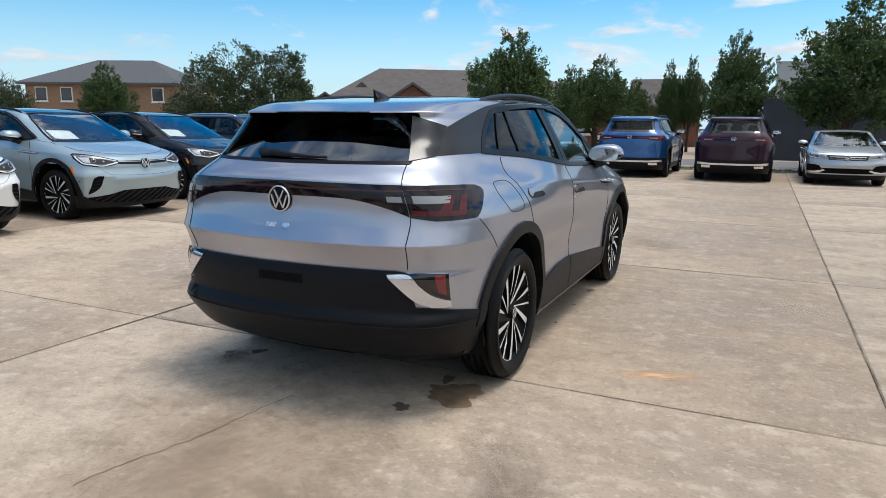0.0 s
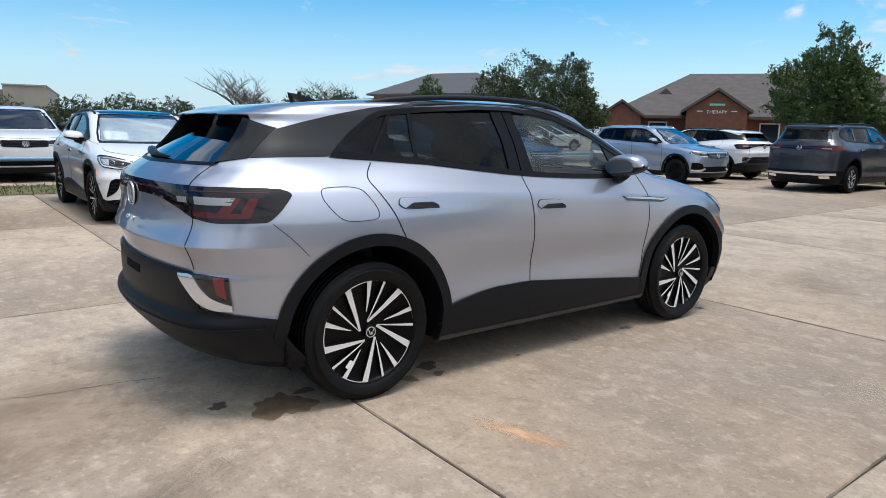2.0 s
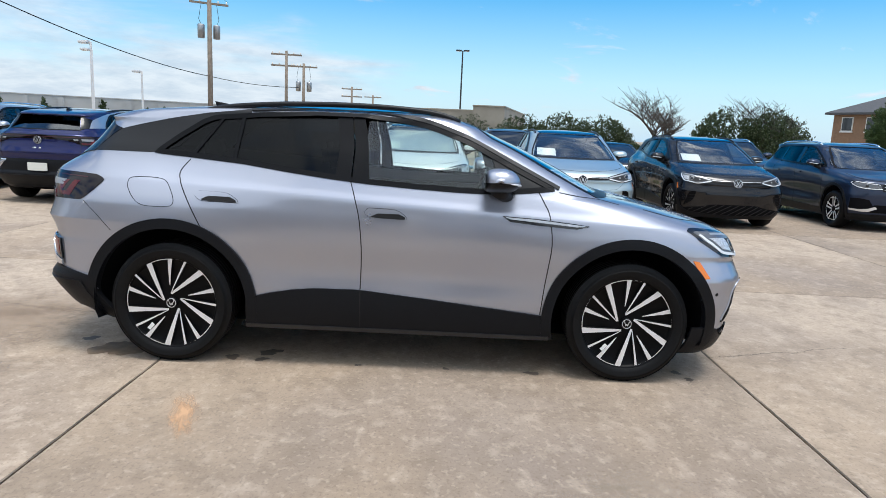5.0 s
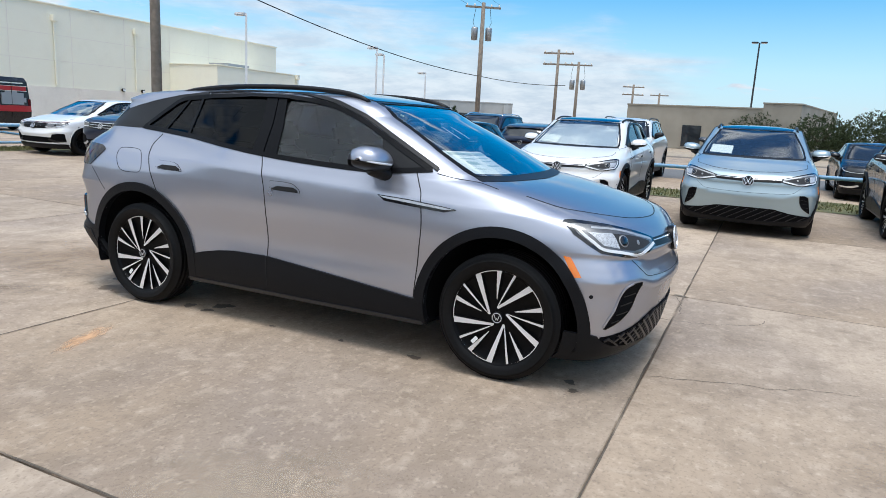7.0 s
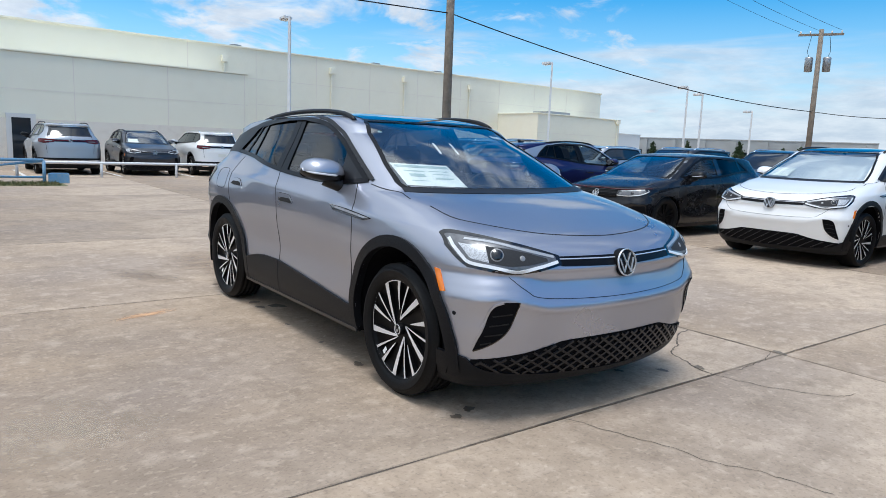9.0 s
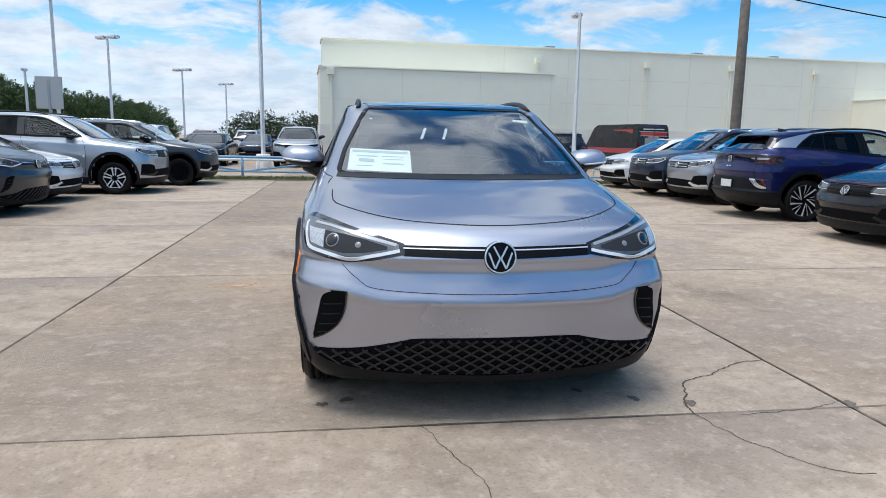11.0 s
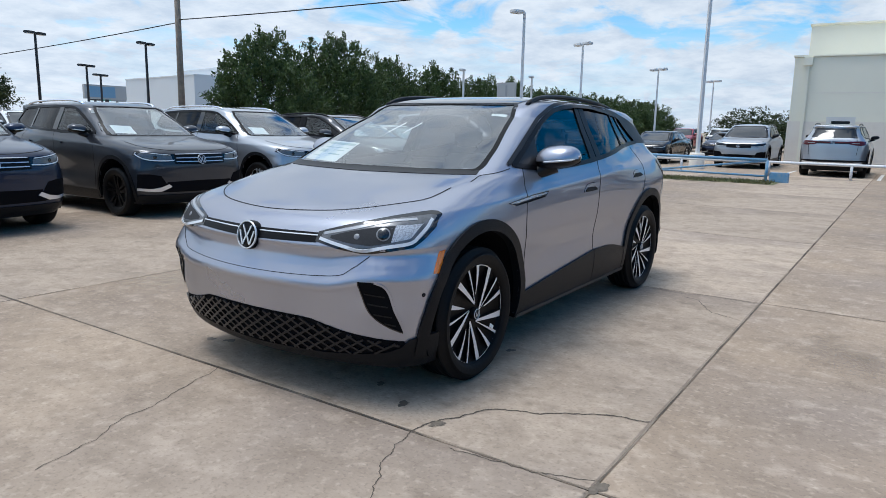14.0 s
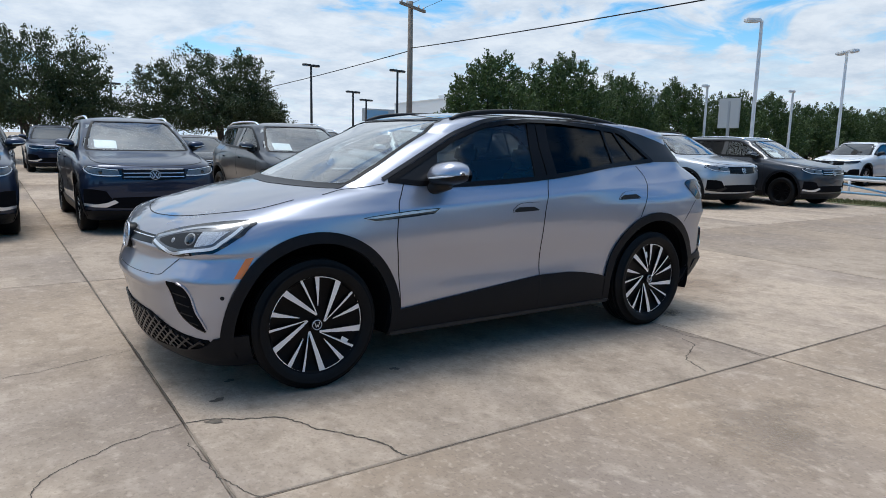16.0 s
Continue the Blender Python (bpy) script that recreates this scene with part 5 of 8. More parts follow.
# ---------------------------------------------------------------- other cars
TINT = material("dark_tinted_glass", (0.012, 0.014, 0.016), 0.03, coat=0.4)
SUV = dict(
    front=((0.14, 1.90), (0.20, 2.03), (0.28, 2.12), (0.45, 2.165), (0.70, 2.17), (0.84, 2.14), (0.92, 2.07), (0.97, 1.93), (1.02, 1.65), (1.06, 1.36), (1.085, 1.18), (1.13, 1.08), (1.284, 0.82), (1.40, 0.60), (1.50, 0.37), (1.55, 0.20), (1.58, 0.0), (1.597, -0.2), (1.605, -0.40)),
    rear=((0.14, -1.95), (0.22, -2.10), (0.32, -2.22), (0.48, -2.28), (0.70, -2.27), (0.92, -2.26), (1.08, -2.235), (1.16, -2.20), (1.25, -2.135), (1.38, -2.04), (1.47, -1.98), (1.50, -1.99), (1.525, -1.98), (1.555, -1.80), (1.58, -1.35), (1.597, -0.85), (1.605, -0.50)),
    width=HERO["width"], top=1.605,
    dlo_top=[(-1.80, 1.300), (-1.70, 1.430), (-1.60, 1.495), (-1.2, 1.520), (-0.6, 1.532), (-0.1, 1.520), (0.10, 1.490), (0.35, 1.385), (0.60, 1.262), (0.82, 1.135)],
    dlo_low=[(-1.80, 1.285), (-1.55, 1.190), (-1.2, 1.175), (-0.6, 1.150), (0.0, 1.128), (0.4, 1.118), (0.70, 1.116), (0.82, 1.131)],
    screen=[(0.0, 1.10), (0.55, 1.10), (0.745, 1.11), (0.70, 1.25), (0.645, 1.36), (0.585, 1.47), (0.55, 1.525), (0.0, 1.53)],
    tailglass=[(0.0, 1.19), (0.66, 1.19), (0.615, 1.33), (0.565, 1.46), (0.0, 1.468)])
HATCH = dict(HERO, top=1.605, dlo_top=DLO_TOP, dlo_low=DLO_LOW, screen=WINDSCREEN, tailglass=REARGLASS)
SALOON = dict(
    front=HERO["front"],
    rear=((0.14, -1.95), (0.22, -2.12), (0.32, -2.25), (0.48, -2.34), (0.70, -2.36), (0.92, -2.35), (1.02, -2.33), (1.06, -2.28), (1.09, -2.10), (1.12, -1.86), (1.16, -1.72), (1.30, -1.42), (1.42, -1.14), (1.50, -0.93), (1.55, -0.78), (1.58, -0.65), (1.597, -0.50), (1.605, -0.40)),
    width=HERO["width"], top=1.605,
    dlo_top=[(-1.42, 1.225), (-1.20, 1.335), (-0.95, 1.45), (-0.80, 1.500), (-0.5, 1.532), (-0.2, 1.535), (0.05, 1.505), (0.35, 1.400), (0.60, 1.285), (0.86, 1.150)],
    dlo_low=[(-1.42, 1.205), (-1.0, 1.182), (-0.6, 1.165), (0.0, 1.14), (0.4, 1.12), (0.74, 1.128), (0.86, 1.145)],
    screen=WINDSCREEN, tailglass=[(0.0, 1.175), (0.60, 1.175), (0.57, 1.32), (0.52, 1.44), (0.0, 1.455)])


def other_car(name, label, paint_mat, shape, size=(1, 1, 1), face="bars", wheels="ten", cladding=True, rails=True, sheet=False, lite=False):
    """A parked combustion car, simpler than the main one, with the parts that show."""
    b = Body(shape["front"], shape["rear"], shape["width"], size=size, mid=((0.1, 0.0), (1.3, -0.1), (1.56, -0.45), (1.7, -0.45)) if shape is not HATCH else ((0.1, 0.0), (1.3, 0.0), (1.56, -0.35), (1.7, -0.35)))
    root = thing(name, label, "car")
    dlo = shape["dlo_low"] + shape["dlo_top"][::-1]
    spec = dict(SPEC, top=shape["top"], low=0.2, arch=0.44, dlo=dlo, windscreen=shape["screen"], rearglass=shape["tailglass"])
    panels = shell(b, paint_mat, root, spec, 0.36 if lite else 0.5)
    if not lite:
        cabin(root, size)
    glass_f, glass_r, glass_w = (TINT, TINT, TINT) if lite else (CLEAR, PRIVACY, WSHIELD)
    sx, sy, sz = size
    for x in (1.383, -1.383):
        for sg in (1, -1):
            wheel(root, x * sx, sg * 0.80 * sy, 0.355, 0.25, wheels, joined=True)
            V, F = [], []
            for i in range(17):
                a = math.pi * (1.10 - 1.2 * i / 16)
                V += [((x + 0.442 * math.cos(a)) * sx, sg * 0.89 * sy, (0.365 + 0.442 * math.sin(a)) * sz), ((x + 0.43 * math.cos(a)) * sx, sg * 0.5 * sy, (0.365 + 0.43 * math.sin(a)) * sz)]
            for i in range(16):
                q = (2 * i, 2 * i + 1, 2 * i + 3, 2 * i + 2)
                F.append(q if sg > 0 else q[::-1])
            F.append(tuple(2 * i + 1 for i in range(17))[::-1 if sg > 0 else 1])
            piece("wheel_well", V, F, WELL, root)
            a = np.linspace(math.pi * 1.1, -math.pi * 0.15, 30)
            ro = 0.485 if cladding else 0.452
            b.patch("wheel_arch", [(x + ro * math.cos(t), max(0.365 + ro * math.sin(t), 0.23)) for t in a], [(x + 0.434 * math.cos(t), max(0.365 + 0.434 * math.sin(t), 0.23)) for t in a],
                    b.side(sg), CLADDING if cladding else paint_mat, root, off=0.012, depth=0.04, n=30, m=3)
    for sg in (1, -1):
        S = b.side(sg)
        G = mirror if sg < 0 else (lambda l: l)
        b.patch("sill", [(-0.95, 0.37), (0.9, 0.34)] if cladding else [(-0.95, 0.27), (0.9, 0.27)], [(-0.95, 0.21), (0.9, 0.21)], S, CLADDING, root, off=0.01, depth=0.03, n=10, m=4)
        st, sl = np.array(sorted(shape["dlo_top"])), np.array(sorted(shape["dlo_low"]))
        x0, x1 = st[0, 0] + 0.01, st[-1, 0] - 0.01
        for nm, u, v, g in (("front_window", -0.28, x1, glass_f), ("rear_window", max(-1.15, x0), -0.38, glass_r), ("quarter_window", x0, max(-1.15, x0), glass_r)):
            if v - u < 0.1:
                continue
            xs = np.linspace(u, v, 14)
            b.patch(nm, list(zip(xs, np.interp(xs, *st.T))), list(zip(xs, np.interp(xs, *sl.T))), S, g, root, off=-0.004, depth=0.003, n=14, m=5)
        b.patch("pillar_trim", [(-0.40, 1.52), (-0.38, 1.16)], [(-0.27, 1.52), (-0.24, 1.15)], S, GLOSS_BLACK, root, off=0.003, n=8, m=3)
        if x0 < -1.3:
            b.strip("window_divider", [(-1.16, 1.18), (-1.13, 1.50)], S, GLOSS_BLACK, root, width=0.05, off=0.003, n=10)
        b.strip("window_frame", dlo, S, TRIM_BLACK, root, width=0.04, off=0.004, closed=True, n=70, shift=0.014 * sg)
        for line in ([(0.80, 1.12), (0.87, 0.95), (0.88, 0.7), (0.84, 0.30)], [(-0.31, 1.14), (-0.25, 0.92), (-0.24, 0.6), (-0.24, 0.30)], [(-1.22, 1.17), (-1.28, 1.06), (-1.20, 0.84)]) if not lite else ():
            b.strip("shut_line", line, S, GAP, root, width=0.008, n=16)
        for x in (-1.06, -0.10) if not lite else ():
            b.patch("door_handle", [(x - 0.10, 1.0), (x + 0.10, 0.995)], [(x - 0.10, 0.972), (x + 0.10, 0.967)], S, paint_mat, root, off=0.028, depth=0.03, n=8, m=3)
        door_mirror(root, sg, (0.57 * sx, 0.945 * sy, 1.18 * sz), SATIN_BLACK if face == "dark" else paint_mat, 0.95, lite)
        if rails:
            P = resample([(-1.6, 1.53), (-1.4, 1.585), (-0.8, 1.605), (-0.2, 1.602), (0.05, 1.575), (0.15, 1.53)], 20, True)
            V, F = tube_data([(x * sx, sg * 0.60 * sy, z * sz) for x, z in P], 0.018, 6)
            piece("roof_rail", V, F, SATIN_BLACK if face == "dark" else CHROME, root)
        lamp = b.patch("headlamp", G([(0.42, 0.872), (0.62, 0.890), (0.85, 0.918)]), G([(0.41, 0.775), (0.62, 0.772), (0.80, 0.795), (0.885, 0.86)]), b.front, GLOSS_BLACK, root, off=0.004, n=16, m=5)
        if not lite:
            b.patch("lamp_bowl", G([(0.46, 0.850), (0.62, 0.866), (0.83, 0.892)]), G([(0.45, 0.800), (0.62, 0.798), (0.79, 0.818), (0.855, 0.865)]), b.front, LAMP_HOUSE, lamp, off=0.006, depth=0.002, n=12, m=4)
        b.strip("light_guide", G([(0.43, 0.790), (0.62, 0.787), (0.79, 0.808), (0.865, 0.865), (0.85, 0.90)]), b.front, LAMP_WHITE, lamp, width=0.014, off=0.008, n=18)
        if not lite:
            b.strip("light_guide", G([(0.47, 0.862), (0.62, 0.876), (0.82, 0.902)]), b.front, LAMP_WHITE, lamp, width=0.010, off=0.008, n=10)
        if not lite:
            b.disc("projector_lens", (sg * 0.68, 0.838), b.front, 0.026, GLOSS_BLACK, lamp, off=0.010, n=16)
        b.patch("corner_intake", G([(0.60, 0.585), (0.74, 0.61), (0.85, 0.61)]), G([(0.46, 0.37), (0.66, 0.365), (0.85, 0.40)]), b.front, WELL, root, off=0.004, n=12, m=4)
        b.patch("bumper_blade", G([(0.845, 0.425), (0.72, 0.410), (0.60, 0.430), (0.50, 0.470)]), G([(0.845, 0.392), (0.72, 0.375), (0.60, 0.372), (0.46, 0.435)]), b.front, BADGE if face == "bars" else SATIN_BLACK, root, off=0.012, n=14, m=3)
        rphi = lambda y, z: float(b.rear(np.array([y]), np.array([z]))[0][0])
        fphi = lambda x, z: float(S(np.array([x]), np.array([z]))[0][0])
        tl = b.patch("tail_lamp", [(rphi(sg * 0.45, 1.075), 1.075), (rphi(sg * 0.72, 1.085), 1.085), (fphi(-1.92, 1.085), 1.085)], [(rphi(sg * 0.45, 0.985), 0.985), (rphi(sg * 0.72, 0.95), 0.95), (fphi(-1.96, 0.985), 0.985)], b.raw, LAMP_RED, root, off=0.006, n=20, m=4)
        b.patch("lamp_bar", [(rphi(sg * 0.50, 1.03), 1.03), (rphi(sg * 0.70, 1.03), 1.03)], [(rphi(sg * 0.50, 1.012), 1.012), (rphi(sg * 0.70, 1.008), 1.008)], b.raw, LAMP_GREY, tl, off=0.008, depth=0.002, n=8, m=3)
        b.patch("exhaust_trim", G([(0.50, 0.40), (0.70, 0.41)]), G([(0.50, 0.345), (0.70, 0.35)]), b.rear, CHROME, root, off=0.02, n=8, m=3)
    gr = b.patch("grille", [(-0.43, 0.876), (0, 0.884), (0.43, 0.876)], [(-0.42, 0.745), (0, 0.728), (0.42, 0.745)], b.front, TRIM_BLACK, root, off=0.004, n=18, m=5)
    for z in (0.872, 0.822, 0.772):
        b.strip("grille_bar", [(-0.40, z), (0, z), (0.40, z)], b.front, BADGE if face == "bars" else SATIN_BLACK, gr, width=0.011, off=0.012, n=14)
    if shape is HATCH:
        b.strip("red_line", [(-0.86, 0.925), (-0.45, 0.893), (0, 0.900), (0.45, 0.893), (0.86, 0.925)], b.front, LAMP_RED, gr, width=0.012, off=0.010, n=30)
    emblem(b, (0, 0.80), b.front, 0.07, root)
    b.patch("lower_grille", [(-0.52, 0.50), (0, 0.51), (0.52, 0.50)], [(-0.56, 0.36), (0, 0.355), (0.56, 0.36)], b.front, WELL, root, off=0.003, n=18, m=4)
    e = [float(b.side(s)(np.array([1.80]), np.array([0.28]))[0][0]) for s in (-1, 1)]
    ph = np.linspace(e[0], e[1], 30)
    b.patch("front_lip", [(p, 0.325) for p in ph], [(p, 0.20) for p in ph], b.raw, CLADDING, root, off=0.012, depth=0.03, n=30, m=4)
    b.patch("windscreen", WINDSCREEN_TOP, [(-0.775, 1.104), (0, 1.098), (0.775, 1.104)], b.front, glass_w, root, off=-0.002, depth=0.003, n=20, m=8)
    b.strip("windscreen_edge", shape["screen"] + mirror(shape["screen"][::-1]), b.front, TRIM_BLACK, root, width=0.04, off=0.002, n=70, closed=True, shift=-0.012)
    if sheet:
        b.patch("price_sheet", [(-0.60, 1.26), (-0.30, 1.25)], [(-0.61, 1.15), (-0.31, 1.14)], b.front, PAPER, root, off=-0.012, depth=0.001, n=6, m=4)
    b.strip("shut_line", [(-0.76, 1.03), (-0.72, 0.965), (-0.4, 0.925), (0, 0.915), (0.4, 0.925), (0.72, 0.965), (0.76, 1.03)], b.front, GAP, root, width=0.008, n=40)
    tg = shape["tailglass"]
    zt, zb = tg[-1][1], tg[0][1]
    b.patch("rear_screen", [(-0.60, zt), (0, zt + 0.005), (0.60, zt)], [(-0.69, zb), (0, zb), (0.69, zb)], b.rear, glass_r, root, off=-0.002, depth=0.003, n=20, m=8)
    b.strip("rear_screen_edge", tg + mirror(tg[::-1]), b.rear, GLOSS_BLACK, root, width=0.06, off=0.003, n=70, closed=True, shift=0.014)
    b.patch("light_band", [(-0.45, 1.07), (0.45, 1.07)], [(-0.45, 1.00), (0.45, 1.00)], b.rear, LAMP_DARK, root, off=0.004, n=16, m=3)
    emblem(b, (0, 1.035 if shape is not SALOON else 0.98), b.rear, 0.06, root)
    e = [float(b.side(s)(np.array([-1.86]), np.array([0.4]))[0][0]) for s in (1, -1)]
    ph = np.concatenate([np.linspace(e[0], math.pi - 1e-3, 18), np.linspace(math.pi, 2 * math.pi + e[1], 18)])
    wrap = lambda p, z: (np.where(p > math.pi, p - 2 * math.pi, p), z)
    b.patch("bumper_cladding", [(p, 0.52 if cladding else 0.36) for p in ph], [(p, 0.21) for p in ph], wrap, CLADDING, root, off=0.012, depth=0.03, n=36, m=5)
    if face == "dark" and rails:                          # large SUV: full-width lamp line and bright lower trim
        b.patch("lamp_segment", [(-0.47, 1.052), (0.47, 1.052)], [(-0.47, 1.030), (0.47, 1.030)], b.rear, LAMP_RED, root, off=0.0065, depth=0.002, n=16, m=3)
        b.patch("bumper_trim", [(-0.80, 0.475), (-0.5, 0.455), (0.5, 0.455), (0.80, 0.475)], [(-0.80, 0.425), (-0.5, 0.415), (0.5, 0.415), (0.80, 0.425)], b.rear, BADGE, root, off=0.022, n=24, m=3)
    else:
        b.patch("licence_plate", [(-0.15, 0.80), (0.15, 0.80)], [(-0.15, 0.69), (0.15, 0.69)], b.rear, PLATE, root, off=0.008, n=4, m=3)
    for sg in (1, -1):
        b.strip("shut_line", [(sg * 0.66, 1.18), (sg * 0.67, 1.0), (sg * 0.64, 0.66)], b.rear, GAP, root, width=0.008, n=14)
    return root


def repaint(root, old, new_mat):
    for o in root.children_recursive:
        if o.type == "MESH" and o.data.materials and o.data.materials[0] == old:
            o.material_slots[0].link = "OBJECT"
            o.material_slots[0].material = new_mat
    return root

# ---------------------------------------------------------------- ground
def ground_material(name, color, dark, light, rough=0.82):
    m = material(name, color, rough, spec=0.22)
    speckle(m, 0.28, 0.55, 6, dark=(color[0] * 1.06, color[1] * 0.94, color[2] * 0.78), low=0.46, high=0.62)   # rusty tan areas
    speckle(m, 0.7, 0.75, 9, dark=dark, low=0.42, high=0.66)        # broad stains
    speckle(m, 1.7, 0.6, 9, dark=(dark[0] * 0.95, dark[1] * 1.0, dark[2] * 1.15), low=0.49, high=0.64)   # grey patches
    speckle(m, 2.6, 0.35, 6, dark=light, low=0.5, high=0.72)         # paler worn patches
    speckle(m, 6, 0.55, 9, dark=dark, low=0.46, high=0.70)           # mottling
    speckle(m, 17, 0.50, 9, dark=tuple(v * 0.85 for v in dark), low=0.50, high=0.68)
    speckle(m, 28, 0.30, 6, dark=tuple(min(1, v * 1.1) for v in light), low=0.54, high=0.66)         # bleached spots
    speckle(m, 60, 0.36, 4, bump=0.35, dark=tuple(v * 0.7 for v in dark), low=0.50, high=0.74)  # grit
    speckle(m, 110, 0.30, 3, dark=tuple(min(1, v * 1.25) for v in light), low=0.56, high=0.72)  # pale grains
    speckle(m, 230, 0.30, 2, bump=0.3, dark=tuple(v * 0.55 for v in dark), low=0.54, high=0.68)
    return m


CONCRETE = ground_material("concrete", (0.470, 0.370, 0.279), (0.278, 0.214, 0.159), (0.555, 0.446, 0.346))
nt = CONCRETE.node_tree                                  # each slab a little lighter or darker
info, vary, mixc = nt.nodes.new("ShaderNodeObjectInfo"), nt.nodes.new("ShaderNodeMapRange"), nt.nodes.new("ShaderNodeMix")
vary.inputs[3].default_value, vary.inputs[4].default_value = 0.88, 1.06
nt.links.new(info.outputs["Random"], vary.inputs[0])
mixc.data_type, mixc.blend_type = "RGBA", "MULTIPLY"
mixc.inputs[0].default_value = 1.0
bs = nt.nodes["Principled BSDF"].inputs["Base Color"]
nt.links.new(bs.links[0].from_socket, mixc.inputs[6])
nt.links.new(vary.outputs[0], mixc.inputs[7])
nt.links.new(mixc.outputs[2], bs)
FAR_GROUND = ground_material("far_paving", (0.44, 0.36, 0.265), (0.31, 0.25, 0.19), (0.53, 0.44, 0.34))
JOINT = speckle(material("joint_dirt", (0.19, 0.155, 0.118), 0.95), 40, 0.6)
CRACK = speckle(material("crack_dirt", (0.100, 0.080, 0.060), 0.95), 60, 0.5)
JOINT_DARK = speckle(speckle(material("joint_line_dirt", (0.125, 0.100, 0.076), 0.95), 45, 0.5), 2.2, 0.9, dark=(0.29, 0.23, 0.17), low=0.45, high=0.65)
ASPHALT = speckle(material("road_asphalt", (0.17, 0.165, 0.16), 0.9), 60, 0.4)
GRASS = speckle(speckle(material("grass_blades", (0.10, 0.115, 0.035), 0.8), 3, 0.7, dark=(0.22, 0.18, 0.08)), 40, 0.4)
OIL = speckle(material("oil_stain", (0.21, 0.145, 0.09), 0.6, spec=0.3), 14, 0.6)
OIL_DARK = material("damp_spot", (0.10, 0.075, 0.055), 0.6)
LINE_PAINT = speckle(material("line_paint", (0.72, 0.70, 0.66), 0.8), 30, 0.4)

ground = tagged(piece("ground", [(-1500, -1500, -0.03), (1500, -1500, -0.03), (1500, 1500, -0.03), (-1500, 1500, -0.03)], [(0, 1, 2, 3)], FAR_GROUND), "wide pale paved land round the car lot", "ground", kind="structure")
bed = tagged(piece("pavement", [(-61.7, -40, -0.014), (37, -40, -0.014), (37, 37, -0.014), (-61.7, 37, -0.014)], [(0, 1, 2, 3)], JOINT, smooth=False), "tan concrete slabs with dirty joints", "pavement", kind="structure")
XS = [-1.47 - 3.75 * k for k in range(16, 0, -1)] + [-1.47, 2.13] + [5.97 + 3.8 * k for k in range(9)]
YS = [-2.78 + 4.66 * k for k in range(-8, 9)]
slab_mesh = {}


def slab(i, j):
    x0, x1, y0, y1 = XS[i] + 0.004, XS[i + 1] - 0.004, YS[j] + 0.004, YS[j + 1] - 0.004
    if "m" not in slab_mesh:
        w, d, c = 0.5, 0.5, 0.002
        V = [(sx * w, sy * d, -0.014) for sx, sy in ((-1, -1), (1, -1), (1, 1), (-1, 1))] + [(sx * w, sy * d, -0.007) for sx, sy in ((-1, -1), (1, -1), (1, 1), (-1, 1))] + [(sx * (w - c), sy * (d - c), 0) for sx, sy in ((-1, -1), (1, -1), (1, 1), (-1, 1))]
        F = [(8, 9, 10, 11)] + [(a, (a + 1) % 4, 4 + (a + 1) % 4, 4 + a) for a in range(4)] + [(4 + a, 4 + (a + 1) % 4, 8 + (a + 1) % 4, 8 + a) for a in range(4)]
        slab_mesh["m"] = mesh_of("concrete_slab", V, F, CONCRETE, False)
    ob = new("concrete_slab", slab_mesh["m"])
    ob.parent = bed
    ob.location = ((x0 + x1) / 2, (y0 + y1) / 2, 0)
    ob.scale = (x1 - x0, y1 - y0, 1)


def ribbon(name, pts, width, mat, parent=None, z=0.002, jitter=0.0, n=None, seed=1):
    """A flat uneven band on the ground along a line."""
    r = random.Random(seed)
    P = resample(pts, n or max(8, int(40 * len(pts) / 3)), True)
    T = np.gradient(P, axis=0)
    T /= np.linalg.norm(T, axis=1, keepdims=True)
    N = np.stack([-T[:, 1], T[:, 0]], 1)
    V, F = [], []
    w0, o0, k0 = 0.5, 0.0, 0.0
    for p, q in zip(P, N):
        k0 = 0.35 * k0 + 1.5 * (r.random() - 0.5)                # a slow wander with small kinks
        o0 = 0.90 * o0 + 0.35 * k0
        w0 = 0.6 * w0 + 0.4 * r.random()
        o = jitter * max(-1.0, min(1.0, 0.8 * o0))
        w = width * (0.25 + 1.5 * w0) / 2 if jitter else width / 2
        V += [(*(p + q * (o + w)), z), (*(p + q * (o - w)), z)]
    for i in range(len(P) - 1):
        F.append((2 * i, 2 * i + 1, 2 * i + 3, 2 * i + 2))
    return piece(name, V, F, mat, parent, smooth=False)


CRACKS = [[(2.135, 1.02), (1.99, 1.06), (1.873, 1.11), (1.72, 1.21), (1.58, 1.42), (1.46, 1.60), (1.40, 1.75), (1.38, 1.87)],
          [(2.135, 1.02), (2.30, 1.06), (2.43, 1.09), (2.62, 1.20), (2.73, 1.33), (2.80, 1.46)],
          [(2.13, -0.35), (2.30, -0.29), (2.49, -0.24), (2.80, -0.13), (3.10, 0.0), (3.30, 0.05)],
          [(2.163, 1.25), (2.17, 1.45), (2.15, 1.62), (2.09, 1.78), (2.05, 1.88)],
          [(-1.30, 1.30), (-1.25, 1.41), (-1.10, 1.52), (-0.97, 1.60), (-0.85, 1.72), (-0.79, 1.83)],
          [(-3.31, 0.24), (-3.05, 0.20), (-2.83, 0.14), (-2.5, 0.10), (-2.19, 0.03)],
          [(-1.42, 1.85), (-1.46, 1.5), (-1.40, 1.25), (-1.45, 1.0)]]
for k, c in enumerate(CRACKS):
    tagged(ribbon("ground_crack", c, (0.010, 0.005, 0.004, 0.005, 0.007, 0.004, 0.005)[k], CRACK, None, 0.0018, 0.026, 16 * len(c), k), "thin ragged crack in the concrete", "crack", kind="structure")


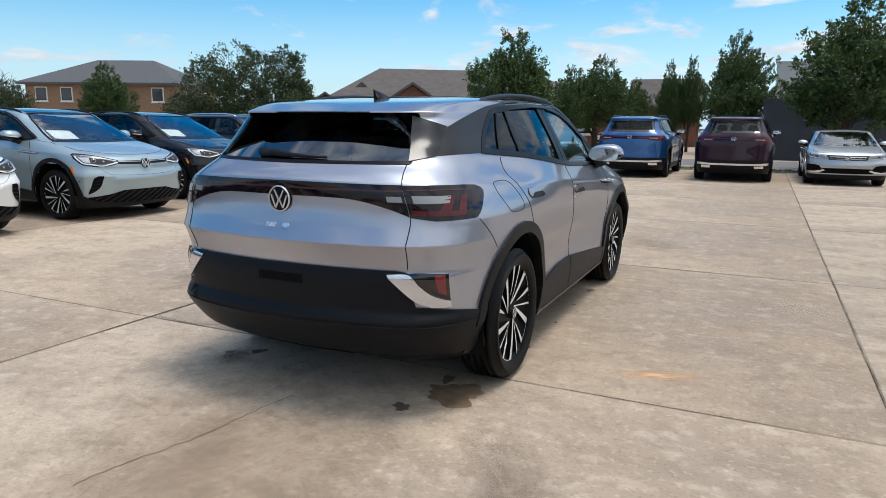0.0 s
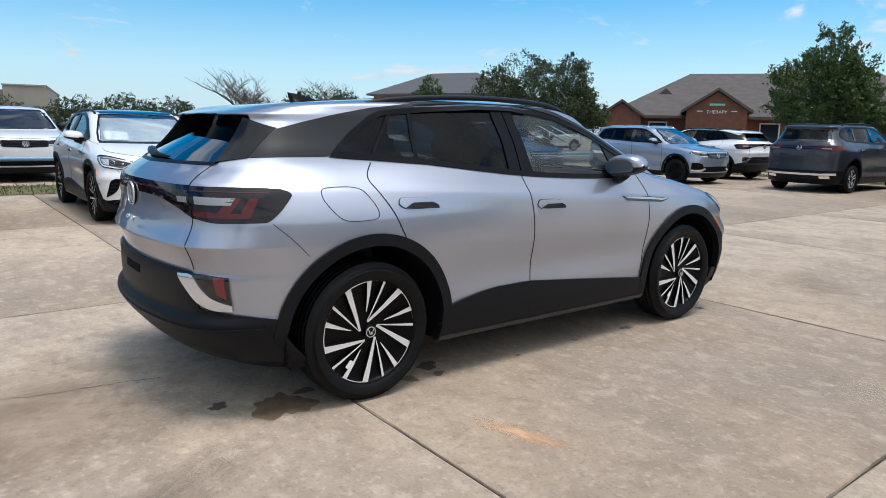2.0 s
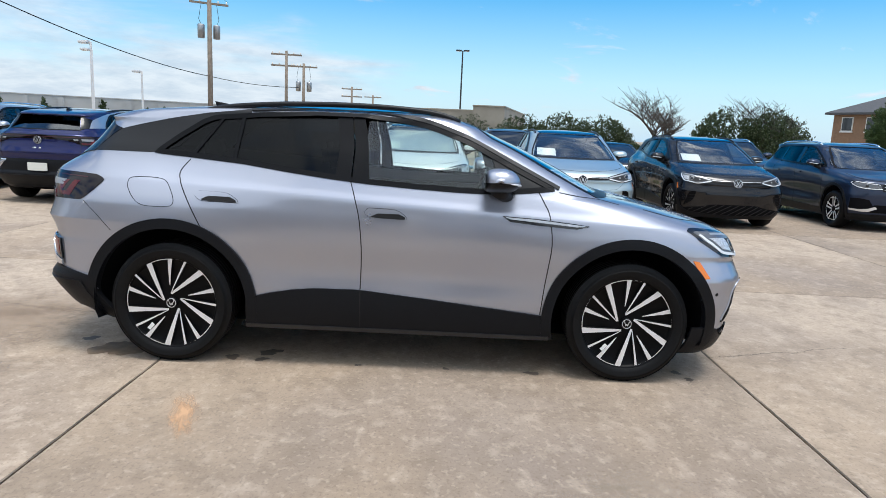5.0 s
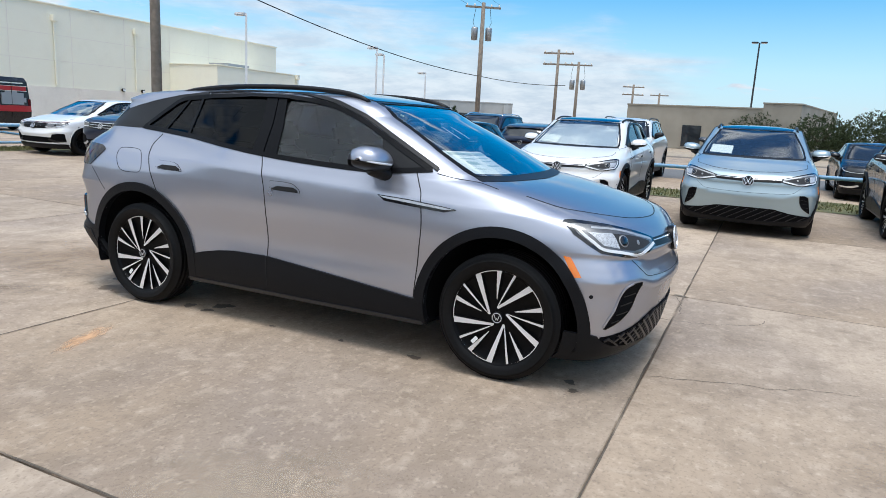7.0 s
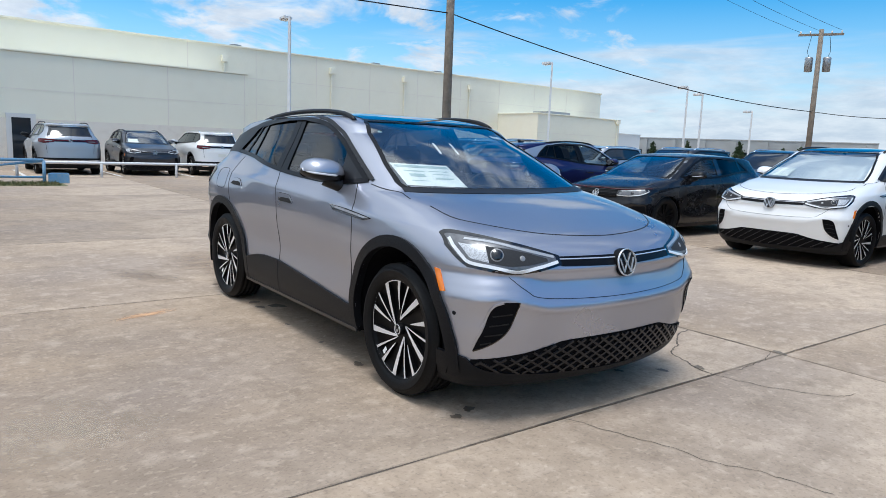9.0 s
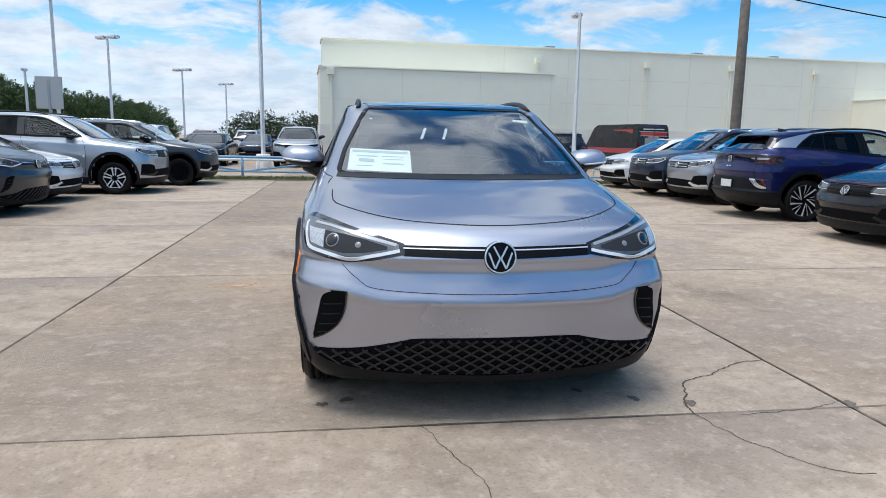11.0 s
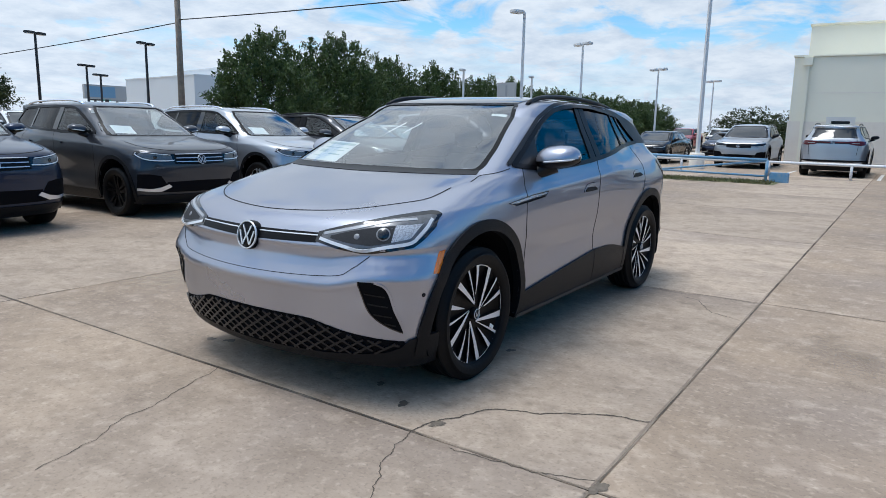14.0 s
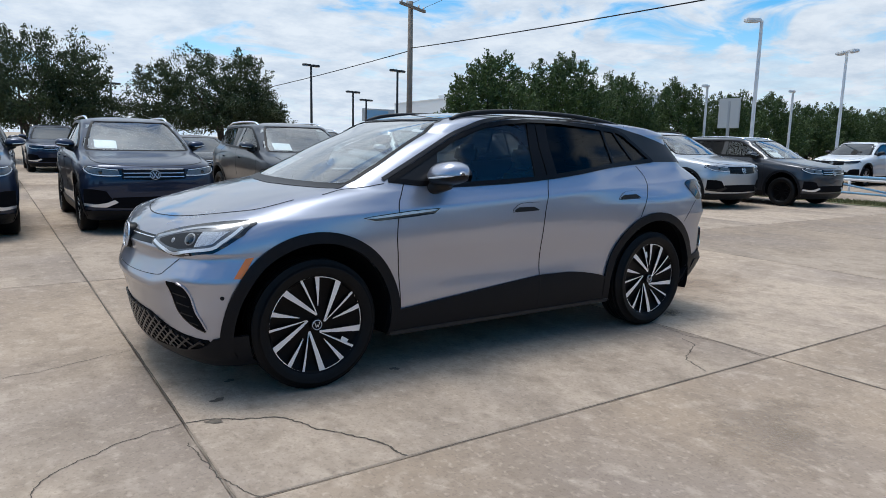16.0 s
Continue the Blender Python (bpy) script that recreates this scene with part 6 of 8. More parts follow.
def joint_path(a, b, step, along_x, at):
    """A slightly uneven line from joint to joint."""
    r = random.Random(int(at * 97) + along_x)
    n = int((b - a) / step)
    pts = [(a + (b - a) * i / n, at + r.uniform(-0.005, 0.005)) for i in range(n + 1)]
    return pts if along_x else [(v, u) for u, v in pts]


for k, x in enumerate(XS):                               # dirt-filled joints, a little ragged
    if -17 < x < 18:
        tagged(ribbon("slab_joint", joint_path(-12.1, 11.2, 1.2, False, x), 0.010, JOINT_DARK, None, 0.0012, 0.005, 560, k), "dark dirty joint between concrete slabs", "joint", kind="structure")
for k, y in enumerate(YS):
    if -13 < y < 13:
        tagged(ribbon("slab_joint", joint_path(-16.4, 17.3, 1.2, True, y), 0.010, JOINT_DARK, None, 0.0015, 0.005, 800, 40 + k), "dark dirty joint between concrete slabs", "joint", kind="structure")


def soft_stain(name, x, y, rx, ry, turn, color, strength, label):
    """A faded patch with a ragged soft edge, thin on the concrete."""
    m = material(name, color, 0.85, spec=0.2)
    nt = m.node_tree
    N, L = nt.nodes, nt.links
    co = N.new("ShaderNodeTexCoord")
    ln = N.new("ShaderNodeVectorMath")
    ln.operation = "LENGTH"
    L.new(co.outputs["Object"], ln.inputs[0])
    no = N.new("ShaderNodeTexNoise")
    no.inputs["Scale"].default_value, no.inputs["Detail"].default_value, no.inputs["Roughness"].default_value = 2.6, 8, 0.68
    L.new(co.outputs["Object"], no.inputs["Vector"])
    su = N.new("ShaderNodeMath")
    su.operation = "MULTIPLY_ADD"
    L.new(no.outputs[0], su.inputs[0])
    su.inputs[1].default_value = 1.9
    L.new(ln.outputs["Value"], su.inputs[2])
    mr = N.new("ShaderNodeMapRange")
    mr.inputs[1].default_value, mr.inputs[2].default_value = 1.05, 1.75
    mr.inputs[3].default_value, mr.inputs[4].default_value = strength, 0.0
    L.new(su.outputs[0], mr.inputs[0])
    L.new(mr.outputs[0], N["Principled BSDF"].inputs["Alpha"])
    ob = piece(name, [(-1.2, -1.2, 0), (1.2, -1.2, 0), (1.2, 1.2, 0), (-1.2, 1.2, 0)], [(0, 1, 2, 3)], m, smooth=False)
    ob.matrix_basis = pose(x, y, 0.0008, 0, 0, turn) @ Matrix.Diagonal((rx, ry, 1, 1))
    return tagged(ob, label, "stain", kind="structure")


soft_stain("rust_stain", -1.02, -1.66, 0.10, 0.34, 20, (0.66, 0.40, 0.23), 0.8, "faded orange rust mark on the concrete")
soft_stain("tyre_mark", -2.6, -1.3, 0.9, 0.25, 25, (0.20, 0.15, 0.11), 0.32, "faint dark tyre scuff on the concrete")
# broad soft brown darkening laid over the slab colour behind the car
soft_stain("dirt_patch", -3.0, -0.15, 1.35, 1.0, 20, (0.265, 0.185, 0.125), 0.42, "broad brownish darker patch on the ground behind the silver car")
soft_stain("dirt_patch", 3.6, -0.9, 0.7, 0.5, 10, (0.28, 0.21, 0.15), 0.3, "brownish dirt patch on the concrete")
soft_stain("dirt_patch", -0.3, 2.6, 0.8, 0.4, 15, (0.28, 0.22, 0.16), 0.22, "brownish dirt patch on the concrete")
soft_stain("pale_patch", 1.0, -2.5, 0.7, 0.5, 30, (0.60, 0.50, 0.38), 0.22, "pale worn patch on the concrete")
soft_stain("wet_patch", -1.86, 0.74, 0.20, 0.13, 10, (0.10, 0.08, 0.06), 0.7, "small damp patch under the bumper")


def blot(name, x, y, rx, ry, mat, seed, label):
    r = random.Random(seed)
    n = 40
    a0 = [r.random() * 6.28 for _ in range(4)]
    V = [(x, y, 0.0025)]
    for i in range(n):
        a = 2 * math.pi * i / n
        q = 1 + sum((0.24, 0.15, 0.10, 0.10)[k] * math.sin((2, 3, 5, 9)[k] * a + a0[k]) for k in range(4))
        V.append((x + rx * q * math.cos(a), y + ry * q * math.sin(a), 0.0025))
    return tagged(piece(name, V, [(0, 1 + i, 1 + (i + 1) % n) for i in range(n)], mat, smooth=False), label, "stain", kind="structure")


blot("oil_stain", -1.80, -0.72, 0.13, 0.17, OIL, 3, "brown oil stain on the concrete")
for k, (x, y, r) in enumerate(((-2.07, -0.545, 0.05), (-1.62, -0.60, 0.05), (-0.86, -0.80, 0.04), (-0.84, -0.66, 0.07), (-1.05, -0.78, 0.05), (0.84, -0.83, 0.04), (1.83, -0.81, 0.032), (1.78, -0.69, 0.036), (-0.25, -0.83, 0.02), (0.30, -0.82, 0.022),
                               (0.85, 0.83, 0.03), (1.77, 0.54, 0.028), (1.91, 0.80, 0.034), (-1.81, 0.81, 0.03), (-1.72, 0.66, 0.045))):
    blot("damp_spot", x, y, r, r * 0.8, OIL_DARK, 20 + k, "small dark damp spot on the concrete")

blot("broken_edge", 2.10, 1.90, 0.05, 0.03, JOINT, 9, "crumbled corner where the joints meet")
blot("broken_edge", 2.00, 1.07, 0.04, 0.025, JOINT, 10, "crumbled edge beside the crack")
hero = electric_suv(SILVER, True, "car", "silver electric SUV with dark grey cladding on concrete")

# ---------------------------------------------------------------- parked cars
P_WHITE = paint("white_paint", (0.80, 0.80, 0.79), 0.0, 0.35)
P_ICE = paint("ice_blue_paint", (0.33, 0.42, 0.46), 0.45, 0.33)
P_BLACK = paint("black_paint", (0.008, 0.008, 0.010), 0.2, 0.25)
P_NAVY = paint("navy_paint", (0.020, 0.030, 0.058), 0.5, 0.3)
P_GREY = paint("dark_grey_paint", (0.045, 0.049, 0.058), 0.55, 0.3)
P_BLUE = paint("deep_blue_paint", (0.012, 0.016, 0.085), 0.5, 0.3)
P_AZURE = paint("azure_paint", (0.01, 0.085, 0.26), 0.5, 0.3)
P_PLUM = paint("plum_paint", (0.028, 0.008, 0.018), 0.5, 0.3)
P_SILVER = paint("pale_silver_paint", (0.42, 0.44, 0.47), 0.7, 0.33)
P_MIST = paint("mist_blue_paint", (0.30, 0.36, 0.45), 0.6, 0.33)
P_RED = paint("red_paint", (0.42, 0.015, 0.02), 0.1, 0.3)

PROTO = {}


def park(model, x, y, heading, mat, label, group="cars parked in the lot", lite=False):
    """Puts one car of a model on the ground, in its own paint."""
    size = dict(tiguan=(1.0, 0.99, 1.035), atlas=(1.09, 1.07, 1.09), taos=(0.965, 0.985, 1.01), golf=(0.935, 0.965, 0.895), saloon=(1.03, 0.985, 0.875), far=(1, 1, 1.03))
    m = pose(x, y, 0, 0, 0, heading)
    dark_wheels = "black wheels" in label
    key = (model, lite and model != "ev", dark_wheels and model != "ev")
    if key not in PROTO:
        if model == "ev":
            ob = electric_suv(P_WHITE, False, "car", label)
        else:
            shape = {"golf": HATCH, "saloon": SALOON}.get(model, SUV)
            ob = other_car("car", label, P_WHITE, shape, size[model], face="dark" if model in ("golf", "atlas") else "bars", wheels="dark" if dark_wheels or model == "golf" else "ten",
                           cladding=model in ("tiguan", "atlas", "taos"), rails=model in ("tiguan", "atlas", "taos"), sheet=model == "tiguan", lite=lite)
        PROTO[key] = ob
        ob.matrix_basis = m
    else:
        ob = copy_thing(PROTO[key], m)
    repaint(ob, P_WHITE, mat)
    return tagged(ob, label, "car", group)


N = "cars parked in the north row"
white_ev = park("ev", -0.32, 8.3, -90, P_WHITE, "white electric SUV with silver sunshade behind its windscreen", N)
park("ev", 2.45, 8.45, -90, P_ICE, "pale ice-blue electric SUV with black roof", N)
park("ev", 5.3, 9.2, -90, P_BLACK, "black electric SUV with price sheet in the windscreen", N)
park("taos", 8.55, 9.55, -90, P_NAVY, "dark navy compact SUV with alloy wheels", N)
park("saloon", 17.2, 17.8, -95, P_PLUM, "dark red saloon beyond the rail", N)
park("taos", 14.85, 8.85, -92, P_MIST, "misty blue compact SUV with black wheels", N)
park("ev", 18.2, 9.4, 85, P_WHITE, "white SUV seen from behind with dark windows", N)
park("golf", -3.3, 8.1, -90, P_BLACK, "black hot hatchback with black wheels", N)
blue_ev = park("ev", -6.45, 8.5, 90, P_BLUE, "deep blue electric SUV parked nose away", N)
box("licence_plate", -2.345, -2.325, -0.16, 0.16, 0.55, 0.68, PLATE, blue_ev, 0.004)
park("tiguan", -9.3, 8.8, -90, P_SILVER, "silver grey SUV in the north row", N)
park("tiguan", -11.2, 8.7, -90, P_NAVY, "navy SUV beside a white hatchback", N)
park("golf", -13.9, 8.8, -90, P_WHITE, "white hatchback at the row's end", N)
S = "cars parked in the south row"
park("tiguan", 3.45, -8.0, 90, P_NAVY, "dark navy SUV with chrome grille bars", S)
park("tiguan", 0.9, -8.05, 90, P_NAVY, "navy SUV with chrome grille bars", S)
park("tiguan", -1.85, -8.0, 90, P_GREY, "dark grey SUV with black wheels and a sheet in the windscreen", S)
park("tiguan", -4.45, -8.0, 90, P_SILVER, "silver SUV with roof rails", S)
park("ev", -6.95, -7.9, 90, P_GREY, "dark grey electric SUV in the south row", S)
park("saloon", -9.1, -8.2, 90, P_WHITE, "white saloon between two SUVs", S)
park("atlas", -11.5, -7.2, 90, P_SILVER, "large silver SUV with dark grille", S)
park("tiguan", -14.2, -6.35, 90, P_GREY, "dark grey SUV with black wheels at the row's end", S)
E_ = "cars parked in the east row"
park("atlas", 17.1, 4.5, 0, P_GREY, "dark grey large SUV parked nose away", E_)
park("atlas", 17.2, 1.35, 0, P_AZURE, "bright blue large SUV parked nose away", E_)
park("atlas", 17.0, -1.35, 0, P_PLUM, "dark plum large SUV parked nose away", E_)
park("saloon", 17.0, -4.0, 180, P_SILVER, "silver four-door coupe facing the lot", E_)
W = "cars parked by the warehouse"
park("atlas", -23.6, 0.65, 180, P_SILVER, "silver SUV parked with its tail to the lot", W, True)
park("ev", -23.2, 3.25, 0, P_GREY, "grey electric SUV facing the lot", W, True)
park("tiguan", -23.2, 5.6, 180, P_WHITE, "white SUV parked with its tail to the lot", W, True)
park("tiguan", -24.2, 8.4, 180, P_BLACK, "black SUV parked with its tail to the lot", W, True)
park("atlas", -26.5, -2.8, 0, P_SILVER, "grey SUV facing the lot beside the warehouse", W, True)
park("saloon", -26.8, -6.7, 0, P_BLACK, "black saloon behind the white rail", W, True)
park("atlas", -27.5, -9.8, 0, P_WHITE, "white SUV behind the white rail", W, True)
B = "cars on the lots farther off"
for k, (mod, x, y, h, p, lab) in enumerate((
        ("tiguan", -8.6, 16.0, -90, P_GREY, "grey SUV beyond the blue rail"), ("tiguan", -5.6, 16.2, -90, P_NAVY, "dark blue SUV beyond the blue rail"), ("golf", -3.2, 14.8, 90, P_NAVY, "dark blue hatchback beyond the row"),
        ("atlas", -1.2, 16.5, -90, P_WHITE, "large white SUV beyond the blue rail"), ("tiguan", 2.0, 16.3, -90, P_GREY, "dark grey SUV beyond the blue rail"), ("saloon", 5.2, 16.6, -90, P_BLACK, "black saloon beyond the blue rail"),
        ("tiguan", 8.6, 15.9, -90, P_NAVY, "navy SUV behind the north row"), ("tiguan", -12.5, 16.5, -90, P_SILVER, "silver SUV beyond the blue rail"), ("golf", -9.5, 25.5, 95, P_RED, "red hatchback on the far lot"),
        ("golf", -13.0, 25.0, 95, P_GREY, "grey hatchback on the far lot"), ("saloon", -6.0, 27.0, -90, P_WHITE, "white saloon on the far lot"), ("saloon", 28.0, 33.5, 10, P_WHITE, "white saloon under the oak tree"),
        ("tiguan", 33.0, 30.5, 170, P_WHITE, "white SUV by the brick building"), ("saloon", 24.0, 34.5, 0, P_GREY, "grey saloon on the far lot"), ("atlas", 44.0, 8.5, 175, P_WHITE, "white pickup-like SUV far along the street"),
        ("saloon", -1.9, -15.5, 90, P_BLACK, "black saloon in the back row"), ("tiguan", 3.2, -17.5, 90, P_GREY, "dark SUV in the back row"), ("tiguan", -5.6, -15.5, 90, P_SILVER, "silver SUV in the back row"),
        ("tiguan", -9.2, -14.8, 60, P_SILVER, "silver SUV behind the white saloon"), ("tiguan", -13.0, -15.0, 90, P_GREY, "grey SUV under the trees"), ("saloon", 5.6, -24.0, 90, P_WHITE, "white saloon on the far south lot"),
        ("saloon", -3.4, -24.5, 90, P_GREY, "grey saloon on the far south lot"), ("tiguan", -8.0, -25.0, 90, P_WHITE, "white SUV on the far south lot"), ("tiguan", 0.8, -25.0, 90, P_NAVY, "navy SUV on the far south lot"),
        ("golf", -20.0, -13.0, 60, P_GREY, "grey hatchback behind the south row"), ("saloon", -22.8, -11.5, 30, P_WHITE, "white saloon beside a lamp post"), ("saloon", -34.0, -8.5, 0, P_GREY, "grey saloon on the west lot"), ("saloon", -37.0, -12.5, 0, P_BLACK, "black saloon on the west lot"),
        ("tiguan", -42.0, -7.0, 180, P_WHITE, "white SUV on the west lot"), ("saloon", -36.5, -5.8, 0, P_NAVY, "navy saloon on the west lot"), ("tiguan", -47.0, -11.0, 0, P_RED, "red SUV on the west lot"))):
    park(mod, x, y, h, p, lab, B, True)

shade_body = Body(HERO["front"], HERO["rear"], HERO["width"])
FOIL = speckle(material("crumpled_foil", (0.78, 0.80, 0.83), 0.32, 0.5), 9, 0.35, 6, bump=0.9, dark=(0.55, 0.60, 0.66))
repaint(blue_ev, PILLAR, P_SILVER)
shade_body.patch("price_sheet", [(-0.79, 1.46), (-0.62, 1.46)], [(-0.78, 1.25), (-0.61, 1.25)], shade_body.side(-1), PAPER, blue_ev, off=-0.010, depth=0.001, n=5, m=5)
shade_body.patch("sunshade", [(-0.57, 1.49), (0, 1.50), (0.57, 1.49)], [(-0.70, 1.15), (0, 1.145), (0.70, 1.15)], shade_body.front, FOIL, white_ev, off=-0.03, depth=0.004, n=20, m=10, label="crumpled silver sunshade")

# ---------------------------------------------------------------- trees
BARK = speckle(material("bark", (0.075, 0.055, 0.04), 0.95), 14, 0.6, bump=0.6)


def leaf_material(name, color, tip):
    m = material(name, color, 0.6, Subsurface_Weight=0.0)
    nt = m.node_tree
    g = nt.nodes.new("ShaderNodeNewGeometry")
    x = nt.nodes.new("ShaderNodeMix")
    x.data_type = "RGBA"
    x.inputs[6].default_value, x.inputs[7].default_value = (*color, 1), (*tip, 1)
    nt.links.new(g.outputs["Random Per Island"], x.inputs[0])
    b = nt.nodes["Principled BSDF"]
    nt.links.new(x.outputs[2], b.inputs["Base Color"])
    t, s = nt.nodes.new("ShaderNodeBsdfTranslucent"), nt.nodes.new("ShaderNodeMixShader")
    nt.links.new(x.outputs[2], t.inputs[0])
    s.inputs[0].default_value = 0.22                      # light through the leaves
    nt.links.new(b.outputs[0], s.inputs[1])
    nt.links.new(t.outputs[0], s.inputs[2])
    nt.links.new(s.outputs[0], nt.nodes["Material Output"].inputs[0])
    return m


LEAF_OAK = leaf_material("oak_leaves", (0.022, 0.038, 0.013), (0.062, 0.086, 0.030))
LEAF_MAPLE = leaf_material("maple_leaves", (0.026, 0.052, 0.014), (0.090, 0.140, 0.036))
LEAF_CEDAR = leaf_material("cedar_leaves", (0.020, 0.042, 0.014), (0.055, 0.085, 0.030))


def limb_tree(r, h, trunk_r, fork, spread, levels=3, kids=4):
    """Tapered trunk with limbs; returns mesh data and the ends of its twigs."""
    sets, ends = [], []

    def grow(p, d, length, rad, lev):
        pts = [p]
        q = Vector(p)
        dd = Vector(d)
        for i in range(4):
            dd = (dd + Vector((r.uniform(-1, 1), r.uniform(-1, 1), r.uniform(-0.4, 0.7))) * 0.16).normalized()
            q = q + dd * length / 4
            pts.append(q.copy())
        sets.append(tube_data(pts, [rad * (1 - 0.42 * i / 4) for i in range(5)], 7 if lev < 2 else 4))
        if lev >= levels:
            ends.append(pts[-1])
            return
        for k in range(kids):
            a = 2 * math.pi * (k + r.random() * 0.7) / kids
            out = Vector((math.cos(a), math.sin(a), 0)) * spread
            nd = (dd * 0.6 + out + Vector((0, 0, 0.35))).normalized()
            at = pts[2 + k % 3]
            grow(at, nd, length * r.uniform(0.6, 0.85), rad * 0.5, lev + 1)
            ends.append(pts[-1])

    grow(Vector((0, 0, 0)), Vector((0, 0, 1)), h * fork, trunk_r, 0)
    return join_data(*sets), ends


def crown_data(r, h, wide, low, kind, count, leaf, gaps):
    """Leaves as small bent blades in many tufts, inside an uneven outline with gaps."""
    g = np.random.default_rng(r.randrange(1 << 30))
    k = g.normal(size=(9, 3)) * np.array([1.5, 1.5, 2.2, 2.6, 3.2, 4.2, 5.5, 7, 9])[:, None]
    f = g.random(9) * 6.28
    amp = np.array([0.13, 0.12, 0.10, 0.08, 0.08, 0.06, 0.05, 0.045, 0.04])
    tufts = 950
    d = g.normal(size=(tufts * 2, 3))
    d /= np.linalg.norm(d, axis=1, keepdims=True)
    d = d[d[:, 2] > -0.8][:tufts]
    n = len(d)
    wave = np.clip(0.90 + (amp * np.sin(d @ k.T + f)).sum(1), 0.62, 1.12)
    if kind == "maple":                        # upright, pointed above
        el = d[:, 2]
        girth = np.where(el > 0, 1 - 0.22 * el ** 2, 1 - 0.10 * el ** 2)
    elif kind == "cone":
        girth = np.clip(1 - 0.9 * d[:, 2], 0.12, 1.0)
    else:                                      # broad dome, flat below
        girth = np.where(d[:, 2] > 0, 1.0, 1.02)
    rad = (0.30 + 0.70 * g.random(n) ** 0.45) * wave
    mid = low + (h - low) * (0.40 if kind == "maple" else 0.12 if kind == "cone" else 0.33)
    up = np.where(d[:, 2] > 0, h - mid, mid - low)
    C = np.stack([d[:, 0] * girth * rad * wide / 2, d[:, 1] * girth * rad * wide / 2, mid + d[:, 2] * rad * up], 1)
    hole = np.sin(C @ (k[3] * 0.8) + f[3]) + np.sin(C @ (k[4] * 0.7) + f[4]) + np.sin(C @ (k[2] * 0.9) + f[5])
    C = C[hole > gaps]
    n = len(C)
    pick = g.integers(0, n, count)
    size = (0.09 + 0.10 * g.random(n)) * wide / 5.6
    out = C - np.array([0, 0, mid - 0.6])
    out /= np.linalg.norm(out, axis=1, keepdims=True) + 1e-6
    spray = out * 0.7 + np.array([0, 0, 0.75 if kind == "maple" else 0.25]) + g.normal(size=(n, 3)) * 0.35
    spray /= np.linalg.norm(spray, axis=1, keepdims=True)
    reach = (0.25 + 0.55 * g.random(n)) * wide / 5.6 * (1.0 if kind == "maple" else 0.7)
    t = g.random(count)[:, None]
    q = g.normal(size=(count, 3)) * [1, 1, 0.75]
    L = C[pick] + q * size[pick][:, None] * (1 - 0.65 * t) + spray[pick] * reach[pick][:, None] * (t - 0.25)
    u = g.normal(size=(count, 3)) * 0.6 + spray[pick] * 0.9
    u /= np.linalg.norm(u, axis=1, keepdims=True)
    w = np.cross(u, g.normal(size=(count, 3)))
    w /= np.linalg.norm(w, axis=1, keepdims=True)
    s = leaf * (0.6 + 0.9 * g.random(count))[:, None]
    L[:, 2] = np.maximum(L[:, 2], 0.15)
    V = np.stack([L - u * s, L + w * s * 0.42, L + u * s, L - w * s * 0.42], 1).reshape(-1, 3)
    F = (np.arange(count)[:, None] * 4 + np.arange(4)).tolist()
    return V, F


def tree(seed, h, wide, low, mat, kind="oak", count=9000, leaf=0.11, gaps=-1.3):
    r = random.Random(seed)
    root = thing("tree", "leafy green tree with dense uneven crown", "tree")
    (V, F), ends = limb_tree(r, h, 0.05 * h ** 0.9, 0.34, 0.75, 2, 4)
    piece("trunk", V, F, BARK, root)
    V, F = crown_data(r, h, wide, low, kind, count, leaf, gaps)
    piece("crown", V, F, mat, root, smooth=False)
    return root


def plant(proto, spots, label, group):
    for k, (x, y, turn, s, sz) in enumerate(spots):
        m = pose(x, y, 0, 0, 0, turn)
        ob = proto if k == 0 else copy_thing(proto, m)
        ob.matrix_basis = m @ Matrix.Diagonal((s, s, sz, 1))
        tagged(ob, label, "tree", group)


plant(tree(11, 5.5, 8.0, 1.2, LEAF_OAK, "oak", 60000, 0.060, -1.35), [(20.6, 19.0, 0, 0.9, 0.86), (1.0, -34.0, 70, 1.0, 1.10), (-8.1, -34.3, 200, 1.14, 1.06)], "broad dark green oak with ragged crown", "oaks round the lot")
plant(tree(23, 5.8, 5.0, 1.0, LEAF_MAPLE, "maple", 48000, 0.060, -2.0), [(25.6, 8.6, 0, 1.0, 0.90), (34.5, 6.7, 80, 0.86, 0.84), (33.0, 7.9, 30, 0.72, 0.74), (36.5, 4.9, 200, 0.5, 0.66), (35.5, -0.6, 190, 0.90, 1.02), (38.5, 3.25, 250, 0.36, 0.84), (38.8, 2.2, 130, 0.40, 0.88), (28.6, 39.6, 120, 0.85, 0.85), (21.4, -4.6, 40, 1.05, 0.90)], "upright green tree with full crown", "street trees in the east")
plant(tree(37, 5.9, 5.6, 0.1, LEAF_MAPLE, "maple", 42000, 0.070, -2.4), [(-17.7, -22.6, 0, 0.98, 0.95), (-22.4, -22.4, 60, 1.04, 1.0), (-27.4, -22.8, 120, 0.88, 0.90), (-31.8, -22.6, 200, 0.86, 0.88), (-36.6, -22.4, 280, 0.92, 0.81), (-41.4, -22.6, 20, 0.94, 0.85), (-46.2, -22.4, 90, 0.9, 0.78), (-51.0, -22.6, 160, 1.0, 0.80), (-56.0, -22.4, 230, 1.1, 0.77), (-61.5, -22.6, 300, 1.15, 0.79), (-67.5, -22.5, 40, 1.2, 0.77), (-74.0, -22.5, 100, 1.3, 0.80)], "dense green hedge tree in a row", "tree row along the south fence")
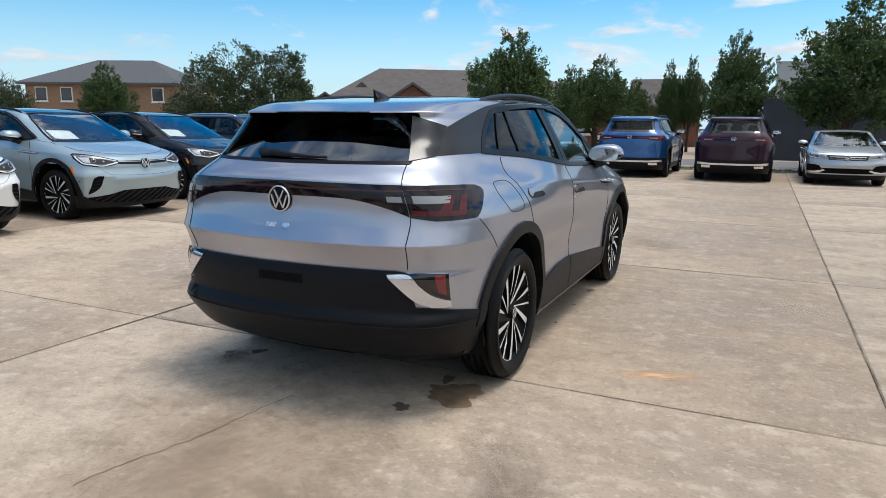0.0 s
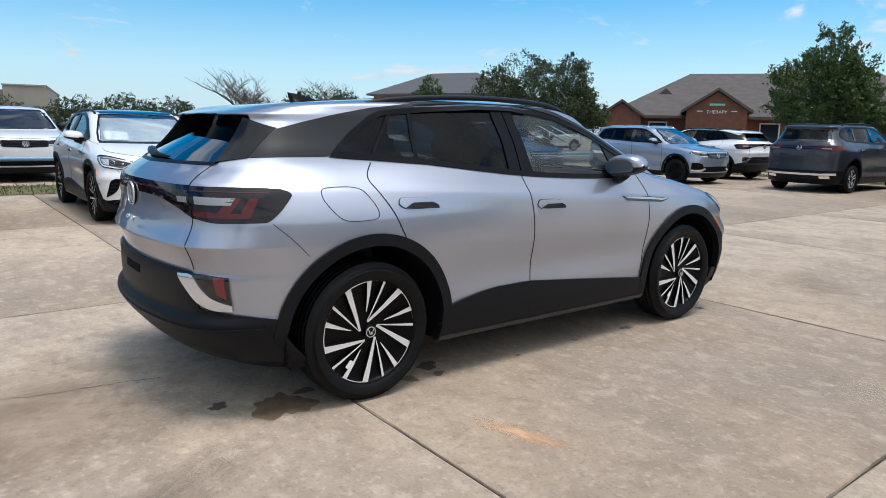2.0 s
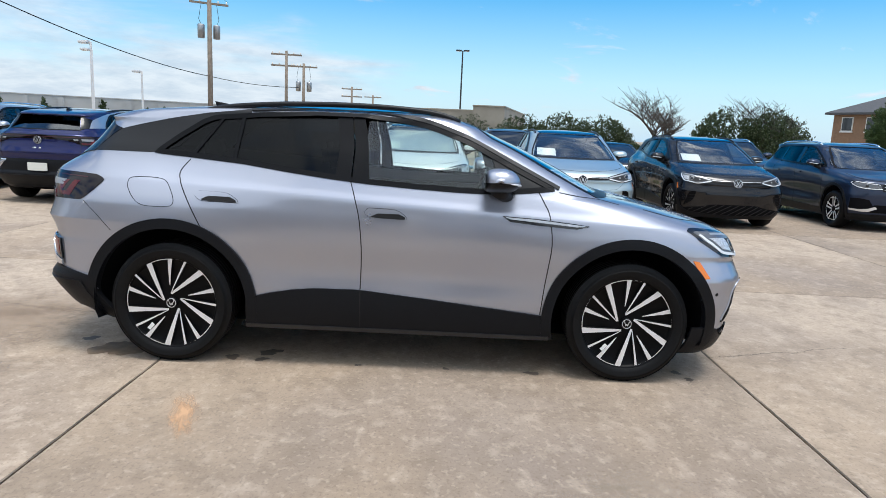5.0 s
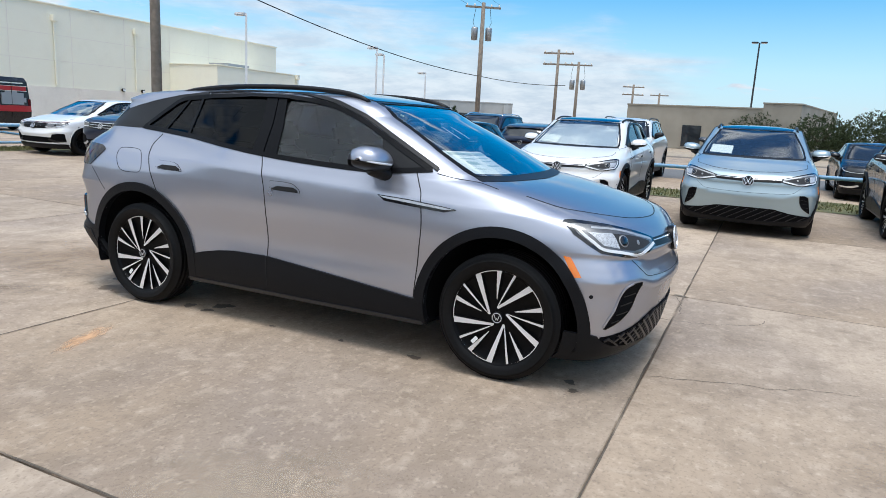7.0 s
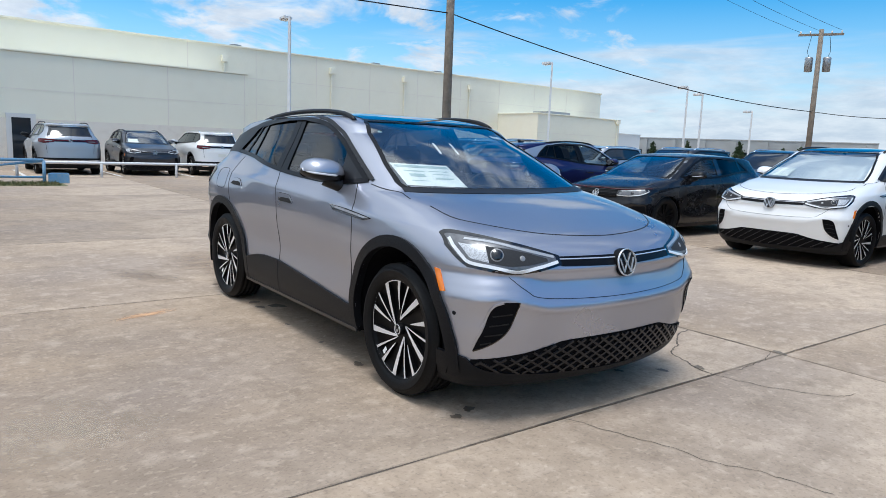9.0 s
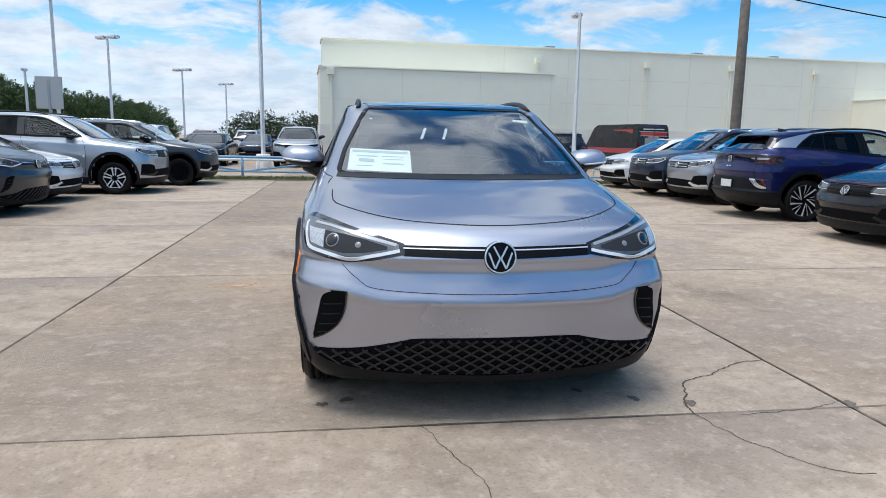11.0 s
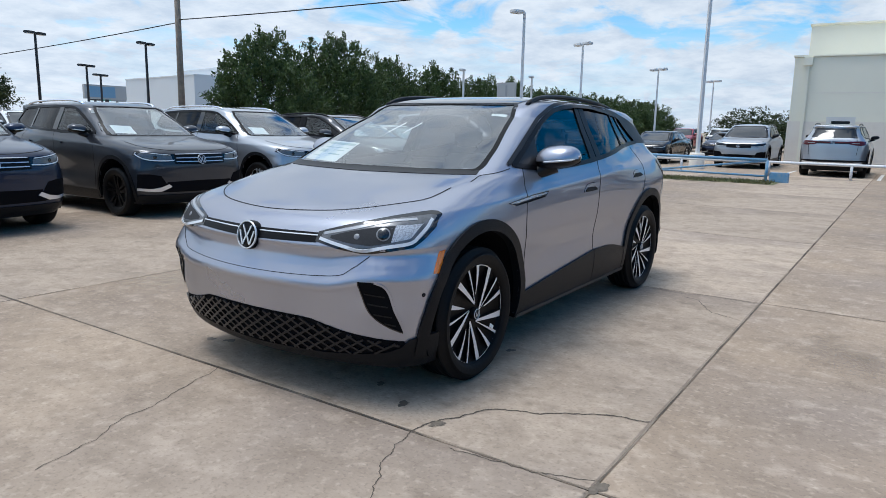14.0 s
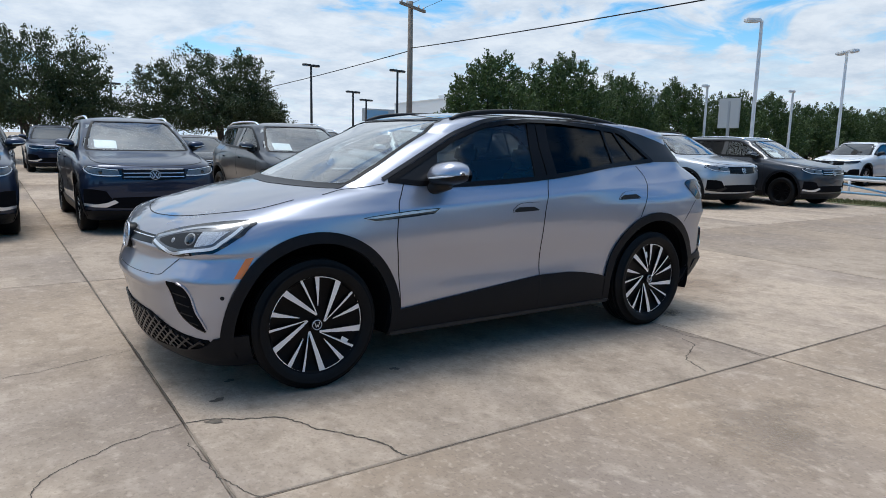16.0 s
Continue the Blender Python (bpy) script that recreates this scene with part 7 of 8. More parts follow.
plant(tree(51, 3.4, 5.2, 0.2, LEAF_OAK, "oak", 14000, 0.075, -1.8), [(9.5, 50.0, 0, 1, 0.95), (6.0, 51.0, 60, 0.9, 0.88), (15.8, 36.0, 120, 0.9, 1.0), (18.0, 34.5, 180, 0.7, 1.0), (22.2, 41.0, 240, 0.9, 1.0), (12.5, 48.0, 300, 1.1, 0.9), (27.0, 30.0, 20, 0.7, 0.95), (-52.0, -3.5, 10, 1.1, 0.9), (-50.0, 1.5, 80, 1.0, 0.85), (-56.0, -8.0, 150, 1.2, 0.95), (2.0, 54.0, 30, 0.9, 0.85)], "low dark green tree on the skyline", "far trees")

plant(tree(63, 3.2, 2.5, 0.1, LEAF_CEDAR, "cone", 6500, 0.11, -2.6), [(-42.2, 59.7, 0, 1, 0.95), (-39.0, 61.2, 70, 1, 1.0), (-34.4, 63.4, 140, 1.05, 1.02), (-30.7, 65.1, 200, 0.9, 0.85), (-29.3, 65.8, 300, 0.95, 0.9)], "small dark green conifer before the showroom", "conifers at the showroom")

BARE = speckle(material("bare_wood", (0.075, 0.06, 0.05), 0.95), 12, 0.5)
for k, (x, y, h) in enumerate(((11.4, 33.4, 4.6), (18.9, 36.0, 4.8))):
    r = random.Random(70 + k)
    root = thing("bare_tree", "leafless grey tree with many thin branches", "tree", "bare trees")
    (V, F), ends = limb_tree(r, h, 0.15, 0.40, 0.95, 4, 5)
    piece("trunk", V, F, BARE, root)
    root.matrix_basis = pose(x, y, 0, 0, 0, 40 * k)

# ---------------------------------------------------------------- buildings
STUCCO = speckle(speckle(speckle(material("cream_stucco", (0.91, 0.87, 0.72), 0.9), 0.35, 0.35, dark=(0.85, 0.805, 0.665)), 1.6, 0.22, 8, dark=(0.81, 0.76, 0.62), low=0.5, high=0.7), 40, 0.15, bump=0.2)
STUCCO_LOW = speckle(speckle(speckle(material("grey_stucco", (0.87, 0.80, 0.70), 0.9), 0.5, 0.40, dark=(0.76, 0.68, 0.575)), 2.5, 0.35, 8, dark=(0.66, 0.57, 0.475), low=0.52, high=0.72), 40, 0.2, bump=0.2)
BRICK = speckle(speckle(material("tan_brick", (0.33, 0.20, 0.12), 0.9), 5, 0.5, dark=(0.20, 0.11, 0.07)), 60, 0.3)
RED_BRICK = speckle(speckle(material("red_brick", (0.20, 0.085, 0.055), 0.9), 4, 0.5, dark=(0.11, 0.045, 0.03)), 60, 0.3)
SHINGLE = speckle(speckle(material("roof_shingle", (0.125, 0.105, 0.095), 0.95), 2, 0.4), 30, 0.4, bump=0.3)
SLATE = speckle(material("slate_shingle", (0.10, 0.10, 0.105), 0.9), 8, 0.4)
PANE = material("window_pane", (0.02, 0.025, 0.03), 0.05, coat=0.5)
TRIM = material("white_trim", (0.70, 0.69, 0.66), 0.6)
SIGN_GREEN = speckle(material("sign_green", (0.20, 0.55, 0.42), 0.5), 3, 0.3)
WOOD = speckle(material("weathered_wood", (0.27, 0.22, 0.175), 0.95), 6, 0.45, bump=0.5)
STEEL_DARK = speckle(material("dark_metal_siding", (0.045, 0.048, 0.055), 0.5, 0.3), 1.2, 0.3)
POST_WHITE = speckle(material("white_post", (0.72, 0.72, 0.72), 0.5), 8, 0.15)
POST_DARK = material("dark_post", (0.03, 0.03, 0.032), 0.5)
GALV = material("galvanised", (0.36, 0.37, 0.38), 0.45, 0.7)
RAIL_BLUE = speckle(material("blue_rail", (0.12, 0.32, 0.52), 0.5), 18, 0.5, dark=(0.35, 0.40, 0.42))
LOWB = speckle(material("beige_wall", (0.33, 0.30, 0.25), 0.9), 0.6, 0.3)
GREYB = speckle(material("grey_wall", (0.42, 0.43, 0.43), 0.9), 0.6, 0.2)
WHITEB = speckle(material("white_wall", (0.72, 0.73, 0.73), 0.8), 0.4, 0.12, dark=(0.6, 0.61, 0.62))
LED = material("lamp_glass", (0.85, 0.87, 0.88), 0.3)
SIGN_GREY = material("sign_grey", (0.42, 0.43, 0.43), 0.6)


def frame_of(x0, y0, x1, y1):
    """A local frame along a wall's foot: x along it, y outward to its right hand, z up."""
    a = math.atan2(y1 - y0, x1 - x0)
    return pose(x0, y0, 0, 0, 0, math.degrees(a)), math.hypot(x1 - x0, y1 - y0)


def warehouse():
    m, L = frame_of(-30.6, -2.0, -33.2, 40.0)
    # the wall's local -y looks at the lot
    root = thing("warehouse", "long cream stucco warehouse with a darker plinth", "building")
    root.matrix_basis = m
    H, D, B = 6.75, 2.0, 4.7                            # the tall hall stands behind two lower blocks
    E = 48.6
    box("wall", 0.25, E, B, B + D, 2.0, H, STUCCO, root)
    box("plinth", 0.21, E + 0.04, B - 0.06, B + D + 0.04, 0, 2.0, STUCCO_LOW, root, label="grey-beige stained plinth")
    box("parapet", 0.19, E + 0.06, B - 0.08, B + D + 0.06, H, H + 0.10, STUCCO, root, 0.02)
    box("bay", 0.0, 12.5, 0.0, B, 1.95, 4.78, STUCCO, root, 0.02)
    box("bay_plinth", -0.05, 12.55, -0.05, B, 0.0, 1.95, STUCCO_LOW, root)
    box("bay_coping", -0.06, 12.56, -0.07, B, 4.78, 4.87, STUCCO, root, 0.015)
    box("bay", 35.6, 45.8, 0.4, B, 1.6, 4.2, STUCCO, root, 0.02)
    box("bay_plinth", 35.55, 45.85, 0.35, B, 0.0, 1.6, STUCCO_LOW, root)
    box("bay_coping", 35.54, 45.86, 0.33, B, 4.2, 4.28, STUCCO, root, 0.015)
    for z in (3.55, 5.05):
        box("wall_joint", 12.7, E, B - 0.008, B, z, z + 0.025, STUCCO_LOW, root)
    box("wall_joint", 0.0, 12.5, -0.008, 0.0, 3.20, 3.225, STUCCO_LOW, root)
    box("wall_joint", 35.6, 45.8, 0.392, 0.40, 2.8, 2.82, STUCCO_LOW, root)
    for x in (4.2, 8.35, 12.3):
        box("wall_joint", x, x + 0.03, -0.009, 0.0, 1.95, 4.78, STUCCO_LOW, root)
    for k in range(9):
        x = 11 + 4.1 * k
        box("wall_joint", x, x + 0.03, B - 0.009, B, 2.0, H, STUCCO_LOW, root)
    for x, y, z, lo in ((0.55, 0.0, 4.4, 0.0), (13.1, B, 5.85, 4.9), (20.3, B, 5.85, 2.1), (26.2, B, 5.85, 2.1), (32.4, B, 5.85, 2.1), (45.4, 0.4, 3.9, 0.0)):   # rain heads with downpipes
        d = box("downpipe", x - 0.06, x + 0.06, y - 0.13, y - 0.055, lo, z, STUCCO, root)
        box("rain_head", x - 0.18, x + 0.18, y - 0.26, y - 0.01, z, z + 0.36, STUCCO, d, 0.02)
    dr = box("door_frame", 1.50, 2.62, -0.13, -0.055, 0, 2.16, TRIM, root)
    box("door_pane", 1.70, 2.42, -0.15, -0.12, 0.10, 1.98, PANE, dr)
    for x, y in ((31.2, B - 0.06), (32.9, B - 0.06), (36.8, 0.35), (39.2, 0.35)):
        lf = box("wall_lamp", x - 0.14, x + 0.14, y - 0.14, y, 2.0, 2.2, SATIN_BLACK, root, 0.03)
        box("lamp_lens", x - 0.10, x + 0.10, y - 0.155, y - 0.13, 2.02, 2.15, LED, lf)
    b2 = box("door_frame", 38.2, 39.6, 0.29, 0.345, 0, 1.5, TRIM, root)
    box("door_pane", 38.8, 39.5, 0.27, 0.30, 0.05, 1.42, PANE, b2)
    for x in (14.0, 24.0, 29.5):
        box("roof_vent", x - 0.3, x + 0.3, B + 0.2, B + 0.8, H + 0.10, H + 0.22, GALV, root, 0.03)
    box("roof_unit", 38.0, 40.5, 1.4, 3.2, 4.28, 4.55, GALV, root, 0.03)
    return root


warehouse()


def hip_roof(name, x0, x1, y0, y1, z, h, run, mat, parent, over=0.5):
    x0, x1, y0, y1 = x0 - over, x1 + over, y0 - over, y1 + over
    ym = (y0 + y1) / 2
    V = [(x0, y0, z), (x1, y0, z), (x1, y1, z), (x0, y1, z), (x0 + run, ym, z + h), (x1 - run, ym, z + h)]
    V += [(a, b, z - 0.16) for a, b in ((x0, y0), (x1, y0), (x1, y1), (x0, y1))]
    F = [(0, 1, 5, 4), (1, 2, 5), (2, 3, 4, 5), (3, 0, 4), (6, 7, 1, 0), (7, 8, 2, 1), (8, 9, 3, 2), (9, 6, 0, 3), (9, 8, 7, 6)]
    return piece(name, V, F, mat, parent, smooth=False)


def window(parent, x, z, w, h, y=0.0):
    f = box("window", x - w / 2, x + w / 2, y - 0.06, y + 0.02, z, z + h, TRIM, parent)
    box("pane", x - w / 2 + 0.08, x + w / 2 - 0.08, y - 0.075, y - 0.05, z + 0.08, z + h - 0.08, PANE, f)
    box("sill", x - w / 2 - 0.06, x + w / 2 + 0.06, y - 0.12, y, z - 0.08, z, TRIM, f)


def brick_house():
    m, L = frame_of(31.8, 52.6, 36.6, 41.2)
    root = thing("brick_house", "two-storey tan brick house with grey hip roof", "house")
    root.matrix_basis = m
    box("wall", 0, L, 0, 9, 0, 4.45, BRICK, root)
    hip_roof("roof", 0, L, 0, 9, 4.5, 2.15, 4.2, SLATE, root)
    box("chimney", 4.0, 4.5, 6, 6.5, 5.0, 6.6, BRICK, root)
    for x in (1.3, 3.4, 10.9):
        window(root, x, 3.0, 1.0, 1.15)
        window(root, x, 0.7, 1.0, 1.3)
    # the east face
    for y in (2.5, 6.5):
        f = box("window", L - 0.02, L + 0.05, y - 0.5, y + 0.5, 2.9, 4.0, TRIM, root)
        box("pane", L + 0.03, L + 0.065, y - 0.42, y + 0.42, 2.98, 3.92, PANE, f)


brick_house()


def therapy_hall():
    m, L = frame_of(31.2, 23.6, 42.5, 7.0)
    root = thing("brick_hall", "low red brick hall with long brown shingle roof", "building")
    root.matrix_basis = m
    box("wall", 0, L, 0, 14, 0, 2.35, RED_BRICK, root)
    hip_roof("roof", 0, L, 0, 14, 2.45, 3.0, 5.0, SHINGLE, root, 0.6)

    def gable(x, w, zt, zw, depth, arch):
        V = [(x - w / 2, -depth, 0), (x + w / 2, -depth, 0), (x + w / 2, -depth, zw), (x, -depth, zt), (x - w / 2, -depth, zw)]
        V += [(a, 3.0, c) for a, b, c in V]
        F = [(0, 1, 2, 3, 4), (1, 6, 7, 2), (5, 0, 4, 9)]
        g = piece("porch", V, F, RED_BRICK, root, smooth=False)
        o = 0.28
        V = []
        for y in (-depth - 0.25, 3.5):
            V += [(x - w / 2 - o, y, zw - 0.18), (x, y, zt + 0.06), (x + w / 2 + o, y, zw - 0.18), (x - w / 2 - o, y, zw - 0.02), (x, y, zt + 0.22), (x + w / 2 + o, y, zw - 0.02)]
        F = [(3, 4, 10, 9), (4, 5, 11, 10), (0, 1, 4, 3), (1, 2, 5, 4), (0, 6, 7, 1), (1, 7, 8, 2), (0, 3, 9, 6), (2, 8, 11, 5)]
        piece("porch_roof", V, F, SHINGLE, g, smooth=False)
        V, F = [(x, -depth - 0.012, 0.0)], []
        n = 15
        for i in range(n):
            a = math.pi * i / (n - 1)
            V.append((x + arch / 2 * math.cos(a), -depth - 0.012, max(0.0, 0.9 + arch / 2 * 0.62 * math.sin(a)) if 0 < i < n - 1 else 0.0))
        F = [(0, i, i + 1) for i in range(1, n)]
        piece("archway", V, [f[::-1] for f in F], PANE, g, smooth=False)
        A = np.linspace(0, math.pi, 13)
        V, F = tube_data([(x + arch / 2 * 1.06 * math.cos(a), -depth - 0.02, 0.9 + arch / 2 * 0.68 * math.sin(a)) for a in A], 0.09, 4)
        piece("brick_arch", V, F, BRICK, g, smooth=False)
        return g

    g = gable(5.75, 3.2, 3.75, 2.75, 2.2, 2.2)
    gable(0.5, 2.3, 3.15, 2.40, 1.0, 1.5)
    tx = bpy.data.curves.new("sign_letters", "FONT")
    tx.body, tx.size, tx.extrude, tx.align_x = "THERAPY", 0.26, 0.02, "CENTER"
    tx.materials.append(TRIM)
    so = new("sign_letters", tx)
    so.parent = g
    so.matrix_basis = pose(5.75, -2.23, 2.55, 90, 0, 0)
    for x in (4.85, 6.65):
        box("sign_bar", x - 0.16, x + 0.16, -2.24, -2.21, 2.65, 2.70, TRIM, g)
    box("sign_bar", 5.35, 6.15, -2.24, -2.21, 2.98, 3.10, SIGN_GREEN, g)
    for x in (2.6, 8.8, 11.0, 13.2, 15.4, 17.6):
        window(root, x, 0.9, 1.1, 1.2)
    for x in (2.9, 11.0):
        V = [(x - 0.7, 3.0, 3.65), (x + 0.7, 3.0, 3.65), (x, 3.0, 4.25), (x - 0.7, 5.2, 3.65), (x + 0.7, 5.2, 3.65), (x, 5.2, 4.25)]
        piece("dormer", V, [(0, 1, 2), (1, 4, 5, 2), (3, 0, 2, 5)], SHINGLE, root, smooth=False)


therapy_hall()


def block(name, label, x0, y0, x1, y1, depth, h, mat, coping=None):
    m, L = frame_of(x0, y0, x1, y1)
    root = thing(name, label, "building")
    root.matrix_basis = m
    box("wall", 0, L, 0, depth, 0, h, mat, root)
    box("coping", -0.05, L + 0.05, -0.06, depth, h, h + 0.12, coping or mat, root, 0.02)
    return root, L


root, L = block("metal_shed", "dark grey metal-clad shed with low gable", 29.5, -1.9, 29.0, -16.0, 12, 2.6, STEEL_DARK)
V = [(0, 0, 2.6), (L, 0, 2.6), (L, 12, 2.6), (0, 12, 2.6), (L * 0.5, 0, 4.3), (L * 0.5, 12, 4.3)]
piece("roof", V, [(0, 4, 5, 3), (4, 1, 2, 5), (0, 1, 4), (2, 3, 5)], STEEL_DARK, root, smooth=False)
for k in range(24):
    box("siding_rib", 0.3 + k * L / 24, 0.36 + k * L / 24, -0.03, 0, 0, 2.6, STEEL_DARK, root)
root, L = block("grey_block", "pale grey block behind the trees", 55, -2.5, 55, -14, 8, 6.4, GREYB)
root, L = block("far_house", "far brick house with dark gable roof", 49.5, 7.5, 50.0, 2.5, 6, 2.9, RED_BRICK)
hip_roof("roof", 0, L, 0, 6, 3.0, 2.2, 0.3, SHINGLE, root)
root, L = block("beige_store", "long low beige store with flat roof", -8.5, 55.6, 2.0, 53.6, 20, 3.35, LOWB)
for k in range(3):
    box("dark_opening", 1.5 + 3.3 * k, 3.0 + 3.3 * k, -0.05, 0.0, 0.2, 1.9, PANE, root)
root, L = block("beige_tower", "taller beige end block of the store", 2.0, 53.4, 4.6, 52.9, 20, 3.75, LOWB)
root, L = block("grey_showroom", "long grey showroom with dark glass front", -45.0, 60.0, -24.0, 70.0, 20, 3.3, GREYB)
box("glass_front", 0.5, L - 0.5, -0.08, -0.02, 0.3, 2.1, PANE, root)
for k in range(8):
    box("column", 1 + k * (L - 2) / 7, 1.5 + k * (L - 2) / 7, -0.4, -0.1, 0, 3.2, GREYB, root)
root, L = block("white_annex", "small white building beyond the warehouse", -36.5, 46.0, -36.9, 50.5, 10, 3.2, WHITEB)
for k in range(2):
    box("dark_opening", 0.8 + 2.4 * k, 1.6 + 2.4 * k, -0.06, 0, 0.2, 1.9, PANE, root)
root, L = block("white_building", "white building behind the tree row", -58.0, -58.0, -40.5, -62.0, 16, 6.4, WHITEB)
root, L = block("white_wing", "lower white wing of the building", -40.5, -62.0, -35.2, -62.8, 14, 5.3, WHITEB)
bb = thing("billboard", "far roadside billboard with coloured panels on posts", "billboard")
bb.matrix_basis = pose(-46.0, -85.0, 0)
for x0, x1, mt in ((-2.5, -0.5, GALV), (-0.4, 0.9, SIGN_GREEN), (1.0, 2.4, PANE)):
    box("sign_panel", x0, x1, -0.1, 0.1, 3.8, 5.6, mt, bb)
for x in (-1.4, 1.6):
    box("post", x - 0.12, x + 0.12, -0.3, -0.12, 0, 5.0, POST_DARK, bb)
root, L = block("west_house", "far pale house behind low trees", -66, -4, -64, 8, 8, 2.8, WHITEB)
hip_roof("roof", 0, L, 0, 8, 2.9, 1.9, 3.0, SLATE, root)

# ---------------------------------------------------------------- posts, wires, rails
def pole_lamp(x, y, h, mat, heads=1, turn=0, base=True, label=""):
    root = thing("lamp_post", label or ("white square lamp post" if mat == POST_WHITE else "dark lamp post with twin heads"), "lamp post", "lot lamps")
    root.matrix_basis = pose(x, y, 0, 0, 0, turn)
    r = 0.085
    V, F = tube_data([(0, 0, 0), (0, 0, h * 0.5), (0, 0, h)], [r, r * 0.9, r * 0.75], 4 if mat == POST_WHITE else 8)
    piece("post", V, F, mat, root, smooth=False)
    if base:
        V, F = lathe_data([(0.28, 0.0), (0.28, 0.55), (0.25, 0.6), (0.0005, 0.6)], 16, "z")
        piece("concrete_foot", V, F, STUCCO_LOW, root)
    for s in ((1,) if heads == 1 else (1, -1)):
        a = box("lamp_head", min(s * 0.08, s * 0.62), max(s * 0.08, s * 0.62), -0.16, 0.16, h - 0.06, h + 0.07, mat, root, 0.03)
        box("lamp_lens", min(s * 0.2, s * 0.58), max(s * 0.2, s * 0.58), -0.12, 0.12, h - 0.075, h - 0.055, LED, a)
    return root


for x, y, h, n, t in ((-20.4, 8.0, 6.0, 1, 180), (-20.4, 21.9, 5.75, 1, 180), (-20.6, 35.2, 5.25, 1, 180), (-22.6, -3.94, 9.5, 1, 90), (-21.1, -10.8, 6.0, 1, -30), (-28.6, -11.4, 5.6, 2, 60),
                      (-36.6, -10.0, 4.95, 2, 60), (-31.6, -20.4, 4.8, 1, 20), (-48.0, -9.5, 5.0, 2, 60), (-17.3, 28.8, 5.0, 1, 170), (-19.4, 38.9, 4.4, 1, 170), (-38.0, -19.0, 4.8, 1, 20)):
    pole_lamp(x, y, h, POST_WHITE, n, t)
for x, y, h, t in ((-14.3, -36.5, 5.85, 20), (-18.6, -33.2, 5.6, 20), (-19.2, -40.6, 4.7, 20), (-4.1, -45.2, 4.6, 20), (-13.0, -44.0, 4.6, 20), (-22.0, -44.0, 4.4, 20), (1.0, -45.0, 4.4, 20)):
    pole_lamp(x, y, h, POST_DARK, 2, t, False)
pole_lamp(0.97, 59.7, 8.95, POST_DARK, 2, 0, False, "tall thin dark lamp post")


def utility_pole(x, y, h, arms=1, cans=0, turn=0, r=0.13, lean=0.0):
    root = thing("utility_pole", "weathered wooden utility pole with crossarm", "utility pole", "utility poles")
    root.matrix_basis = pose(x, y, 0, lean, 0, turn)
    V, F = tube_data([(0, 0, -0.1), (0, 0, h / 2), (0, 0, h)], [r, r * 0.87, r * 0.72], 10)
    piece("pole", V, F, WOOD, root)
    for k in range(arms):
        z = h - 0.25 - 0.75 * k
        a = box("crossarm", -1.05, 1.05, 0.06, 0.16, z - 0.05, z + 0.06, WOOD, root)
        for q in (-0.95, -0.5, 0.5, 0.95):
            V, F = lathe_data([(0.03, z + 0.06), (0.045, z + 0.12), (0.03, z + 0.18), (0.0005, z + 0.2)], 8, "z")
            piece("insulator", [(v[0] + q, v[1] + 0.11, v[2]) for v in V], F, STUCCO_LOW, a)
    for k in range(cans):
        q = (-0.42, 0.42, 0.0)[k]
        V, F = lathe_data([(0.0005, h - 2.15), (0.19, h - 2.12), (0.20, h - 1.45), (0.17, h - 1.38), (0.0005, h - 1.36)], 16, "z")
        c = piece("transformer", [(v[0] + q, v[1] + 0.2, v[2]) for v in V], F, GALV, root)
        V, F = tube_data([(q, 0.2, h - 1.4), (q * 1.3, 0.2, h - 1.1), (q, 0.12, h - 0.3)], 0.012, 4)
        piece("lead", V, F, SATIN_BLACK, c)
    return root


utility_pole(-13.5, 34.4, 8.2, 1, 2, 30, 0.16)
utility_pole(-11.4, 43.6, 6.55, 2, 0, 10, 0.13)
utility_pole(-11.55, 49.9, 6.3, 1, 2, 10, 0.14)
utility_pole(-10.2, 66.8, 5.7, 2, 0, 10, 0.14)
utility_pole(-9.6, 80.6, 5.6, 1, 0, 10, 0.15)
utility_pole(-14.2, 10.9, 9.6, 0, 0, 0, 0.16)
utility_pole(-12.4, -21.3, 7.15, 1, 0, 30, 0.14)


def wire(a, b, sag, r=0.012, n=24):
    a, b = Vector(a), Vector(b)
    P = [a.lerp(b, i / n) - Vector((0, 0, sag * 4 * (i / n) * (1 - i / n))) for i in range(n + 1)]
    V, F = tube_data(P, r, 5)
    return tagged(piece("overhead_wire", V, F, SATIN_BLACK), "thin black overhead wire between poles", "wire", "overhead wires")


wire((-14.2, 10.9, 5.75), (-13.5, 34.4, 4.0), 0.5, 0.02)
wire((-14.2, 10.9, 5.75), (-12.4, -21.3, 5.25), 0.25, 0.02)
wire((-12.4, -21.3, 5.15), (-8.0, -66.0, 3.6), 0.5, 0.02)
wire((-13.5, 34.4, 4.0), (-9.66, 39.7, 3.9), 0.15, 0.018)
for dx in (-0.9, 0.0, 0.9):
    wire((-13.5 + dx, 34.4 + 0.4 * dx, 8.1), (-14.2 + dx, 10.9, 12.0), 0.6, 0.008)
    wire((-12.4 + dx, -21.3 + 0.4 * dx, 7.05), (-14.2 + dx, 10.9, 12.0), 0.4, 0.008)

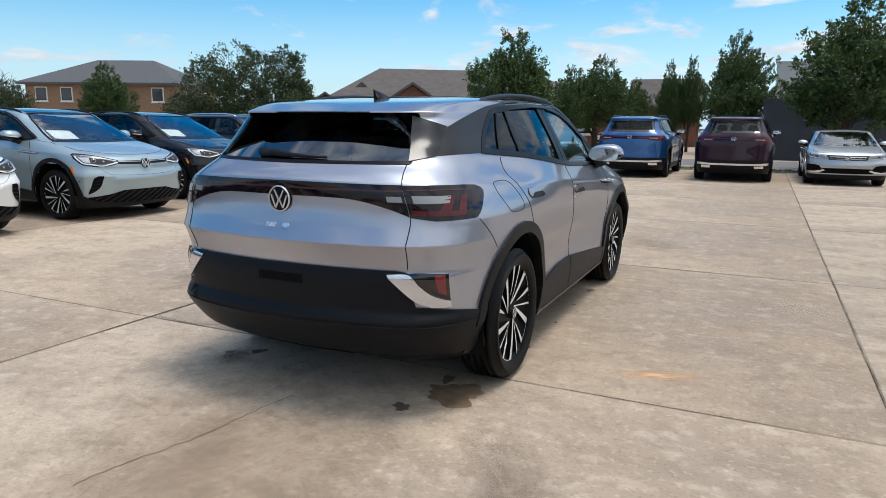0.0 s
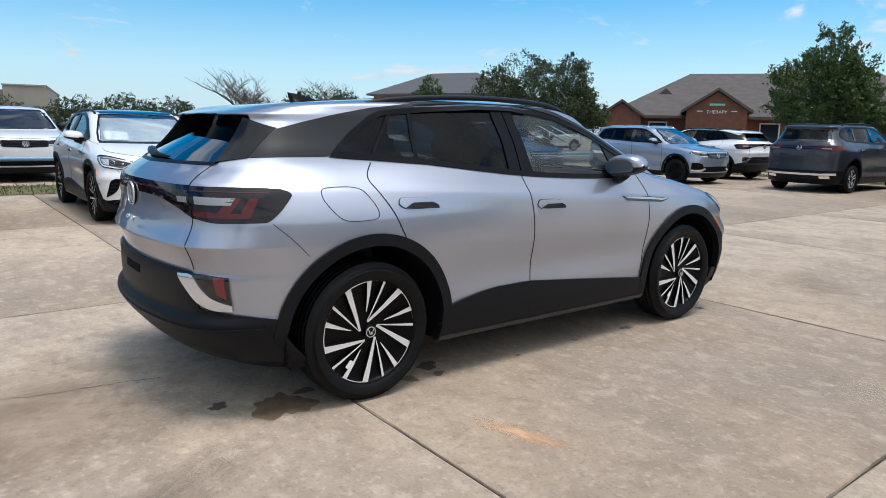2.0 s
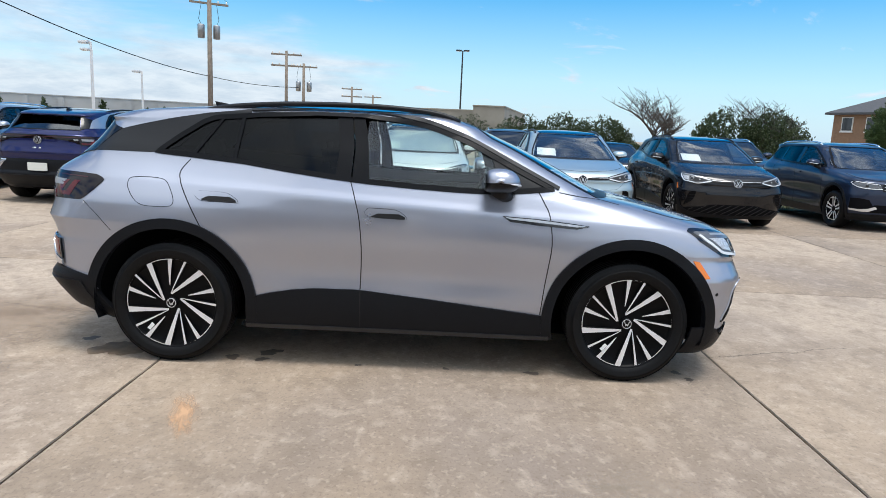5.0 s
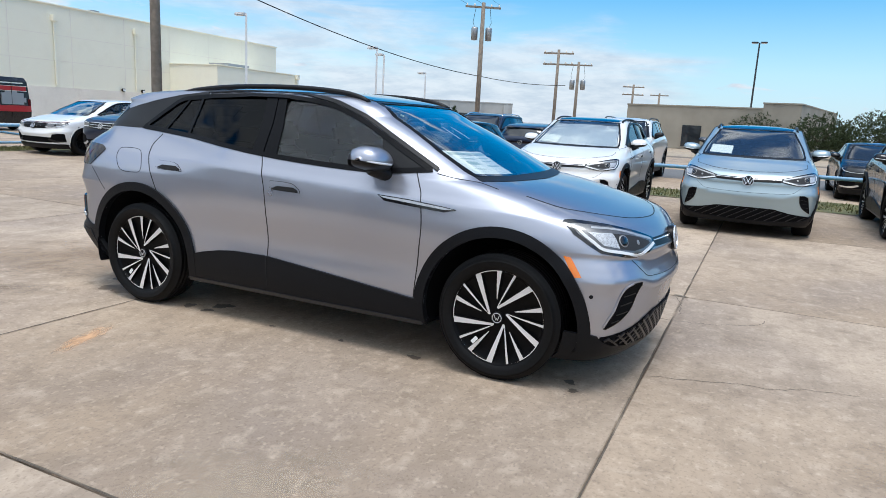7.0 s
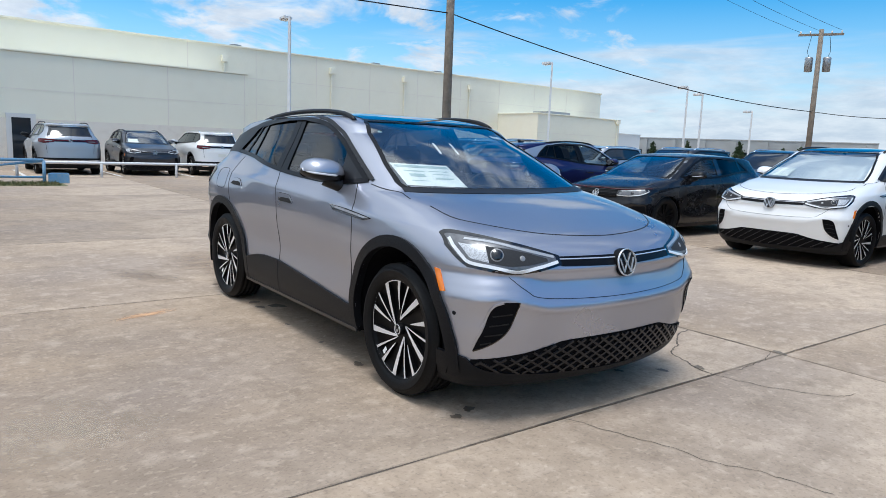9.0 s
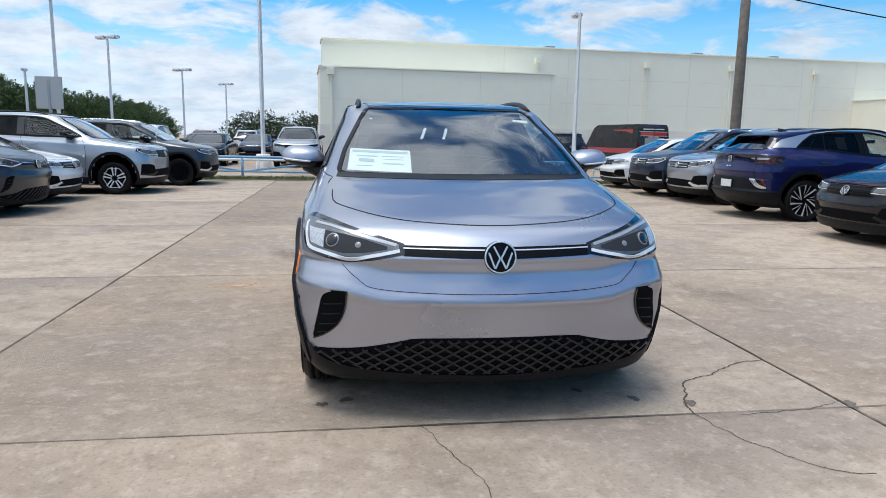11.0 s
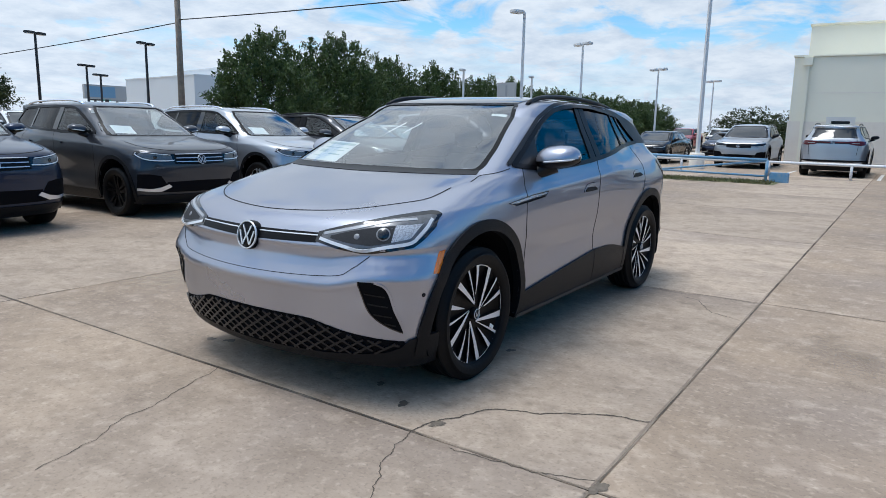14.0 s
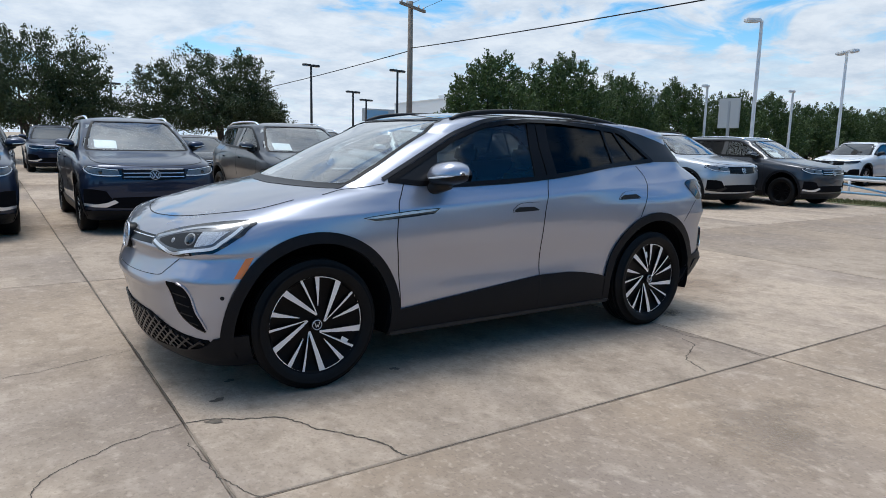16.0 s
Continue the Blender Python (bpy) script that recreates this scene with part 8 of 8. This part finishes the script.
sg = thing("lot_sign", "plain grey sign on a post by the trees", "sign")
box("post", -18.45, -18.37, -10.04, -9.96, 0, 2.95, GALV, sg)
box("sign_panel", -18.44, -18.38, -10.40, -9.60, 2.05, 3.05, SIGN_GREY, sg, 0.01)
bb = thing("billboard", "far billboard on a pole", "billboard")
box("post", -40.3, -40.0, -75.2, -74.9, 0, 3.8, POST_DARK, bb)
box("billboard_panel", -43.0, -37.4, -75.1, -74.7, 3.7, 5.3, SIGN_GREY, bb)
box("billboard_picture", -41.0, -37.8, -74.68, -74.66, 3.9, 5.1, RAIL_BLUE, bb)


def rail(pts, z, mat, name, label, posts=2.6, low=None, r=0.045):
    root = thing(name, label, "railing", "pipe rails")
    V, F = tube_data([(x, y, z) for x, y in pts], r, 8)
    top = piece("top_rail", V, F, mat, root)
    if low:
        V, F = tube_data([(x, y, low) for x, y in pts], r * 0.7, 8)
        piece("lower_rail", V, F, mat, root)
    for (x0, y0), (x1, y1) in zip(pts, pts[1:]):
        n = max(1, round(math.hypot(x1 - x0, y1 - y0) / posts))
        for k in range(n + 1):
            x, y = x0 + (x1 - x0) * k / n, y0 + (y1 - y0) * k / n
            V, F = tube_data([(x, y, -0.02), (x, y, z)], r * 0.95, 8)
            piece("post", V, F, mat, root)
    return root


rail([(-20.3, -9.5), (-20.0, -1.0), (-19.9, 6.0), (-20.0, 14.0)], 0.46, POST_WHITE, "white_rail", "low white pipe rail with posts")
g = rail([(-17.0, -0.6), (-18.6, -7.5)], 0.62, RAIL_BLUE, "blue_gate", "pale blue pipe gate with braces", 3.6, 0.16)
for (x0, y0, z0), (x1, y1, z1) in (((-17.0, -0.6, 0.60), (-17.8, -4.0, 0.16)), ((-17.8, -4.0, 0.16), (-18.6, -7.5, 0.60))):
    V, F = tube_data([(x0, y0, z0), (x1, y1, z1)], 0.03, 8)
    piece("brace", V, F, RAIL_BLUE, g)
box("counterweight", -17.12, -16.92, -0.5, 0.0, -0.01, 0.28, RAIL_BLUE, g, 0.02)
g = rail([(-15.95, 6.0), (-15.5, 12.6)], 0.62, RAIL_BLUE, "blue_gate", "pale blue pipe gate with braces", 3.4, 0.16)
for (x0, y0, z0), (x1, y1, z1) in (((-15.95, 6.0, 0.60), (-15.72, 9.3, 0.16)), ((-15.72, 9.3, 0.16), (-15.5, 12.6, 0.60))):
    V, F = tube_data([(x0, y0, z0), (x1, y1, z1)], 0.03, 8)
    piece("brace", V, F, RAIL_BLUE, g)
box("counterweight", -16.0, -15.75, 5.25, 5.6, -0.01, 0.24, RAIL_BLUE, g, 0.02)
V, F = tube_data([(-15.87, 5.42, 0.62), (-15.95, 6.0, 0.62)], 0.045, 8)
piece("top_rail", V, F, RAIL_BLUE, g)
V, F = tube_data([(-15.87, 5.42, 0.0), (-15.87, 5.42, 0.64)], 0.05, 8)
piece("post", V, F, RAIL_BLUE, g)
rail([(-14.0, 13.2), (0, 12.9), (14, 13.2), (26, 13.8)], 0.60, RAIL_BLUE, "blue_rail", "long pale blue pipe rail behind the cars", 3.5)

# grass strips: an earth bed with many blades
def lawn(name, x0, x1, y0, y1, count, seed, label):
    g = np.random.default_rng(seed)
    n = 24
    root = thing(name, label, "grass")
    long_x = (x1 - x0) > (y1 - y0)
    V, F = [], []
    for i in range(n + 1):
        t = i / n
        e = 0.12 * math.sin(9 * t) + 0.08 * math.sin(23 * t)
        if long_x:
            V += [(x0 + (x1 - x0) * t, y0 + e, 0.012), (x0 + (x1 - x0) * t, y1 - e, 0.012)]
        else:
            V += [(x0 + e, y0 + (y1 - y0) * t, 0.012), (x1 - e, y0 + (y1 - y0) * t, 0.012)]
    for i in range(n):
        q = (2 * i, 2 * i + 2, 2 * i + 3, 2 * i + 1)
        F.append(q if long_x else q[::-1])
    piece("earth", V, F, GRASS, root, smooth=False)
    C = np.stack([g.uniform(x0 + 0.1, x1 - 0.1, count), g.uniform(y0 + 0.12, y1 - 0.12, count)], 1)
    a = g.uniform(0, 6.28, count)
    h = g.uniform(0.03, 0.09, count)
    dx, dy = np.cos(a) * 0.012, np.sin(a) * 0.012
    z = np.full(count, 0.008)
    V = np.stack([np.stack([C[:, 0] - dx, C[:, 1] - dy, z], 1), np.stack([C[:, 0] + dx, C[:, 1] + dy, z], 1), np.stack([C[:, 0] + dy * 2, C[:, 1] - dx * 2, z + h], 1)], 1).reshape(-1, 3)
    ob = piece("blades", V, (np.arange(count)[:, None] * 3 + np.arange(3)).tolist(), GRASS, root, smooth=False)
    tagged(ob, kind="stuff")
    return tagged(root, kind="stuff")


lawn("grass", -17.2, -15.7, -8.0, -0.2, 6000, 1, "dry short grass strip under the blue gate")
lawn("grass", -16.2, -14.9, 5.2, 12.0, 5000, 2, "dry short grass strip under the blue gate")
lawn("grass", -14.0, 26.0, 11.2, 13.4, 11000, 3, "dry short grass strip behind the north row")
lawn("grass", 19.8, 21.2, -12.0, 12.0, 6000, 4, "grass verge behind the east row")
road = tagged(piece("road", [(-15, 17.6, 0.003), (60, 17.6, 0.003), (60, 22.5, 0.003), (-15, 22.5, 0.003)], [(0, 1, 2, 3)], ASPHALT, smooth=False), "grey asphalt street beyond the lot", "road", kind="structure")
road = tagged(piece("road", [(22.5, -60, 0.0045), (28.0, -60, 0.0045), (28.0, 17.0, 0.0045), (22.5, 17.0, 0.0045)], [(0, 1, 2, 3)], ASPHALT, smooth=False), "grey asphalt street east of the lot", "road", kind="structure")
for y in (2.0, 4.4, 7.0, -0.8):
    tagged(piece("parking_line", [(-24.6, y, 0.003), (-20.6, y, 0.003), (-20.6, y + 0.11, 0.003), (-24.6, y + 0.11, 0.003)], [(0, 1, 2, 3)], LINE_PAINT, smooth=False), "worn white parking line", "line", kind="structure")


def van():
    root = thing("delivery_van", "black and red lettered delivery van by the warehouse", "van")
    root.matrix_basis = pose(-27.4, 12.9, 0, 0, 0, -172) @ Matrix.Diagonal((0.9, 0.9, 0.87, 1))
    prof = [(-2.9, 0.35), (-2.95, 0.9), (-2.88, 2.25), (-2.7, 2.42), (1.3, 2.42), (1.75, 2.25), (2.35, 1.35), (2.9, 1.15), (3.05, 0.8), (3.05, 0.35)]
    n = len(prof)
    V = [(x, -0.98 + (0.12 if z > 1.4 else 0), z) for x, z in prof] + [(x, 0.98 - (0.12 if z > 1.4 else 0), z) for x, z in prof]
    F = [tuple(range(n)), tuple(range(2 * n - 1, n - 1, -1))] + [(i, n + i, n + (i + 1) % n, (i + 1) % n) for i in range(n)]
    body = piece("body", V, F, P_BLACK, root, smooth=False)
    for sy in (1, -1):
        y = sy * 0.99
        a, c = min(y, y + sy * 0.012), max(y, y + sy * 0.012)
        box("red_stripe", -2.85, 2.7, a, c, 0.88, 1.15, P_RED, body)
        yb = sy * 0.875
        a, c = min(yb, yb + sy * 0.012), max(yb, yb + sy * 0.012)
        for x0, x1, z0, z1, mt in ((-2.4, -0.5, 1.95, 2.15, P_RED), (-2.2, -0.8, 1.62, 1.78, PLATE), (0.1, 1.3, 1.75, 2.1, P_RED), (-1.9, -1.2, 1.25, 1.55, PLATE), (0.2, 1.2, 1.55, 1.65, PLATE), (-0.3, -0.1, 1.2, 1.45, PLATE)):
            box("lettering_bar", x0, x1, a, c, z0, z1, mt, body)
        box("side_window", 1.35, 1.95, a, c, 1.45, 2.0, PANE, body)
        for x in (-1.9, 2.05):
            wheel(root, x, sy * 0.86, 0.36, 0.21, "dark", 0.22, True)
    box("windscreen", 1.9, 1.95, -0.8, 0.8, 1.4, 2.1, PANE, root)
    box("red_stripe", -2.975, -2.955, -0.95, 0.95, 0.88, 1.15, P_RED, body)
    for y0, y1, z0, z1, mt in ((-0.75, 0.75, 1.82, 2.02, P_RED), (-0.8, 0.8, 1.80, 1.82, PLATE), (-0.8, 0.8, 2.02, 2.04, PLATE), (-0.6, 0.5, 1.2, 1.72, GALV), (-0.3, 0.3, 1.72, 1.8, GALV), (-0.72, -0.60, 1.3, 1.5, GALV), (-0.6, 0.6, 2.14, 2.19, PLATE)):
        box("lettering_bar", -2.965 if z0 < 1.6 else -2.945, -2.90 if z0 < 1.6 else -2.86, y0, y1, z0, z1, mt, body)
    for sy in (1, -1):
        box("tail_lamp", -2.97, -2.90, sy * 0.90 - 0.05, sy * 0.90 + 0.05, 1.05, 1.45, LAMP_RED, root)
    box("door_gap", -2.97, -2.95, -0.008, 0.008, 0.5, 2.2, GAP, root)


van()

# ---------------------------------------------------------------- slabs of the lot
near, rest = [], []
for i in range(len(XS) - 1):
    for j in range(len(YS) - 1):
        cx, cy = (XS[i] + XS[i + 1]) / 2, (YS[j] + YS[j + 1]) / 2
        if -24 < cx < 22 and -27 < cy < 15.5:
            slab(i, j)
        else:
            rest.append((i, j))
V, F = [], []
for i, j in rest:
    o = len(V)
    V += [(XS[i + a] + (0.004 if a == 0 else -0.004), YS[j + b] + (0.004 if b == 0 else -0.004), 0.0) for a, b in ((0, 0), (1, 0), (1, 1), (0, 1))]
    F.append((o, o + 1, o + 2, o + 3))
tagged(piece("outer_slabs", V, F, CONCRETE, bed, smooth=False), kind="stuff")
